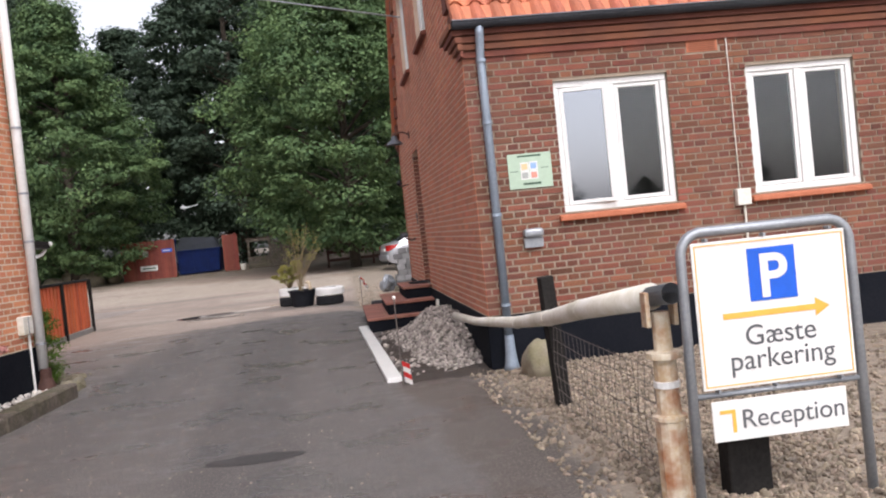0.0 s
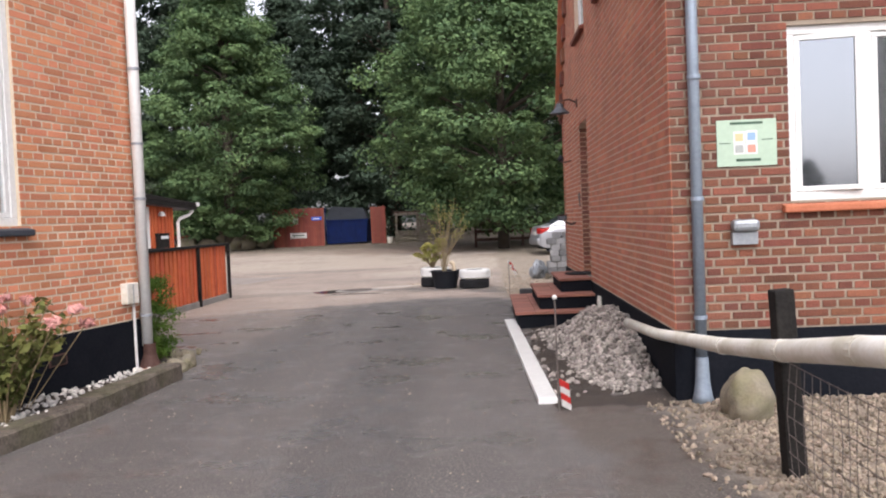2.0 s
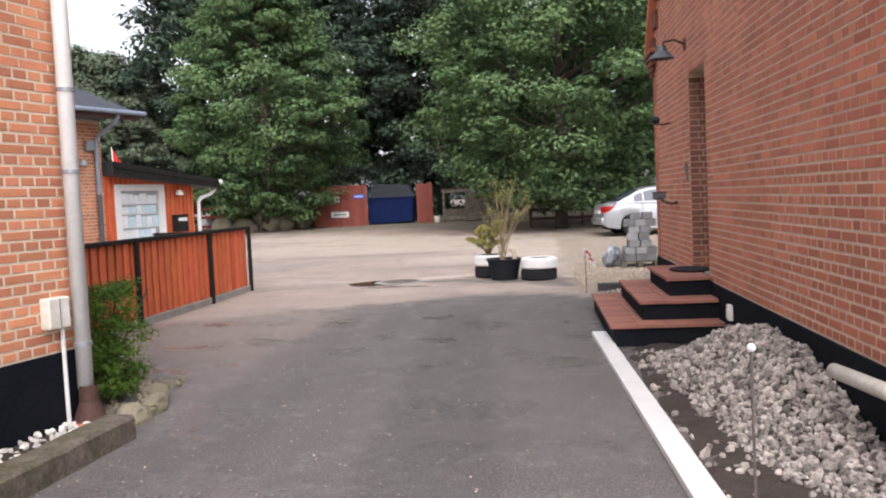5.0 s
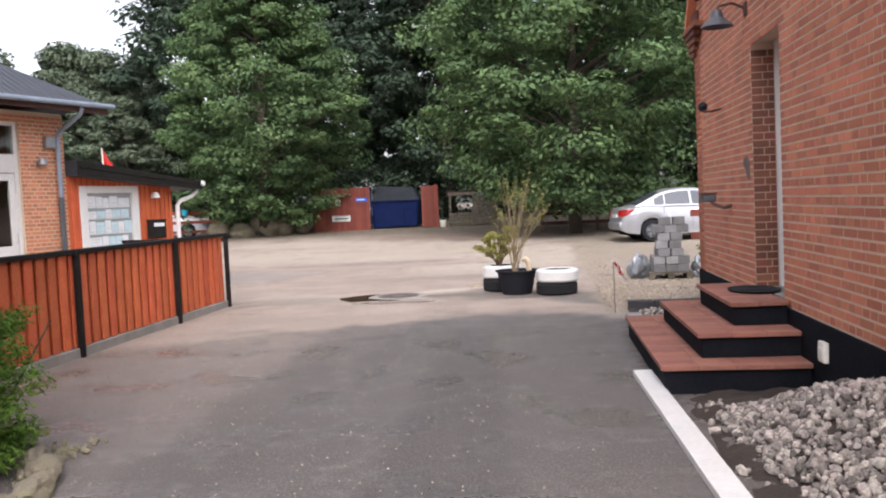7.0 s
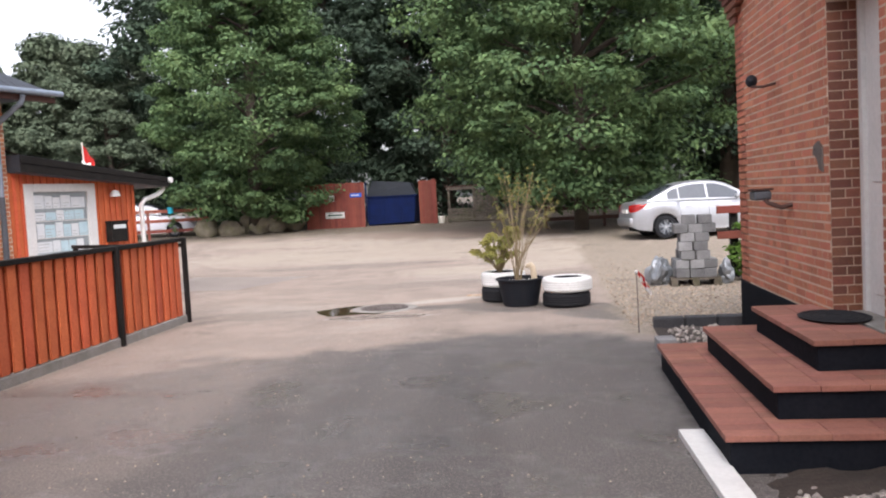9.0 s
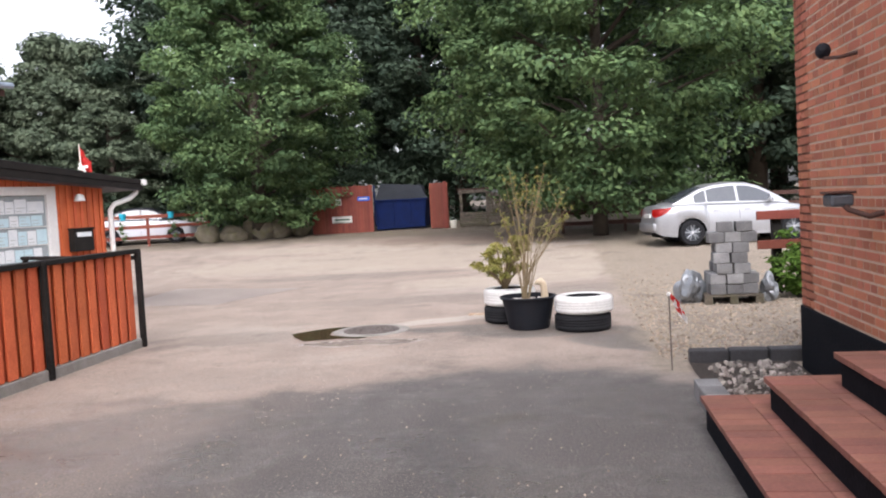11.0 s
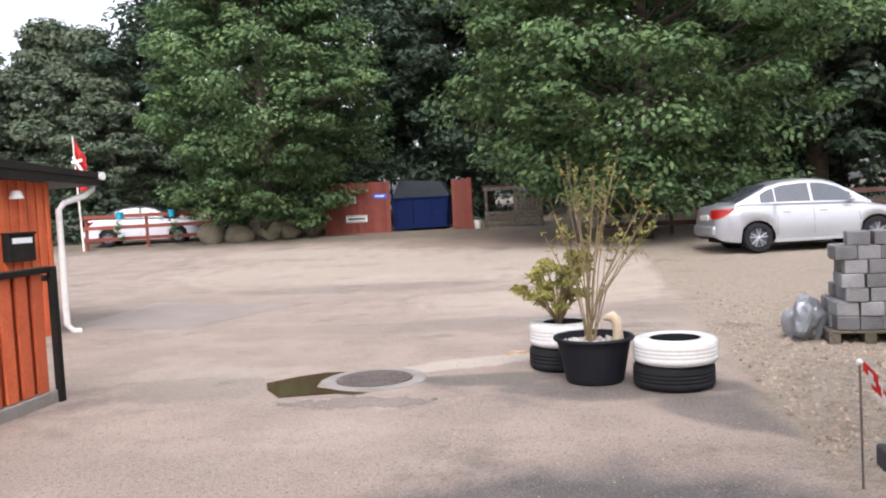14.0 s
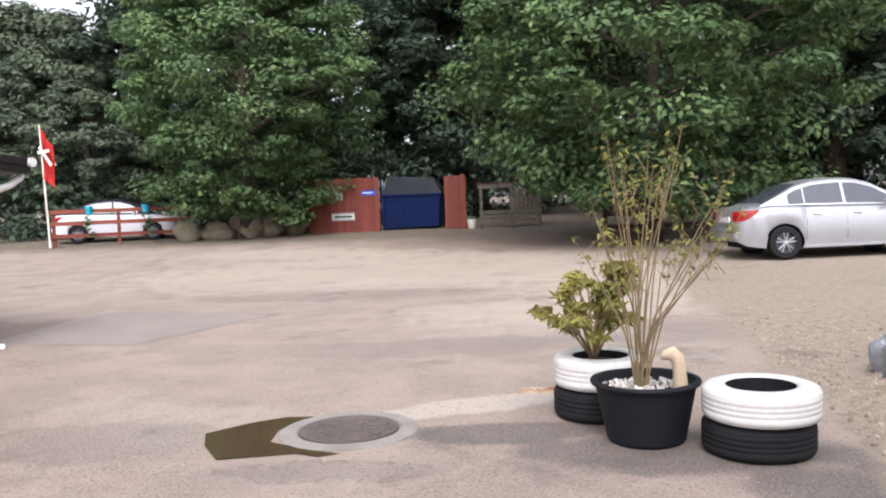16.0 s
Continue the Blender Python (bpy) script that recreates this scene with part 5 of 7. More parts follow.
def bed_and_stones():
    # loose soil along the wall
    V, Fc = [], []
    nx, ny = 14, 60
    for j in range(ny + 1):
        for i in range(nx + 1):
            x, y = 0.38 + (HX - 0.03 - 0.38) * i / nx, 7.9 + (12.82 - 7.9) * j / ny
            edge = min(i, 2) / 2 * min(j, 4) / 4
            x += 0.09 * noise.noise(Vector((y * 1.3, 3, 0))) * (1 - i / nx)
            V.append((x, y, -0.015 + edge * (0.035 + 0.05 * noise.noise(Vector((x * 3, y * 3, 0))) + 0.025 * noise.noise(Vector((x * 11, y * 11, 4))))))
    Fc = [(j * (nx + 1) + i, j * (nx + 1) + i + 1, (j + 1) * (nx + 1) + i + 1, (j + 1) * (nx + 1) + i) for j in range(ny) for i in range(nx)]
    tagged(raw_mesh("soil_bed", V, Fc, M_SOIL, True), "dark damp soil strip along the house wall", "soil", kind="structure")
    rnd = random.Random(6)

    def hump(x, y):
        u = (y - 8.45) / (12.3 - 8.45)
        if not 0 < u < 1:
            return 0
        side = min(1, max(0, (x - 0.5 - 0.28 * (1 - u) ** 1.5) / 0.5))
        return 0.42 * min(1, u * 2.2) ** 0.8 * min(1, (1 - u) * 3.2) ** 0.8 * side
    spots = []
    while len(spots) < 4600:
        x, y = rnd.uniform(0.45, 1.33), rnd.uniform(8.4, 12.4)
        h = hump(x, y)
        if h > 0.02 or rnd.random() < 0.04:
            spots.append((x, y, max(0.02, h - rnd.uniform(0, 0.05)), rnd.choice((0.015, 0.019, 0.024, 0.032)) * rnd.uniform(0.85, 1.3)))
    tagged(pebbles("rubble_heap", spots, M_STONE), "heap of pale broken stones against the plinth", "stones", kind="stuff")
    core_v, core_f, n = [], [], 30
    for j in range(n + 1):
        for i in range(9):
            x, y = 0.5 + 0.84 * i / 8, 8.45 + 3.85 * j / n
            core_v.append((x, y, hump(x, y) - 0.035))
    core_f = [(j * 9 + i, j * 9 + i + 1, (j + 1) * 9 + i + 1, (j + 1) * 9 + i) for j in range(n) for i in range(8)]
    tagged(raw_mesh("heap_core", core_v, core_f, M_SOIL, True), "dark fine earth inside the stone heap", "soil", kind="stuff")
    # gravel: loose stones where one walks past, thinning outwards
    spots = []
    for k in range(11000):
        x, y = 1.1 + abs(rnd.gauss(0, 1.6)), rnd.uniform(3.2, 8.15)
        if x < 1.4 and rnd.random() < 0.75:
            continue
        spots.append((x, y, rnd.uniform(0.0, 0.012), rnd.uniform(0.011, 0.026)))
    tagged(pebbles("gravel", spots, M_GRAVEL, 1), "loose beige gravel in front of the house", "gravel", kind="stuff")
    spots = []
    for k in range(5000):
        x, y = rnd.uniform(0.3, 5.5), 17.5 + abs(rnd.gauss(0, 3.2))
        if x > 1.3 and y < 17.1:
            continue
        spots.append((x, y, rnd.uniform(0.0, 0.008), rnd.uniform(0.010, 0.024)))
    tagged(pebbles("gravel", spots, M_GRAVELP, 1), "loose beige gravel on the far yard", "gravel", kind="stuff")
    spots = [(rnd.uniform(0.62, 1.3), rnd.uniform(15.6, 17.2), rnd.uniform(0.0, 0.03), rnd.uniform(0.016, 0.04)) for k in range(340)]
    tagged(pebbles("rubble", spots, M_STONE), "pale rubble stones beside the steps", "stones", kind="stuff")
    spots = [(0.3 - 4.9 * rnd.random() ** 0.7, rnd.uniform(3, 19), 0.0, rnd.uniform(0.003, 0.009)) for k in range(3200)]
    tagged(pebbles("grit", spots, M_GRAVELP), "scattered grit on the asphalt", "grit", kind="stuff")
    V = [(x, y, 0.012 + 0.02 * noise.noise(Vector((x * 5, y * 5, 1)))) for y in [15.42 + 1.85 * j / 12 for j in range(13)] for x in [0.5 + 0.85 * i / 6 for i in range(7)]]
    Fc = [(j * 7 + i, j * 7 + i + 1, (j + 1) * 7 + i + 1, (j + 1) * 7 + i) for j in range(12) for i in range(6)]
    tagged(raw_mesh("soil_bed", V, Fc, M_SOIL, True), "dark soil between steps and dark edging blocks", "soil", kind="structure")
    b = thing("boulder", pose(1.72, 7.62, 0.095), "rounded mossy field boulder at the house corner", "boulder")
    part("stone", rock(0.19, 0.17, 0.235, 5, 4, 0.25), M_BOULDER, b, smooth=True)
    # white board along the drive edge
    w = thing("white_board", pose(0.395, 8.2, 0.0, 0, 0, 1.75), "long white painted board lying beside the soil", "board")
    part("board", box(-0.078, 0, 0.0, 0.07, 5.15, 0.045, 0.004), M_WHITE, w)
    # marker sticks with red and white tape
    for (x, y, h, label, tz) in ((0.455, 7.95, 0.84, "thin stake with red and white tape near the ground", 0.02), (0.335, 17.07, 0.64, "thin rusty stake with a red and white tape end", 0.44)):
        s = thing("marker_stake", pose(x, y, 0), label, "stake")
        part("rod", tube([(0, 0, -0.1), (-0.005, 0.005, h)], 0.006, 6), M_IRON, s)
        part("cap", rock(0.018, 0.018, 0.018, 3, 2, 0.1, at=(-0.005, 0.005, h)), M_CLOTHWHITE, s)
        for k in range(4):
            bm = bmesh.new()
            a = [bm.verts.new((0.008 + 0.035 * j + (0.02 * k if tz > 0.3 else 0.004 * k), 0.006 * math.sin(j * 2 + k), tz + (0.17 - 0.05 * k if tz < 0.3 else 0.16 - 0.045 * k) + dz - 0.02 * j * (2 if tz > 0.3 else 1))) for dz in (0, 0.052) for j in range(3)]
            for j in range(2):
                bm.faces.new((a[j], a[j + 1], a[j + 4], a[j + 3]))
            bmesh.ops.solidify(bm, geom=bm.faces[:], thickness=0.002)
            part("tape", bm, M_RED if k % 2 == 0 else M_CLOTHWHITE, s)
    # edging blocks by the steps
    for k in range(3):
        e = thing("edging_block", pose(0.46, 15.55 + k * 0.24, 0), "pale concrete edging block beside the steps", "block", "edging blocks")
        part("block", box(-0.085, -0.115, -0.03, 0.085, 0.115, 0.13, 0.012), M_BLOCK, e)
    for k in range(5):
        e = thing("edging_block", pose(0.68 + k * 0.33, 17.4, 0, 0, 0, random.uniform(-3, 3)), "charcoal concrete edging block on gravel", "block", "dark edging blocks")
        part("block", box(-0.16, -0.08, -0.03, 0.16, 0.08, 0.11, 0.014), M_DARKBLOCK, e)


parking_sign()
barrier()
downpipe_right()
wall_fittings()
steps()
bed_and_stones()


# ---- beside the left house ----
def twiggy(name, m, label, category, stems, leaves, leafmat, stem_mat, size, spread, height, seed, lean=(0, 0), low=0.25, group=""):
    """A shrub: stems fanning from the base, leaves in the outer part."""
    rng = random.Random(seed)
    t = thing(name, m, label, category, group)
    cl, bm = [], bmesh.new()
    for k in range(stems):
        an, r = rng.uniform(0, 6.28), spread * rng.uniform(0.2, 1)
        h = height * rng.uniform(0.6, 1)
        p0 = (rng.uniform(-0.05, 0.05), rng.uniform(-0.05, 0.05), 0)
        p1 = (r * 0.35 * math.cos(an), r * 0.35 * math.sin(an), h * 0.5)
        p2 = (r * math.cos(an) + lean[0], r * math.sin(an) + lean[1], h)
        tube([p0, p1, p2], [0.009, 0.007, 0.003], 5, bm)
        for j in range(leaves):
            u = low + (1 - low) * rng.random()
            q = [(p1[i] + (p2[i] - p1[i]) * (u * 2 - 1)) if u > 0.5 else p1[i] * u * 2 for i in range(3)]
            cl.append((*q, size * 1.6))
    part("stem", bm, stem_mat, t)
    cr = foliage("foliage", cl, 3, size, leafmat, seed)
    cr.parent = t
    return t


def left_side():
    L = 9.0
    d = thing("downpipe", LM @ pose(L - 0.03, -0.09, 0), "white downpipe at the orange brick corner", "downpipe")
    part("pipe", tube([(0, 0, 5.5), (0, 0, 0.34)], 0.052, 14), M_WHITE, d, smooth=True)
    for z in (3.0, 2.28, 1.75, 0.62):
        part("bracket", lathe([(0.053, z), (0.06, z), (0.06, z + 0.025), (0.053, z + 0.025)], 14), M_GALV, d)
    c = thing("drain_collar", LM @ pose(L - 0.03, -0.11, 0), "dark lead shoe in a terracotta drain collar", "drain")
    part("shoe", lathe([(0.06, 0.36), (0.062, 0.25), (0.11, 0.12), (0.11, 0.1)], 16), M_DARKWOOD, c)
    part("collar", lathe([(0.13, -0.05), (0.135, 0.12), (0.12, 0.13), (0.1, 0.12), (0.1, 0.02)], 18), M_TERRA, c)
    b = thing("meter_box", LM @ pose(L - 0.2, -0.002, 0.76), "beige junction box with white conduit", "box")
    part("body", box(-0.09, -0.08, 0, 0.09, 0, 0.2, 0.01), M_DIRTYWHITE, b)
    part("lid_seam", box(-0.004, -0.084, 0.01, 0.004, -0.079, 0.19), M_GALV, b)
    part("conduit", tube([(0.05, -0.04, 0.0), (0.055, -0.04, -0.75)], 0.014, 8), M_WHITE, b)
    v = thing("plinth_vent", LM @ pose(L - 1.2, -0.018, 0.34), "dark opening for a vent in black plinth", "vent")
    part("rim", box(-0.11, -0.012, 0, 0.11, 0, 0.1, 0.006), M_DARKWOOD, v)
    part("grille", box(-0.09, -0.016, 0.015, 0.09, -0.011, 0.085, 0.003), M_BLACKWOOD, v)
    # sleepers edging the bed
    for a, e, hh, lab in (((-3.03, 9.78), (-3.13, 8.08), 0.16, "weathered mossy railway sleeper edging the bed"), ((-3.15, 8.05), (-3.5, 5.6), 0.14, "split weathered railway sleeper edging the bed")):
        dx, dy = e[0] - a[0], e[1] - a[1]
        ln = math.hypot(dx, dy)
        s = thing("timber_sleeper", Matrix.Translation((a[0], a[1], 0)) @ Matrix.Rotation(math.atan2(dy, dx), 4, "Z"), lab, "sleeper", "bed edging")
        bm = bmesh.new()
        n = 16
        rings = []
        for i in range(n + 1):
            x = ln * i / n
            j = [0.008 * noise.noise(Vector((x * 6, k * 3.1, ln))) for k in range(8)]
            q = [(0, 0.01), (0, hh - 0.02), (-0.02, hh), (-0.2, hh), (-0.22, hh - 0.02), (-0.22, 0.0)]
            rings.append([bm.verts.new((x, y - 0.0 + j[k], max(-0.02, z + j[k] * 1.4 if z > 0.05 else -0.02))) for k, (y, z) in enumerate(q)])
        for r0, r1 in zip(rings, rings[1:]):
            for k in range(6):
                bm.faces.new((r0[k], r0[(k + 1) % 6], r1[(k + 1) % 6], r1[k]))
        bm.faces.new(rings[0])
        bm.faces.new(rings[-1])
        part("beam", bm, M_OLDWOOD, s)
    rnd = random.Random(9)
    spots = []
    for k in range(420):
        y = rnd.uniform(5.8, 9.9)
        xw = -3.45 - (9.85 - y) * math.tan(radians(LA))
        xs = -3.25 - max(0, (8.1 - y)) * 0.14
        spots.append((rnd.uniform(min(xw, xs) + 0.03, xs - 0.02), y, 0.1 + rnd.uniform(-0.02, 0.03), rnd.uniform(0.014, 0.036)))
    tagged(pebbles("white_pebbles", spots, M_PEBBLE), "white and grey pebbles along the plinth", "pebbles", kind="stuff")
    bm = box(0, 0, 0, 0.01, 0.01, 0.01)
    bm.clear()
    q = [bm.verts.new(p) for p in ((-3.2, 9.8, 0.1), (-3.5, 9.85, 0.1), (-4.4, 5.6, 0.1), (-3.62, 5.6, 0.1), (-3.28, 8.1, 0.1))]
    f = bm.faces.new(q)
    ex = bmesh.ops.extrude_face_region(bm, geom=[f])["geom"]
    for x in ex:
        if isinstance(x, bmesh.types.BMVert):
            x.co.z = -0.05
    tagged(part("soil_bed", bm, M_SOIL), "soil of the bed behind the sleepers", "soil", kind="structure")
    # low stone kerb round the shrub bed
    pts = [(-3.3, 10.05), (-3.22, 10.35), (-3.3, 10.7), (-3.5, 11.0), (-3.8, 11.3), (-4.1, 11.6)]
    for i, (p, e) in enumerate(zip(pts, pts[1:])):
        an = math.atan2(e[1] - p[1], e[0] - p[0])
        s = thing("kerb_stone", pose((p[0] + e[0]) / 2, (p[1] + e[1]) / 2, 0.03, 0, 0, math.degrees(an)), "rough grey kerb stone round the shrub bed", "kerb", "kerb stones of the shrub bed")
        part("stone", rock(0.21, 0.1, 0.09, i + 1, 3, 0.4), M_BOULDER, s)
    spots = [(rnd.uniform(-4.3, -3.4), rnd.uniform(10.1, 11.6), 0.02, rnd.uniform(0.015, 0.04)) for k in range(160)]
    tagged(pebbles("bed_litter", spots, M_BOULDER), "stones and dead leaves in the shrub bed", "litter", kind="stuff")
    cl = [(-3.93 + max(-0.3, min(0.3, rnd.gauss(0, 0.19))), 11.05 + max(-0.4, min(0.4, rnd.gauss(0, 0.25))), 0.12 + 0.78 * rnd.random() ** 1.3, 0.15) for k in range(90)]
    t = thing("shrub", pose(0, 0, 0), "bright green dense shrub at the wall corner", "shrub")
    cr = foliage("foliage", cl, 170, 0.024, M_LEAFB, 12, slim=0.28)
    cr.parent = t
    st = bmesh.new()
    for k in range(14):
        tube([(-4.0, 11.1, 0), (-4.0 + rnd.gauss(0, 0.12), 11.15 + rnd.gauss(0, 0.25), rnd.uniform(0.4, 0.9))], [0.014, 0.005], 5, st)
    part("stem", st, M_BARK, t)
    r = twiggy("rose_bush", pose(-3.6, 7.7, 0.08), "straggly rose bush with pale pink blooms", "shrub", 40, 16, M_LEAFO, M_STEM, 0.042, 0.62, 0.95, 14)
    for k in range(9):
        an = k * 2.4
        rr, z = 0.2 + 0.32 * rnd.random(), 0.62 + 0.34 * rnd.random()
        x, y = rr * math.cos(an), rr * math.sin(an) + 0.25
        o = foliage("bloom", [(x, y, z, 0.055)], 50, 0.034, M_PINK, 40 + k, -0.3)
        o.parent = r
        part("stem", tube([(x * 0.3, y * 0.3, 0.1), (x, y, z)], 0.004, 4), M_STEM, r)


def red_fence():
    y0, y1, x = 11.9, 19.15, -5.5
    f = thing("board_fence", pose(x, y0, 0), "red stained board fence with black posts and cap rail", "fence")
    part("plinth", box(-0.06, 0, -0.05, 0.055, y1 - y0, 0.105, 0.012), M_CONCRETE, f, "weathered grey concrete base")
    part("cap_rail", box(-0.06, -0.03, 1.10, 0.07, y1 - y0 + 0.03, 1.15, 0.006), M_BLACKWOOD, f)
    for y in (0.05, 0.75, 2.95, 5.4, 7.22):
        part("post", box(0.032, y - 0.03, -0.05, 0.092, y + 0.03, 1.14, 0.006), M_BLACKWOOD, f)
    me1 = bpy.data.meshes.new("board")
    b = box(-0.04, -0.096, 0.11, -0.02, 0.096, 1.1, 0.002)
    b.to_mesh(me1)
    b.free()
    me2 = bpy.data.meshes.new("batten")
    b = box(0.004, -0.064, 0.11, 0.03, 0.064, 1.1, 0.004)
    b.to_mesh(me2)
    b.free()
    me1.materials.append(M_REDWOOD)
    me2.materials.append(M_REDWOOD)
    y = 0.1
    while y < y1 - y0 - 0.15:
        for nm, me, dy in (("board", me1, 0), ("batten", me2, 0.098)):
            o = new(nm, me)
            o.parent = f
            o.location = (0, y + dy, 0)
        y += 0.196
    # return along the far end towards the annex
    g = thing("board_fence", pose(x, 19.2, 0, 0, 0, 62), "short black railing from the fence to the annex", "fence")
    part("rail", box(-0.03, 0, 1.02, 0.03, 2.6, 1.07, 0.006), M_BLACKWOOD, g)
    for yy in (0.9, 2.5):
        part("post", box(-0.03, yy, 0, 0.03, yy + 0.06, 1.02, 0.004), M_BLACKWOOD, g)


left_side()
red_fence()


# ---- the yard ----
def manhole():
    t = thing("manhole_cover", pose(-2.86, 19.78, 0), "round cast iron manhole cover in a concrete ring", "manhole")
    part("ring", lathe([(0.47, -0.02), (0.46, 0.008), (0.35, 0.014), (0.335, 0.006), (0.335, -0.02)], 40), M_CONCRETE, t)
    c = part("cover", lathe([(0.0, 0.010), (0.3, 0.010), (0.31, 0.018), (0.33, 0.018), (0.33, -0.02)], 40), M_IRON, t)
    for r in (0.09, 0.16, 0.23):
        part("raised_ring", lathe([(r, 0.009), (r + 0.005, 0.016), (r + 0.02, 0.016), (r + 0.025, 0.009)], 36), M_IRON, c)
    for k in range(12):
        a = k * math.pi / 6
        part("rib", tube([(0.1 * math.cos(a), 0.1 * math.sin(a), 0.012), (0.28 * math.cos(a), 0.28 * math.sin(a), 0.012)], 0.006, 5), M_IRON, c)
    for i, (x, y, a, b) in enumerate(((-0.72, 5.9, 0.34, 0.13), (-1.0, 4.75, 0.22, 0.12))):
        bm = bmesh.new()
        bm.faces.new([bm.verts.new((x + a * math.cos(k * 0.314) * (1 + 0.25 * noise.noise(Vector((k * 0.9, i, 0)))), y + b * math.sin(k * 0.314) * (1 + 0.3 * noise.noise(Vector((k * 0.8, i, 5)))), 0.004)) for k in range(20)])
        tagged(part("asphalt_patch", bm, M_WORN), "dark damp worn patch in the asphalt", "patch", kind="structure")
    bm = bmesh.new()
    bm.faces.new([bm.verts.new((x, y, 0.004)) for x, y in ((-8.2, 23.45), (-7.3, 23.25), (-6.25, 23.1), (-6.05, 23.8), (-5.5, 25.4), (-6.6, 25.7), (-7.4, 26.0), (-8.4, 26.3))])
    tagged(part("asphalt_patch", bm, M_TARMAC), "smooth damp tarmac patch in the yard", "patch", kind="structure")
    wet = bpy.data.materials.new("muddy_water")
    wet.use_nodes = True
    p = wet.node_tree.nodes["Principled BSDF"]
    p.inputs["Base Color"].default_value = (0.07, 0.047, 0.026, 1)
    p.inputs["Roughness"].default_value = 0.06
    bm = bmesh.new()
    outline = [(-3.82, 19.68), (-3.70, 19.4), (-3.50, 19.12), (-3.25, 19.2), (-3.05, 19.26), (-2.9, 19.2), (-2.78, 19.27), (-3.0, 19.34), (-3.3, 19.5), (-3.34, 19.75), (-3.27, 20.02), (-3.2, 20.12), (-3.4, 20.1), (-3.6, 19.95)]
    bm.faces.new([bm.verts.new((x, y, 0.005)) for x, y in outline])
    tagged(part("water", bm, wet), "brown shallow puddle beside the manhole", "puddle", kind="structure")
    g = thing("drain_grate", pose(-1.66, 20.9, 0), "small rusty drain grate in the asphalt", "drain")
    part("frame", box(-0.14, -0.09, -0.02, 0.14, 0.09, 0.006, 0.003), M_RUST, g)
    for k in range(5):
        part("bar", box(-0.12 + k * 0.05, -0.075, 0.006, -0.09 + k * 0.05, 0.075, 0.013), M_RUST, g)


def tyre_mesh(R, r, h, groove=0.0035):
    """A lying tyre: treaded outside, rounded walls and open inside."""
    prof = [(r, 0.02 * h), (r + 0.02, 0), (R - 0.05, 0), (R - 0.015, 0.06 * h), (R - 0.002, 0.16 * h)]
    for k in range(4):
        z = 0.2 + 0.15 * k
        prof += [(R, z * h), (R, (z + 0.12) * h), (R - groove, (z + 0.127) * h), (R - groove, (z + 0.143) * h)]
    prof += [(R - 0.002, 0.84 * h), (R - 0.015, 0.94 * h), (R - 0.05, h), (r + 0.02, h), (r, 0.97 * h), (r, 0.8 * h), (R - 0.04, 0.72 * h), (R - 0.04, 0.28 * h), (r, 0.2 * h)]
    return lathe(prof, 48, closed=True)


def tyre_planter(x, y, R, h, label, soil):
    t = thing("tyre_planter", pose(x, y, 0), label, "planter", "planters in the yard")
    part("lower_tyre", tyre_mesh(R - 0.012, R * 0.62, h, 0.002), M_RUBBER, t, "black tyre", True)
    o = part("upper_tyre", tyre_mesh(R, R * 0.6, h, 0.001), M_WHITE, t, "white painted tyre", True)
    o.location = (0.015, -0.01, h)
    part("inner_liner", lathe([(R * 0.6 - 0.003, 2 * h * 0.975), (R * 0.6 - 0.006, h), (R * 0.6 - 0.003, 0.02)], 40), M_RUBBER, t, "black tyre inside").location = (0.015, -0.01, 0)
    # soil fill; in the empty tyre a black disc paints the hollow's darkness
    part("soil", lathe([(0.0, 2 * h * soil), (R * 0.58, 2 * h * soil - 0.02), (R * 0.58, 2 * h * soil - 0.06)], 24), M_SOIL if soil > 0.8 else M_RUBBER, t)
    return t


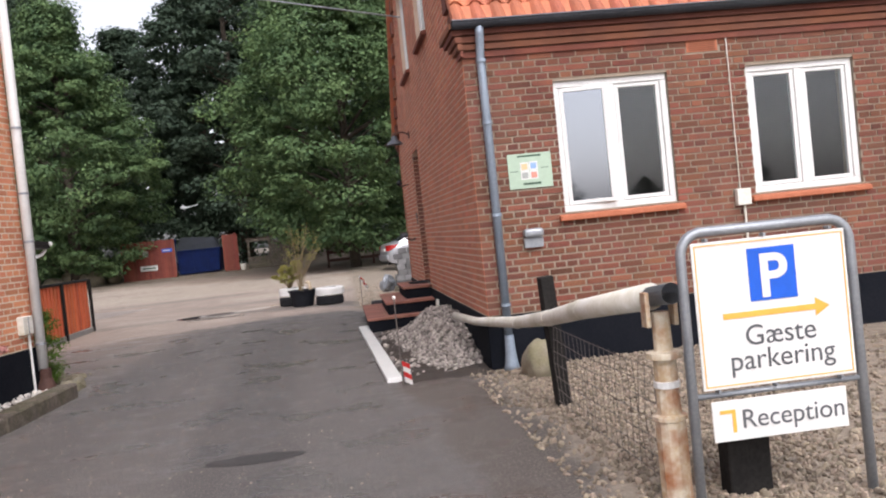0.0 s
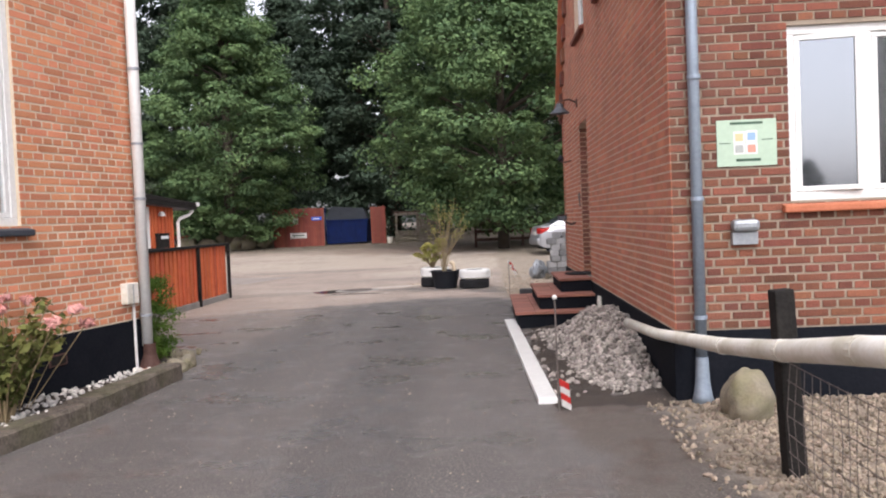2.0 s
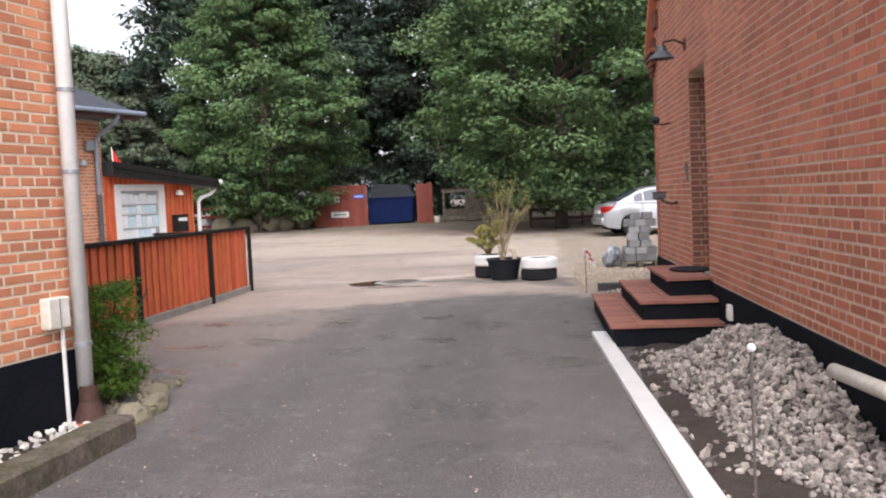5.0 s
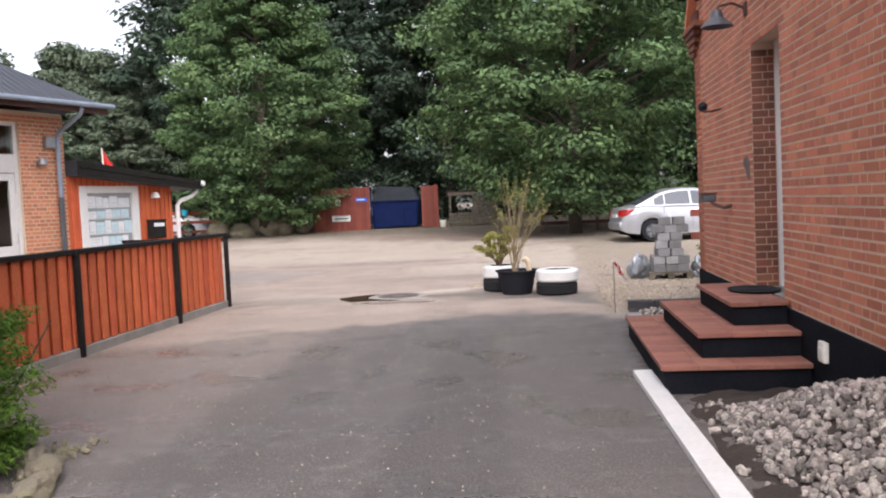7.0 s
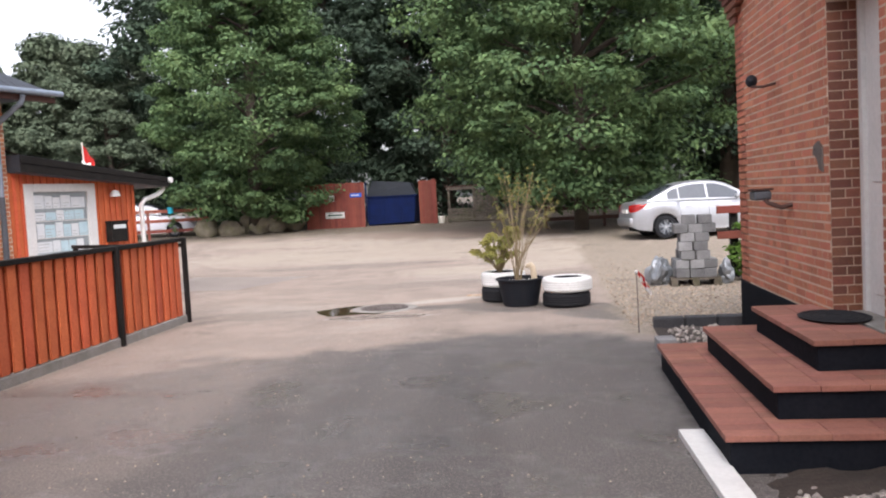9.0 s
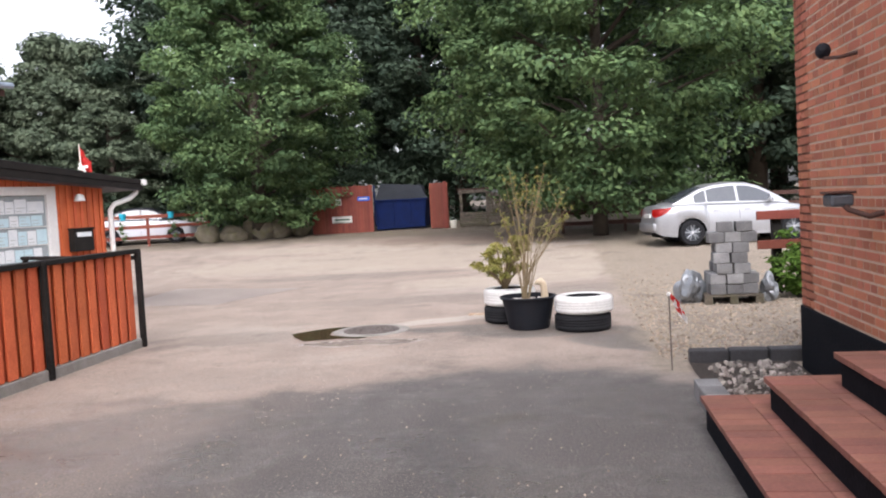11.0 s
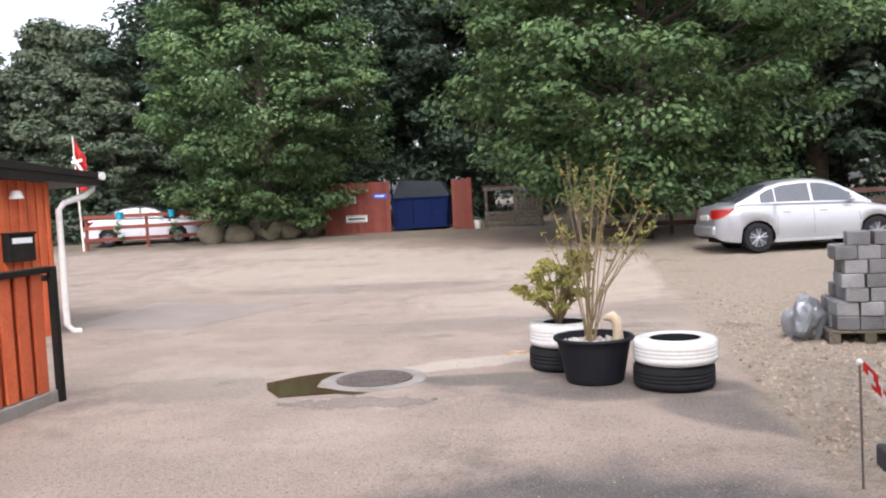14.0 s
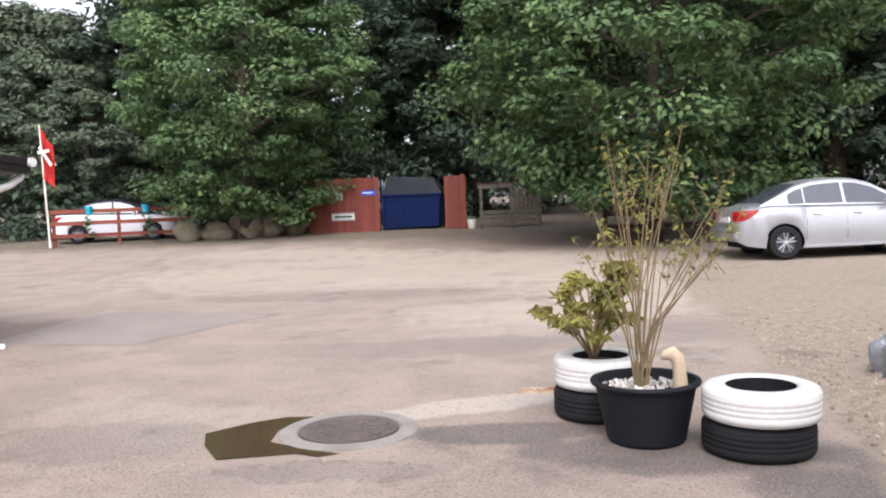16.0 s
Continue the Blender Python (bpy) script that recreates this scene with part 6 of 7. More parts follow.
def planters():
    tyre_planter(-0.345, 19.42, 0.325, 0.195, "white painted tyre stacked on a black tyre", 0.4)
    tyre_planter(-1.22, 20.2, 0.315, 0.21, "white and black tyre planter with a rhododendron", 0.9)
    t = thing("plant_tub", pose(-0.955, 19.62, 0), "large black plastic tub with white pebbles", "planter", "planters in the yard")
    part("tub", lathe([(0.0, 0.0), (0.22, 0.0), (0.235, 0.02), (0.30, 0.345), (0.293, 0.36), (0.28, 0.3), (0.0, 0.3)], 40), M_PLASTIC, t, smooth=False)
    part("rim", lathe([(0.3, 0.346), (0.325, 0.35), (0.33, 0.362), (0.325, 0.375), (0.297, 0.375), (0.292, 0.36)], 40, closed=True), M_PLASTIC, t)
    rnd = random.Random(3)
    sp = []
    for k in range(330):
        a, r = rnd.uniform(0, 6.28), 0.275 * math.sqrt(rnd.random())
        sp.append((-0.955 + r * math.cos(a), 19.62 + r * math.sin(a), 0.31 + rnd.uniform(0, 0.015), rnd.uniform(0.009, 0.02)))
    tagged(pebbles("white_pebbles", sp, M_PEBBLE), "white pebbles filling the black tub", "pebbles", kind="stuff")
    # tall thin shrub
    s = thing("potted_shrub", pose(-0.99, 19.64, 0.31), "tall sparse shrub with yellow-green leaf tips", "shrub")
    bm, cl = bmesh.new(), []
    for k in range(24):
        a = rnd.uniform(0, 6.28)
        r, h = rnd.uniform(0.05, 0.55), rnd.uniform(0.8, 1.62)
        if k > 17:
            r, a, h = rnd.uniform(0.4, 0.62), rnd.uniform(-0.7, 0.5), rnd.uniform(0.8, 1.35)
        b0 = (rnd.uniform(-0.05, 0.05), rnd.uniform(-0.04, 0.04), 0)
        p1 = (b0[0] + r * 0.22 * math.cos(a), b0[1] + r * 0.22 * math.sin(a), h * 0.4)
        p2 = (r * 0.65 * math.cos(a), r * 0.65 * math.sin(a), h * 0.75)
        p3 = (r * math.cos(a), r * math.sin(a), h)
        bm = tube([b0, p1, p2, p3], [0.0055, 0.005, 0.0035, 0.002], 5)
        for j in range(3):
            an = rnd.uniform(0, 6.28)
            q0 = [p1[i] + (p3[i] - p1[i]) * rnd.uniform(0.4, 0.9) for i in range(3)]
            q1 = (q0[0] + 0.12 * math.cos(an), q0[1] + 0.12 * math.sin(an), q0[2] + rnd.uniform(0.1, 0.22))
            tube([q0, q1], [0.003, 0.0015], 4, bm)
            cl += [(*q1, 0.045), (*[(q0[i] + q1[i]) / 2 for i in range(3)], 0.05)]
        cl += [(*p3, 0.05), (*[(p2[i] + p3[i]) / 2 for i in range(3)], 0.06)]
        part("stem", bm, M_STEM, s)
    foliage("leaves", cl, 4, 0.024, M_LEAFY, 77, slim=0.3).parent = s
    # rhododendron
    w = thing("rhododendron", pose(-1.25, 20.18, 0.38), "low rhododendron with yellowing leaf rosettes", "shrub")
    bm, cl = bmesh.new(), []
    for k in range(30):
        a, r, h = rnd.uniform(0, 6.28), rnd.uniform(0.1, 0.45), rnd.uniform(0.2, 0.55)
        if k < 6:
            a, r, h = rnd.uniform(-0.4, 0.6), rnd.uniform(0.1, 0.3), rnd.uniform(0.5, 0.68)
        p = (r * math.cos(a), r * math.sin(a), h)
        part("stem", tube([(0, 0, 0), (p[0] * 0.4, p[1] * 0.4, h * 0.6), p], [0.012, 0.009, 0.005], 5), M_STEM, w)
        cl.append((*p, 0.09))
    foliage("leaves", cl, 32, 0.056, M_LEAFY, 78, 0.7, slim=0.26).parent = w
    # ceramic goose neck standing in the tub
    g = thing("goose_figure", pose(-0.79, 19.52, 0.3), "beige ceramic goose neck ornament in the tub", "ornament")
    bm = tube([(0.03, 0, 0), (0.03, 0, 0.08), (0.025, 0, 0.16), (0.015, 0, 0.215), (-0.015, 0, 0.245), (-0.05, 0, 0.235), (-0.085, 0, 0.215)], [0.05, 0.042, 0.038, 0.042, 0.045, 0.03, 0.008], 14)
    part("neck", bm, M_OCHRE, g, smooth=True)


def pallet_stack():
    t = thing("pallet", pose(1.62, 21.35, 0, 0, 0, -4), "weathered wooden pallet under concrete blocks", "pallet")
    for k in range(5):
        part("deck_board", box(-0.36, -0.34 + k * 0.15, 0.1, 0.36, -0.24 + k * 0.15, 0.122, 0.003), M_OLDWOOD, t)
    for x in (-0.31, 0, 0.31):
        part("bearer", box(x - 0.05, -0.34, 0, x + 0.05, 0.36, 0.098, 0.004), M_OLDWOOD, t)
    rnd = random.Random(12)
    me = bpy.data.meshes.new("block")
    b = box(-0.1, -0.1, 0, 0.1, 0.1, 0.132, 0.012)
    b.to_mesh(me)
    b.free()
    me.materials.append(M_BLOCK)
    rows = ((0.124, (-0.25, 0.005, 0.26), 3), (0.257, (-0.24, 0.015, 0.27), 3), (0.39, (-0.13, 0.13), 3), (0.523, (-0.17, 0.1), 2), (0.656, (-0.13, 0.13), 2), (0.789, (-0.25, 0.0, 0.25), 2), (0.922, (-0.1, 0.16), 1))
    for z, xs, deep in rows:
        for x in xs:
            for j in range(deep):
                a = thing("concrete_block", pose(1.62 + x * 0.8 + rnd.uniform(-0.015, 0.015), 21.15 + j * 0.215 + rnd.uniform(-0.015, 0.015), z, 0, 0, -4 + rnd.uniform(-5, 5)), "grey concrete kerb block stacked on a pallet", "block", "blocks on the pallet")
                o = new("block", me)
                o.parent = a
    for x, y, s, mt in ((1.1, 21.35, 1.0, M_PAPER), (2.07, 21.25, 0.62, M_PAPER)):
        g = thing("plastic_wrap", pose(x, y, 0.16), "crumpled grey plastic wrapping beside the pallet", "plastic")
        bm = rock(0.17 * s, 0.2 * s, 0.26 * s, 4 + x, 4, 0.6)
        part("sheet", bm, M_GALV, g)
    # red rail and shrub past the house corner
    f = thing("rail_fence", pose(2.55, 21.95, 0), "dark red wooden rails on a black post", "fence")
    part("rail", box(-0.45, -0.03, 1.02, 3.2, 0.03, 1.14, 0.006), M_OXIDE, f)
    part("rail", box(-0.45, -0.03, 0.62, 3.2, 0.03, 0.74, 0.006), M_OXIDE, f)
    for x in (-0.18, 1.6, 3.1):
        part("post", box(x - 0.06, 0.035, -0.1, x + 0.06, 0.14, 1.12, 0.006), M_BLACKWOOD, f)
    s = thing("shrub", pose(2.6, 21.6, 0), "bright green low shrub beside the pallet", "shrub")
    cl = [(rnd.gauss(0.1, 0.24), rnd.gauss(0, 0.2), 0.1 + abs(rnd.gauss(0.2, 0.25)), 0.16) for k in range(60)]
    foliage("foliage", cl, 50, 0.045, M_LEAFB, 55).parent = s
    st = bmesh.new()
    for k in range(10):
        tube([(0, 0, 0), (rnd.gauss(0.1, 0.15), rnd.gauss(0, 0.15), 0.5)], [0.012, 0.004], 5, st)
    part("stem", st, M_BARK, s)


manhole()
planters()
pallet_stack()


# ---- cars ----
def car(m, label, paint, roof_mat, W=0.865):
    """A saloon: local x from tail to nose, y across, z up. 4.35 m long."""
    t = thing("car", m, label, "car")
    Lc, wr, wheels = 4.35, 0.315, (0.88, 3.42)

    def deck(x):
        pts = [(0, 0.66), (0.04, 0.9), (0.12, 1.0), (0.6, 1.045), (1.1, 1.03), (2.9, 0.98), (3.2, 0.95), (3.8, 0.84), (4.15, 0.72), (4.3, 0.58), (4.35, 0.45)]
        return float(np.interp(x, *zip(*pts)))

    def halfw(x):
        return W * float(np.interp(x, [0, 0.06, 0.25, 0.8, 2.2, 3.6, 4.0, 4.25, 4.35], [0.74, 0.86, 0.95, 0.99, 1.0, 0.98, 0.9, 0.74, 0.55]))

    def under(x):
        z = float(np.interp(x, [0, 0.15, 0.5, 3.9, 4.25, 4.35], [0.36, 0.27, 0.22, 0.2, 0.24, 0.32]))
        for c in wheels:
            d = abs(x - c)
            if d < 0.37:
                z = max(z, wr + math.sqrt(0.37 ** 2 - d ** 2))
        return z

    def skin(x, z):
        """Half-width of the body's side at height z."""
        v = (z - under(x)) / (deck(x) - under(x))
        return halfw(x) * float(np.interp(v, [0, 0.2, 0.45, 0.72, 0.9, 1.0], [0.97, 0.995, 1.0, 0.985, 0.95, 0.86]))
    xs = sorted({*[Lc * i / 70 for i in range(71)], *[c + s * 0.37 for c in wheels for s in (-1, 1)]})
    bm = bmesh.new()
    rings = []
    for x in xs:
        w, zt, zb = halfw(x), deck(x), under(x)
        side = [(w * 0.97, zb), (w * 0.995, zb + (zt - zb) * 0.2), (w, zb + (zt - zb) * 0.45), (w * 0.985, zb + (zt - zb) * 0.72), (w * 0.95, zb + (zt - zb) * 0.9), (w * 0.86, zt - 0.005), (w * 0.45, zt + 0.02), (0, zt + 0.028)]
        rings.append([bm.verts.new((x, -y, z)) for y, z in side] + [bm.verts.new((x, y, z)) for y, z in reversed(side[:-1])])
    for a, b in zip(rings, rings[1:]):
        for k in range(len(a) - 1):
            bm.faces.new((a[k], a[k + 1], b[k + 1], b[k]))
    bm.faces.new(rings[0])
    bm.faces.new(rings[-1])
    body = part("body", bm, paint, t, smooth=True)
    ub = box(0.3, -W * 0.8, 0.2, 4.1, W * 0.8, 0.5)
    part("underbody", ub, M_RUBBER, t)
    # cabin

    def roof(x):
        pts = [(0.42, 1.03), (0.8, 1.22), (1.15, 1.40), (1.5, 1.485), (1.95, 1.515), (2.35, 1.49), (2.65, 1.40), (3.0, 1.2), (3.35, 0.96)]
        return float(np.interp(x, *zip(*pts)))

    def cab(x, v, out=0.0):
        """A point on the cabin's side at height fraction v."""
        zb, zr = deck(x) - 0.01, roof(x)
        w0, w1 = halfw(x) * 0.9, halfw(x) * 0.66
        return (w0 + (w1 - w0) * v * min(1, (zr - zb) / 0.5) + out, zb + (zr - zb) * v)
    bm = bmesh.new()
    rings, cx = [], [0.42 + (3.35 - 0.42) * i / 48 for i in range(49)]
    for x in cx:
        side = [cab(x, v) for v in (0, 0.3, 0.6, 0.85, 0.95)]
        zr = roof(x)
        side += [(side[-1][0] * 0.9, zr), (side[-1][0] * 0.5, zr + 0.018), (0, zr + 0.024)]
        rings.append([bm.verts.new((x, -y, z)) for y, z in side] + [bm.verts.new((x, y, z)) for y, z in reversed(side[:-1])])
    for a, b in zip(rings, rings[1:]):
        for k in range(len(a) - 1):
            bm.faces.new((a[k], a[k + 1], b[k + 1], b[k]))
    part("cabin", bm, roof_mat, t, smooth=True)
    # side windows follow the cabin's skin
    for s in (-1, 1):
        for x0, x1 in ((0.98, 1.28), (1.31, 2.04), (2.1, 2.92)):
            bm = bmesh.new()
            n, cols = 12, []
            for i in range(n + 1):
                x = x0 + (x1 - x0) * i / n
                hi = min(0.86, max(0.1, (roof(x) - 0.085 - deck(x)) / (roof(x) - deck(x))))
                cols.append([bm.verts.new((x, s * (cab(x, v)[0] + 0.006), cab(x, v)[1])) for v in [0.08 + (hi - 0.08) * k / 4 for k in range(5)]])
            for a, b in zip(cols, cols[1:]):
                for k in range(4):
                    bm.faces.new((a[k], b[k], b[k + 1], a[k + 1]))
            part("side_window", bm, M_CARGLASS, t, "dark tinted side window", True)
        for x in (1.29, 2.07, 3.05):
            part("door_seam", tube([(x, s * (halfw(x) * 1.0 + 0.001), under(2.2) + 0.15), (x + 0.01, s * (halfw(x) * 0.99 + 0.001), 0.72), (x, s * halfw(x) * 0.955, deck(x) - 0.07)], 0.004, 4), M_RUBBER, body)
        for x in (1.42, 2.2):
            part("door_handle", box(x, s * W * 0.985 - 0.015, 0.82, x + 0.16, s * W * 0.985 + 0.02, 0.85, 0.008), paint, t)
        part("mirror", rock(0.07, 0.09, 0.06, 3, 3, 0.1, at=(2.83, s * (W + 0.06), 1.03)), paint, t, smooth=True)
        bm, cols = bmesh.new(), []
        for i in range(8):
            x = 0.015 + 0.4 * i / 7
            zl, zh = 0.74 + 0.2 * (i / 7) ** 1.6, 0.945 + 0.02 * i / 7
            cols.append([bm.verts.new((x - 0.01, s * (skin(x, z) + 0.008), z)) for z in [zl + (zh - zl) * k / 4 for k in range(5)]])
        cols.insert(0, [bm.verts.new((-0.015, s * W * 0.56, 0.78 + 0.15 * k / 4)) for k in range(5)])
        for p, q in zip(cols, cols[1:]):
            for k in range(4):
                bm.faces.new((p[k], q[k], q[k + 1], p[k + 1]))
        bmesh.ops.solidify(bm, geom=bm.faces[:], thickness=0.012)
        part("tail_light", bm, M_TAIL, t, "red tail light", True)
        part("headlight", rock(0.2, 0.1, 0.09, 7, 3, 0.12, at=(4.05, s * W * 0.78, 0.68)), M_CHROME, t, smooth=True)
        part("sill_trim", box(1.22, s * W * 0.97 - 0.01, 0.2, 3.05, s * W * 0.97 + 0.012, 0.25, 0.006), paint, t)
    # front and rear screens
    for nm, a, b in (("rear_window", 0.5, 1.22), ("windscreen", 2.55, 3.28)):
        bm, n, rows = bmesh.new(), 8, []
        for i in range(n + 1):
            x = a + (b - a) * i / n
            w = cab(x, 0.95)[0] * 0.86
            rows.append([bm.verts.new((x, w * k / 4, roof(x) + 0.028 - 0.02 * (k / 4) ** 2)) for k in range(-4, 5)])
        for p, q in zip(rows, rows[1:]):
            for k in range(8):
                bm.faces.new((p[k], p[k + 1], q[k + 1], q[k]))
        part(nm, bm, M_CARGLASS, t, smooth=True)
    part("number_plate", box(-0.012, -0.26, 0.72, 0.02, 0.26, 0.83, 0.003), M_WHITE, t)
    part("rear_bumper", box(-0.05, -W * 0.78, 0.38, 0.1, W * 0.78, 0.6, 0.05), paint, t, smooth=True)
    part("antenna", tube([(1.5, 0, 1.5), (1.35, 0, 1.68)], 0.004, 5), M_RUBBER, t)
    for c in wheels:
        for s in (-1, 1):
            y = s * (W - 0.1)
            wh = new("wheel")
            wh.parent = t
            wh.matrix_basis = pose(c, y, wr, 90 * s)
            part("tyre", lathe([(0.2, -0.095), (0.29, -0.095), (0.312, -0.07), (0.315, 0), (0.312, 0.07), (0.29, 0.095), (0.2, 0.095), (0.2, -0.095)], 32), M_RUBBER, wh, smooth=False)
            rim = lathe([(0.2, -0.09), (0.208, -0.092), (0.2, -0.06), (0.19, -0.02), (0.0, -0.02)], 28)
            part("rim", rim, M_DARKZINC, wh)
            for k in range(10):
                a = k * math.pi / 5 + (0.1 if k % 2 else -0.1)
                part("spoke", tube([(0.03 * math.cos(a), 0.03 * math.sin(a), -0.075), (0.2 * math.cos(a), 0.2 * math.sin(a), -0.085)], [0.016, 0.012], 6), M_GALV, wh)
            part("hub", lathe([(0.0, -0.09), (0.04, -0.085), (0.045, -0.04)], 14), M_CHROME, wh)
    return t


car(pose(1.62, 32.15, rise(32), -0.6, -0.4, 10), "silver saloon car parked on the gravel", M_SILVER, M_SILVER)
car(pose(-19.9, 42.6, rise(42.6), 0, 0, 20), "white convertible car with a dark roof behind the rails", M_CARWHITE, M_PLASTIC)


# ---- the far side ----
def far_side():
    zg = rise(43.5)
    s = thing("board_screen", pose(-10.7, 43.5, zg), "dark red vertical board screen hiding a skip", "screen")
    rnd = random.Random(7)
    for k in range(19):
        part("board", box(k * 0.135, rnd.uniform(0, 0.008), 0.0, k * 0.135 + 0.131, 0.03, 1.9 + rnd.uniform(-0.02, 0.02), 0.002), M_OXIDE, s)
    for z in (0.35, 1.5):
        part("rail", box(0, 0.032, z, 2.56, 0.08, z + 0.1), M_OXIDE, s)
    for x, z, w, h, m, lab in ((1.03, 1.14, 0.24, 0.26, M_WHITE, "small white square notice on red boards"), (1.95, 1.28, 0.5, 0.17, M_SIGNBLUE, "small blue sign on red boards"), (0.85, 0.42, 0.82, 0.27, M_WHITE, "white sign with a dark green arrow")):
        g = thing("notice_sign", pose(-10.7 + x, 43.48, zg + z), lab, "sign")
        part("plate", box(0, -0.015, 0, w, 0, h, 0.003), m, g)
        if m is M_SIGNBLUE:
            part("print_bar", box(0.06, -0.019, 0.06, 0.4, -0.0155, 0.11), M_WHITE, g)
        elif w < 0.3:
            for zz in (0.05, 0.13):
                part("print_bar", box(0.05, -0.019, zz, 0.19, -0.0155, zz + 0.035), M_SIGNGREY, g)
        else:
            part("print_bar", box(0.2, -0.019, 0.1, 0.74, -0.0155, 0.17), M_GREENINK, g)
            for z0, z1 in ((0.02, 0.04), (0.23, 0.25)):
                part("border_line", box(0.03, -0.019, z0, 0.79, -0.0155, z1), M_GREENINK, g)
            a = bmesh.new()
            a.faces.new([a.verts.new(p) for p in ((0.06, -0.019, 0.135), (0.2, -0.019, 0.07), (0.2, -0.019, 0.2))])
            part("arrow", a, M_GREENINK, g)
    b = thing("skip_container", pose(-8.1, 43.9, zg), "dark blue steel skip with a sloping black lid", "skip")
    bm = bmesh.new()
    f = [(0.0, 0.05), (2.0, 0.12), (2.1, 1.25), (0.0, 1.25)]
    lo = [bm.verts.new((x, 0, z)) for x, z in f]
    hi = [bm.verts.new((x, 1.8, z)) for x, z in f]
    bm.faces.new(lo)
    bm.faces.new(hi[::-1])
    for i in range(4):
        bm.faces.new((lo[i], hi[i], hi[(i + 1) % 4], lo[(i + 1) % 4]))
    part("tank", bm, M_BLUE, b)
    bm = bmesh.new()
    q = [(0.0, -0.04, 1.26), (2.14, -0.04, 1.26), (1.75, 0.7, 1.82), (0.1, 0.7, 1.95), (0.1, 1.8, 1.9), (1.75, 1.8, 1.78)]
    v = [bm.verts.new(p) for p in q]
    bm.faces.new(v[:4])
    bm.faces.new((v[3], v[2], v[5], v[4]))
    bm.faces.new((v[1], v[5], v[2]))
    bm.faces.new((v[0], v[3], v[4]))
    bmesh.ops.solidify(bm, geom=bm.faces[:], thickness=0.03)
    part("lid", bm, M_SLATE, b, "dark sloping lid")
    part("rim", box(-0.02, -0.05, 1.2, 2.15, 0.0, 1.27, 0.01), M_BLUE, b)
    for x in (0.05, 0.7, 1.4, 1.95):
        part("rib", box(x, -0.035, 0.1, x + 0.06, 0.0, 1.2, 0.006), M_BLUE, b)
    part("hook_bar", tube([(-0.04, -0.02, 0.2), (-0.04, -0.02, 1.9)], 0.035, 8), M_BLUE, b)
    d = thing("board_screen", pose(-5.8, 43.5, zg), "narrow dark red board gate beside the skip", "screen")
    for k in range(6):
        part("board", box(k * 0.125, 0, 0.02, k * 0.125 + 0.12, 0.03, 1.83, 0.002), M_OXIDE, d)
    part("post", box(0.58, -0.05, 0, 0.7, 0.0, 1.88, 0.006), M_OXIDE, d)
    h = thing("timber_shelter", pose(-4.6, 43.6, zg), "weathered open timber shelter with plank front", "shelter")
    for x in (0, 1.05, 2.0):
        part("post", box(x, 0, -0.1, x + 0.1, 0.1, 1.45, 0.006), M_OLDWOOD, h)
    for k in range(4):
        part("plank", box(-0.02, -0.03, 0.05 + k * 0.14, 2.12, 0.0, 0.17 + k * 0.14, 0.004), M_OLDWOOD, h)
    part("lintel", box(-0.05, -0.02, 1.35, 1.2, 0.12, 1.48, 0.006), M_OLDWOOD, h)
    for k in range(7):
        part("plank", box(1.08 + k * 0.15, -0.005, 0.6, 1.21 + k * 0.15, 0.03, 1.36 - 0.02 * k, 0.004), M_OLDWOOD, h)
    part("roof_sheet", box(-0.1, 0.0, 1.49, 2.2, 1.2, 1.54, 0.004), M_DARKWOOD, h)
    k = thing("bucket", pose(-4.87, 43.4, zg), "small pale plastic bucket by the shelter", "bucket")
    part("pail", lathe([(0.0, 0.0), (0.11, 0.0), (0.15, 0.3), (0.158, 0.3), (0.155, 0.31), (0.14, 0.3), (0.11, 0.03), (0.0, 0.03)], 18), M_DIRTYWHITE, k)
    part("bail", tube([(-0.15, 0, 0.29), (-0.1, 0, 0.4), (0.1, 0, 0.4), (0.15, 0, 0.29)], 0.006, 6), M_GALV, k)
    # boulders under the tree
    for i, (x, y, rx, rz) in enumerate(((-14.6, 42.0, 0.55, 0.42), (-13.6, 42.3, 0.6, 0.36), (-12.5, 42.6, 0.45, 0.4), (-11.9, 42.9, 0.42, 0.42), (-11.15, 43.4, 0.36, 0.42), (-13.0, 42.9, 0.5, 0.5))):
        o = thing("boulder", pose(x, y, rise(y) + rz * 0.7), "grey-brown field boulder at the wood edge", "boulder", "boulders under the tree")
        part("stone", rock(rx, 0.4, rz, i + 11, 3, 0.35), M_BOULDER, o, smooth=True)
    # rail fence, pots and flagpole
    z0 = rise(41)
    f = thing("rail_fence", pose(-18.7, 40.4, z0, 0, 0, 26), "dark red three-rail wooden fence", "fence")
    for z in (0.3, 0.72, 1.12):
        part("rail", box(0, -0.03, z, 4.6, 0.03, z + 0.13, 0.006), M_OXIDE, f)
    for x in (0.05, 2.1, 4.4):
        part("post", box(x, 0.03, -0.15, x + 0.11, 0.13, 1.22, 0.006), M_OXIDE, f)
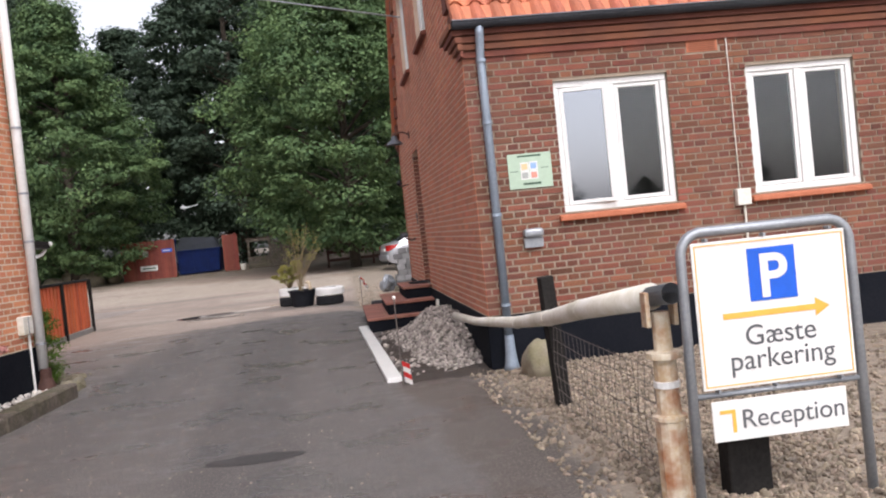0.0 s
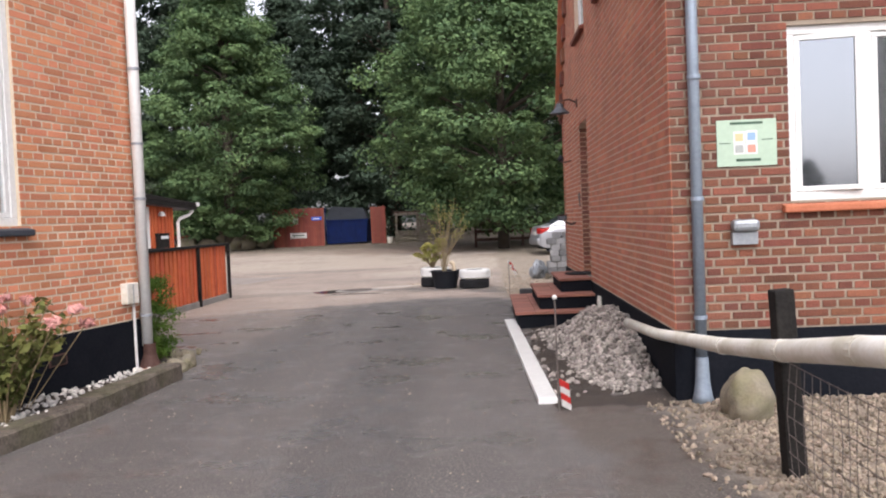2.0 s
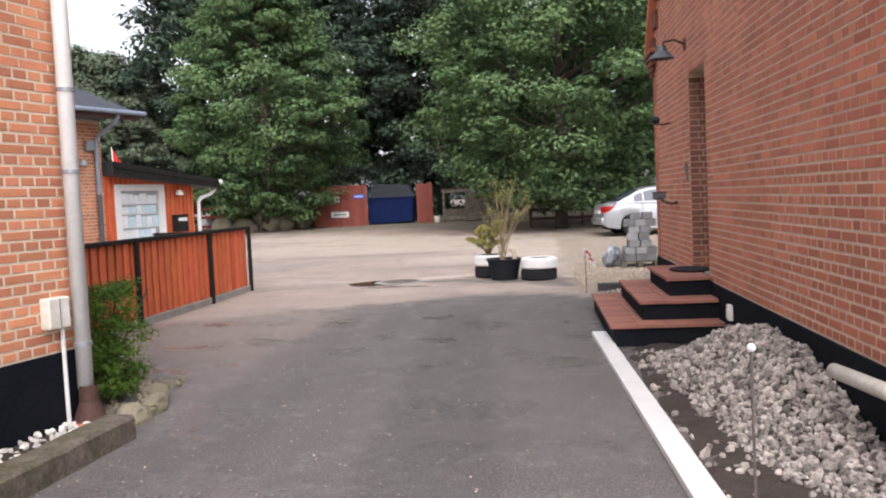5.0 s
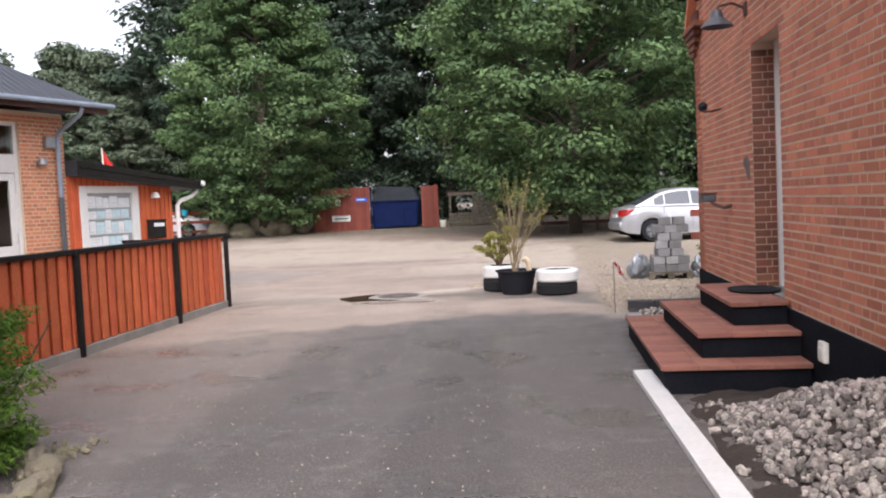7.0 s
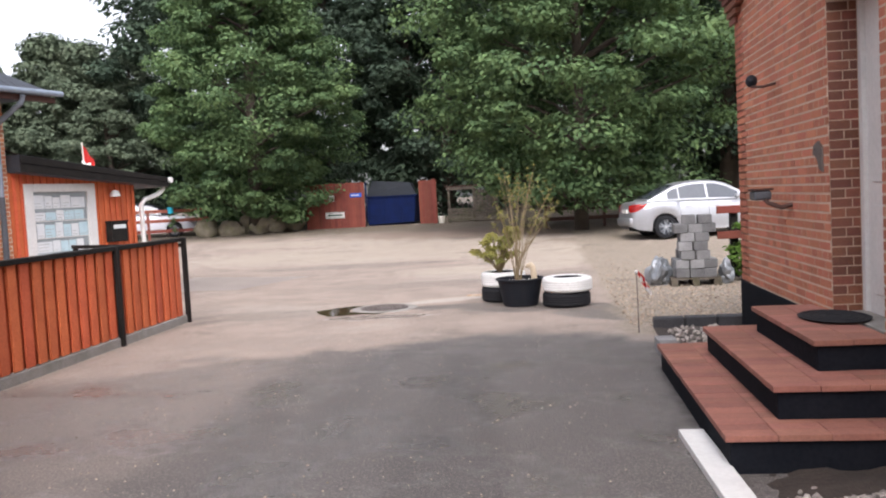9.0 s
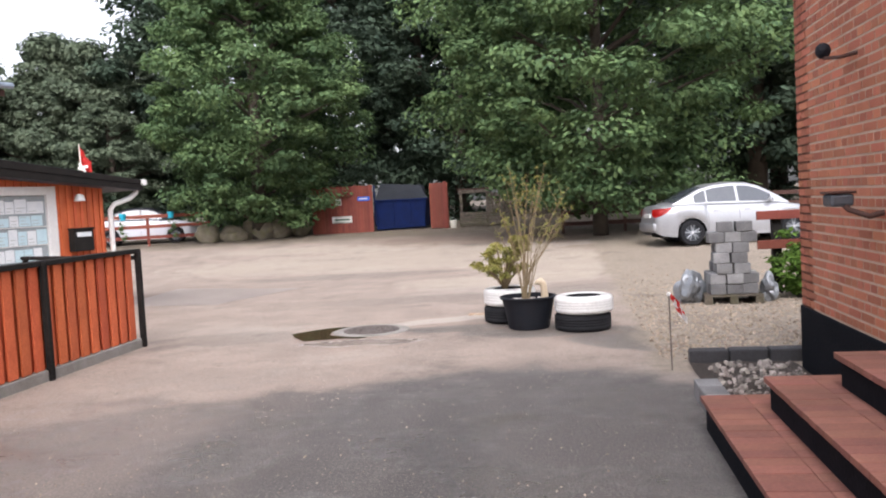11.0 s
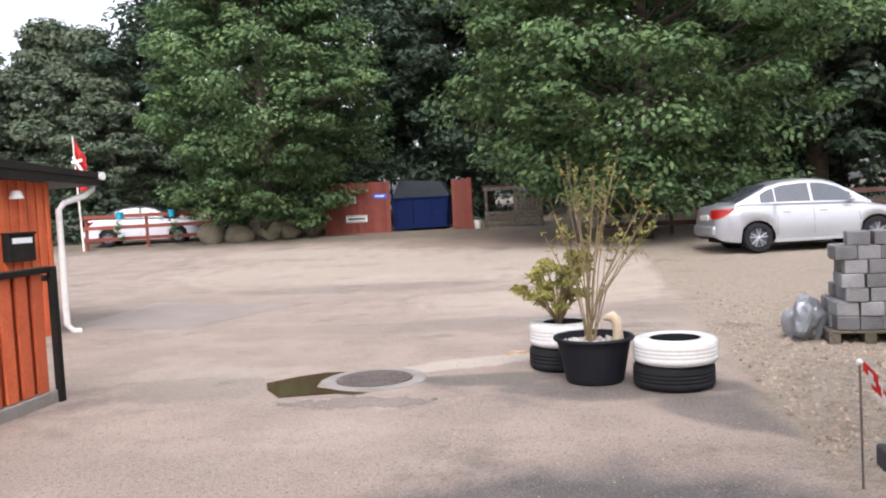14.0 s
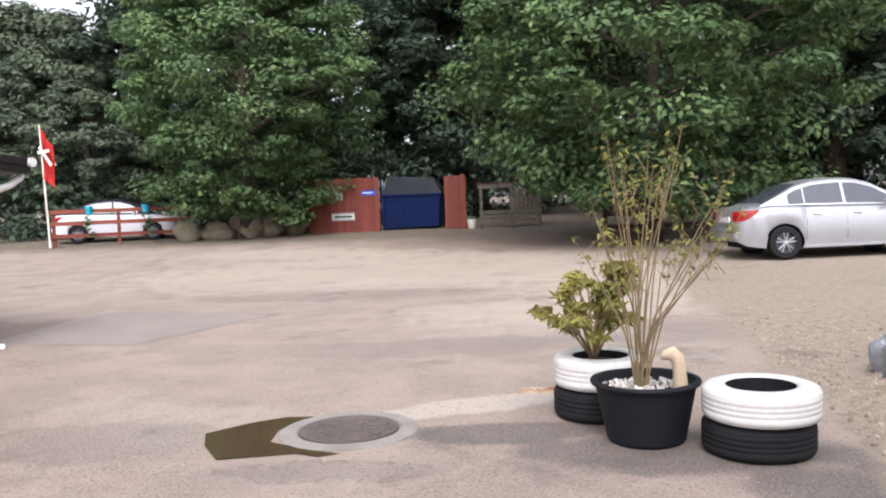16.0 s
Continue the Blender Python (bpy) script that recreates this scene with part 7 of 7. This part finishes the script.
    for x, zz in ((1.25, 0), (3.05, 0)):
        c = thing("hanging_pot", pose(-18.7, 40.4, z0, 0, 0, 26) @ pose(x, -0.1, 1.08), "turquoise plastic flower pot with trailing plant", "flower pot", "pots on the fence")
        part("pot", lathe([(0.0, 0.0), (0.1, 0.0), (0.13, 0.24), (0.14, 0.24), (0.13, 0.26), (0.0, 0.22)], 16), M_CYAN, c)
        cr = foliage("trailing_leaves", [(random.uniform(-0.15, 0.15), -0.1, -0.1 - 0.1 * k, 0.16) for k in range(7)], 16, 0.06, M_LEAF, 91)
        cr.parent = c
    p = thing("flagpole", pose(-18.7, 40.35, z0), "white pole with a hanging red and white pennant", "flag")
    part("pole", tube([(0, 0, 0), (-0.12, 0, 4.1)], [0.04, 0.025], 8), M_DIRTYWHITE, p)
    bm, cols = bmesh.new(), []
    for i in range(7):
        u = i / 6
        cols.append([bm.verts.new((-0.1 + 0.42 * u + 0.0, 0.06 * math.sin(u * 7 + k), 4.0 - 0.55 * k - 0.62 * u * (1 - 0.12 * k))) for k in range(4)])
    for a, b2 in zip(cols, cols[1:]):
        for k in range(3):
            bm.faces.new((a[k], a[k + 1], b2[k + 1], b2[k]))
    bmesh.ops.solidify(bm, geom=bm.faces[:], thickness=0.004)
    fl = part("pennant", bm, M_RED, p, smooth=True)
    for x, z, an, ln in ((0.12, 3.05, 58, 0.75), (0.06, 3.2, -8, 0.42)):
        for y in (-0.13, 0.11):
            o = part("white_stripe", box(-ln / 2, -0.004 + 0.006 * (an < 0), -0.05, ln / 2, 0.004 + 0.006 * (an < 0), 0.05, 0.002), M_CLOTHWHITE, fl)
            o.matrix_basis = pose(x, y, z, 0, an, 0)
    # rails behind the silver car
    f = thing("rail_fence", pose(-0.6, 37.6, rise(37.6), 0, 0, -3), "dark brown three-rail fence before the wood", "fence")
    for z in (0.25, 0.6, 0.92):
        part("rail", box(0, -0.03, z, 14, 0.03, z + 0.13, 0.006), M_DARKWOOD, f)
    for i in range(8):
        part("post", box(i * 1.98, 0.03, -0.15, i * 1.98 + 0.1, 0.13, 1.1, 0.006), M_DARKWOOD, f)
    # overhead line from the house corner
    l = thing("overhead_cable", pose(0, 0, 0), "thin pale overhead cable reaching the house", "cable")
    part("wire", tube([(HX, 13.9, 4.95), (-3.5, 13.2, 5.75), (-9, 12.2, 7.0)], 0.012, 6), M_GALV, l)


far_side()
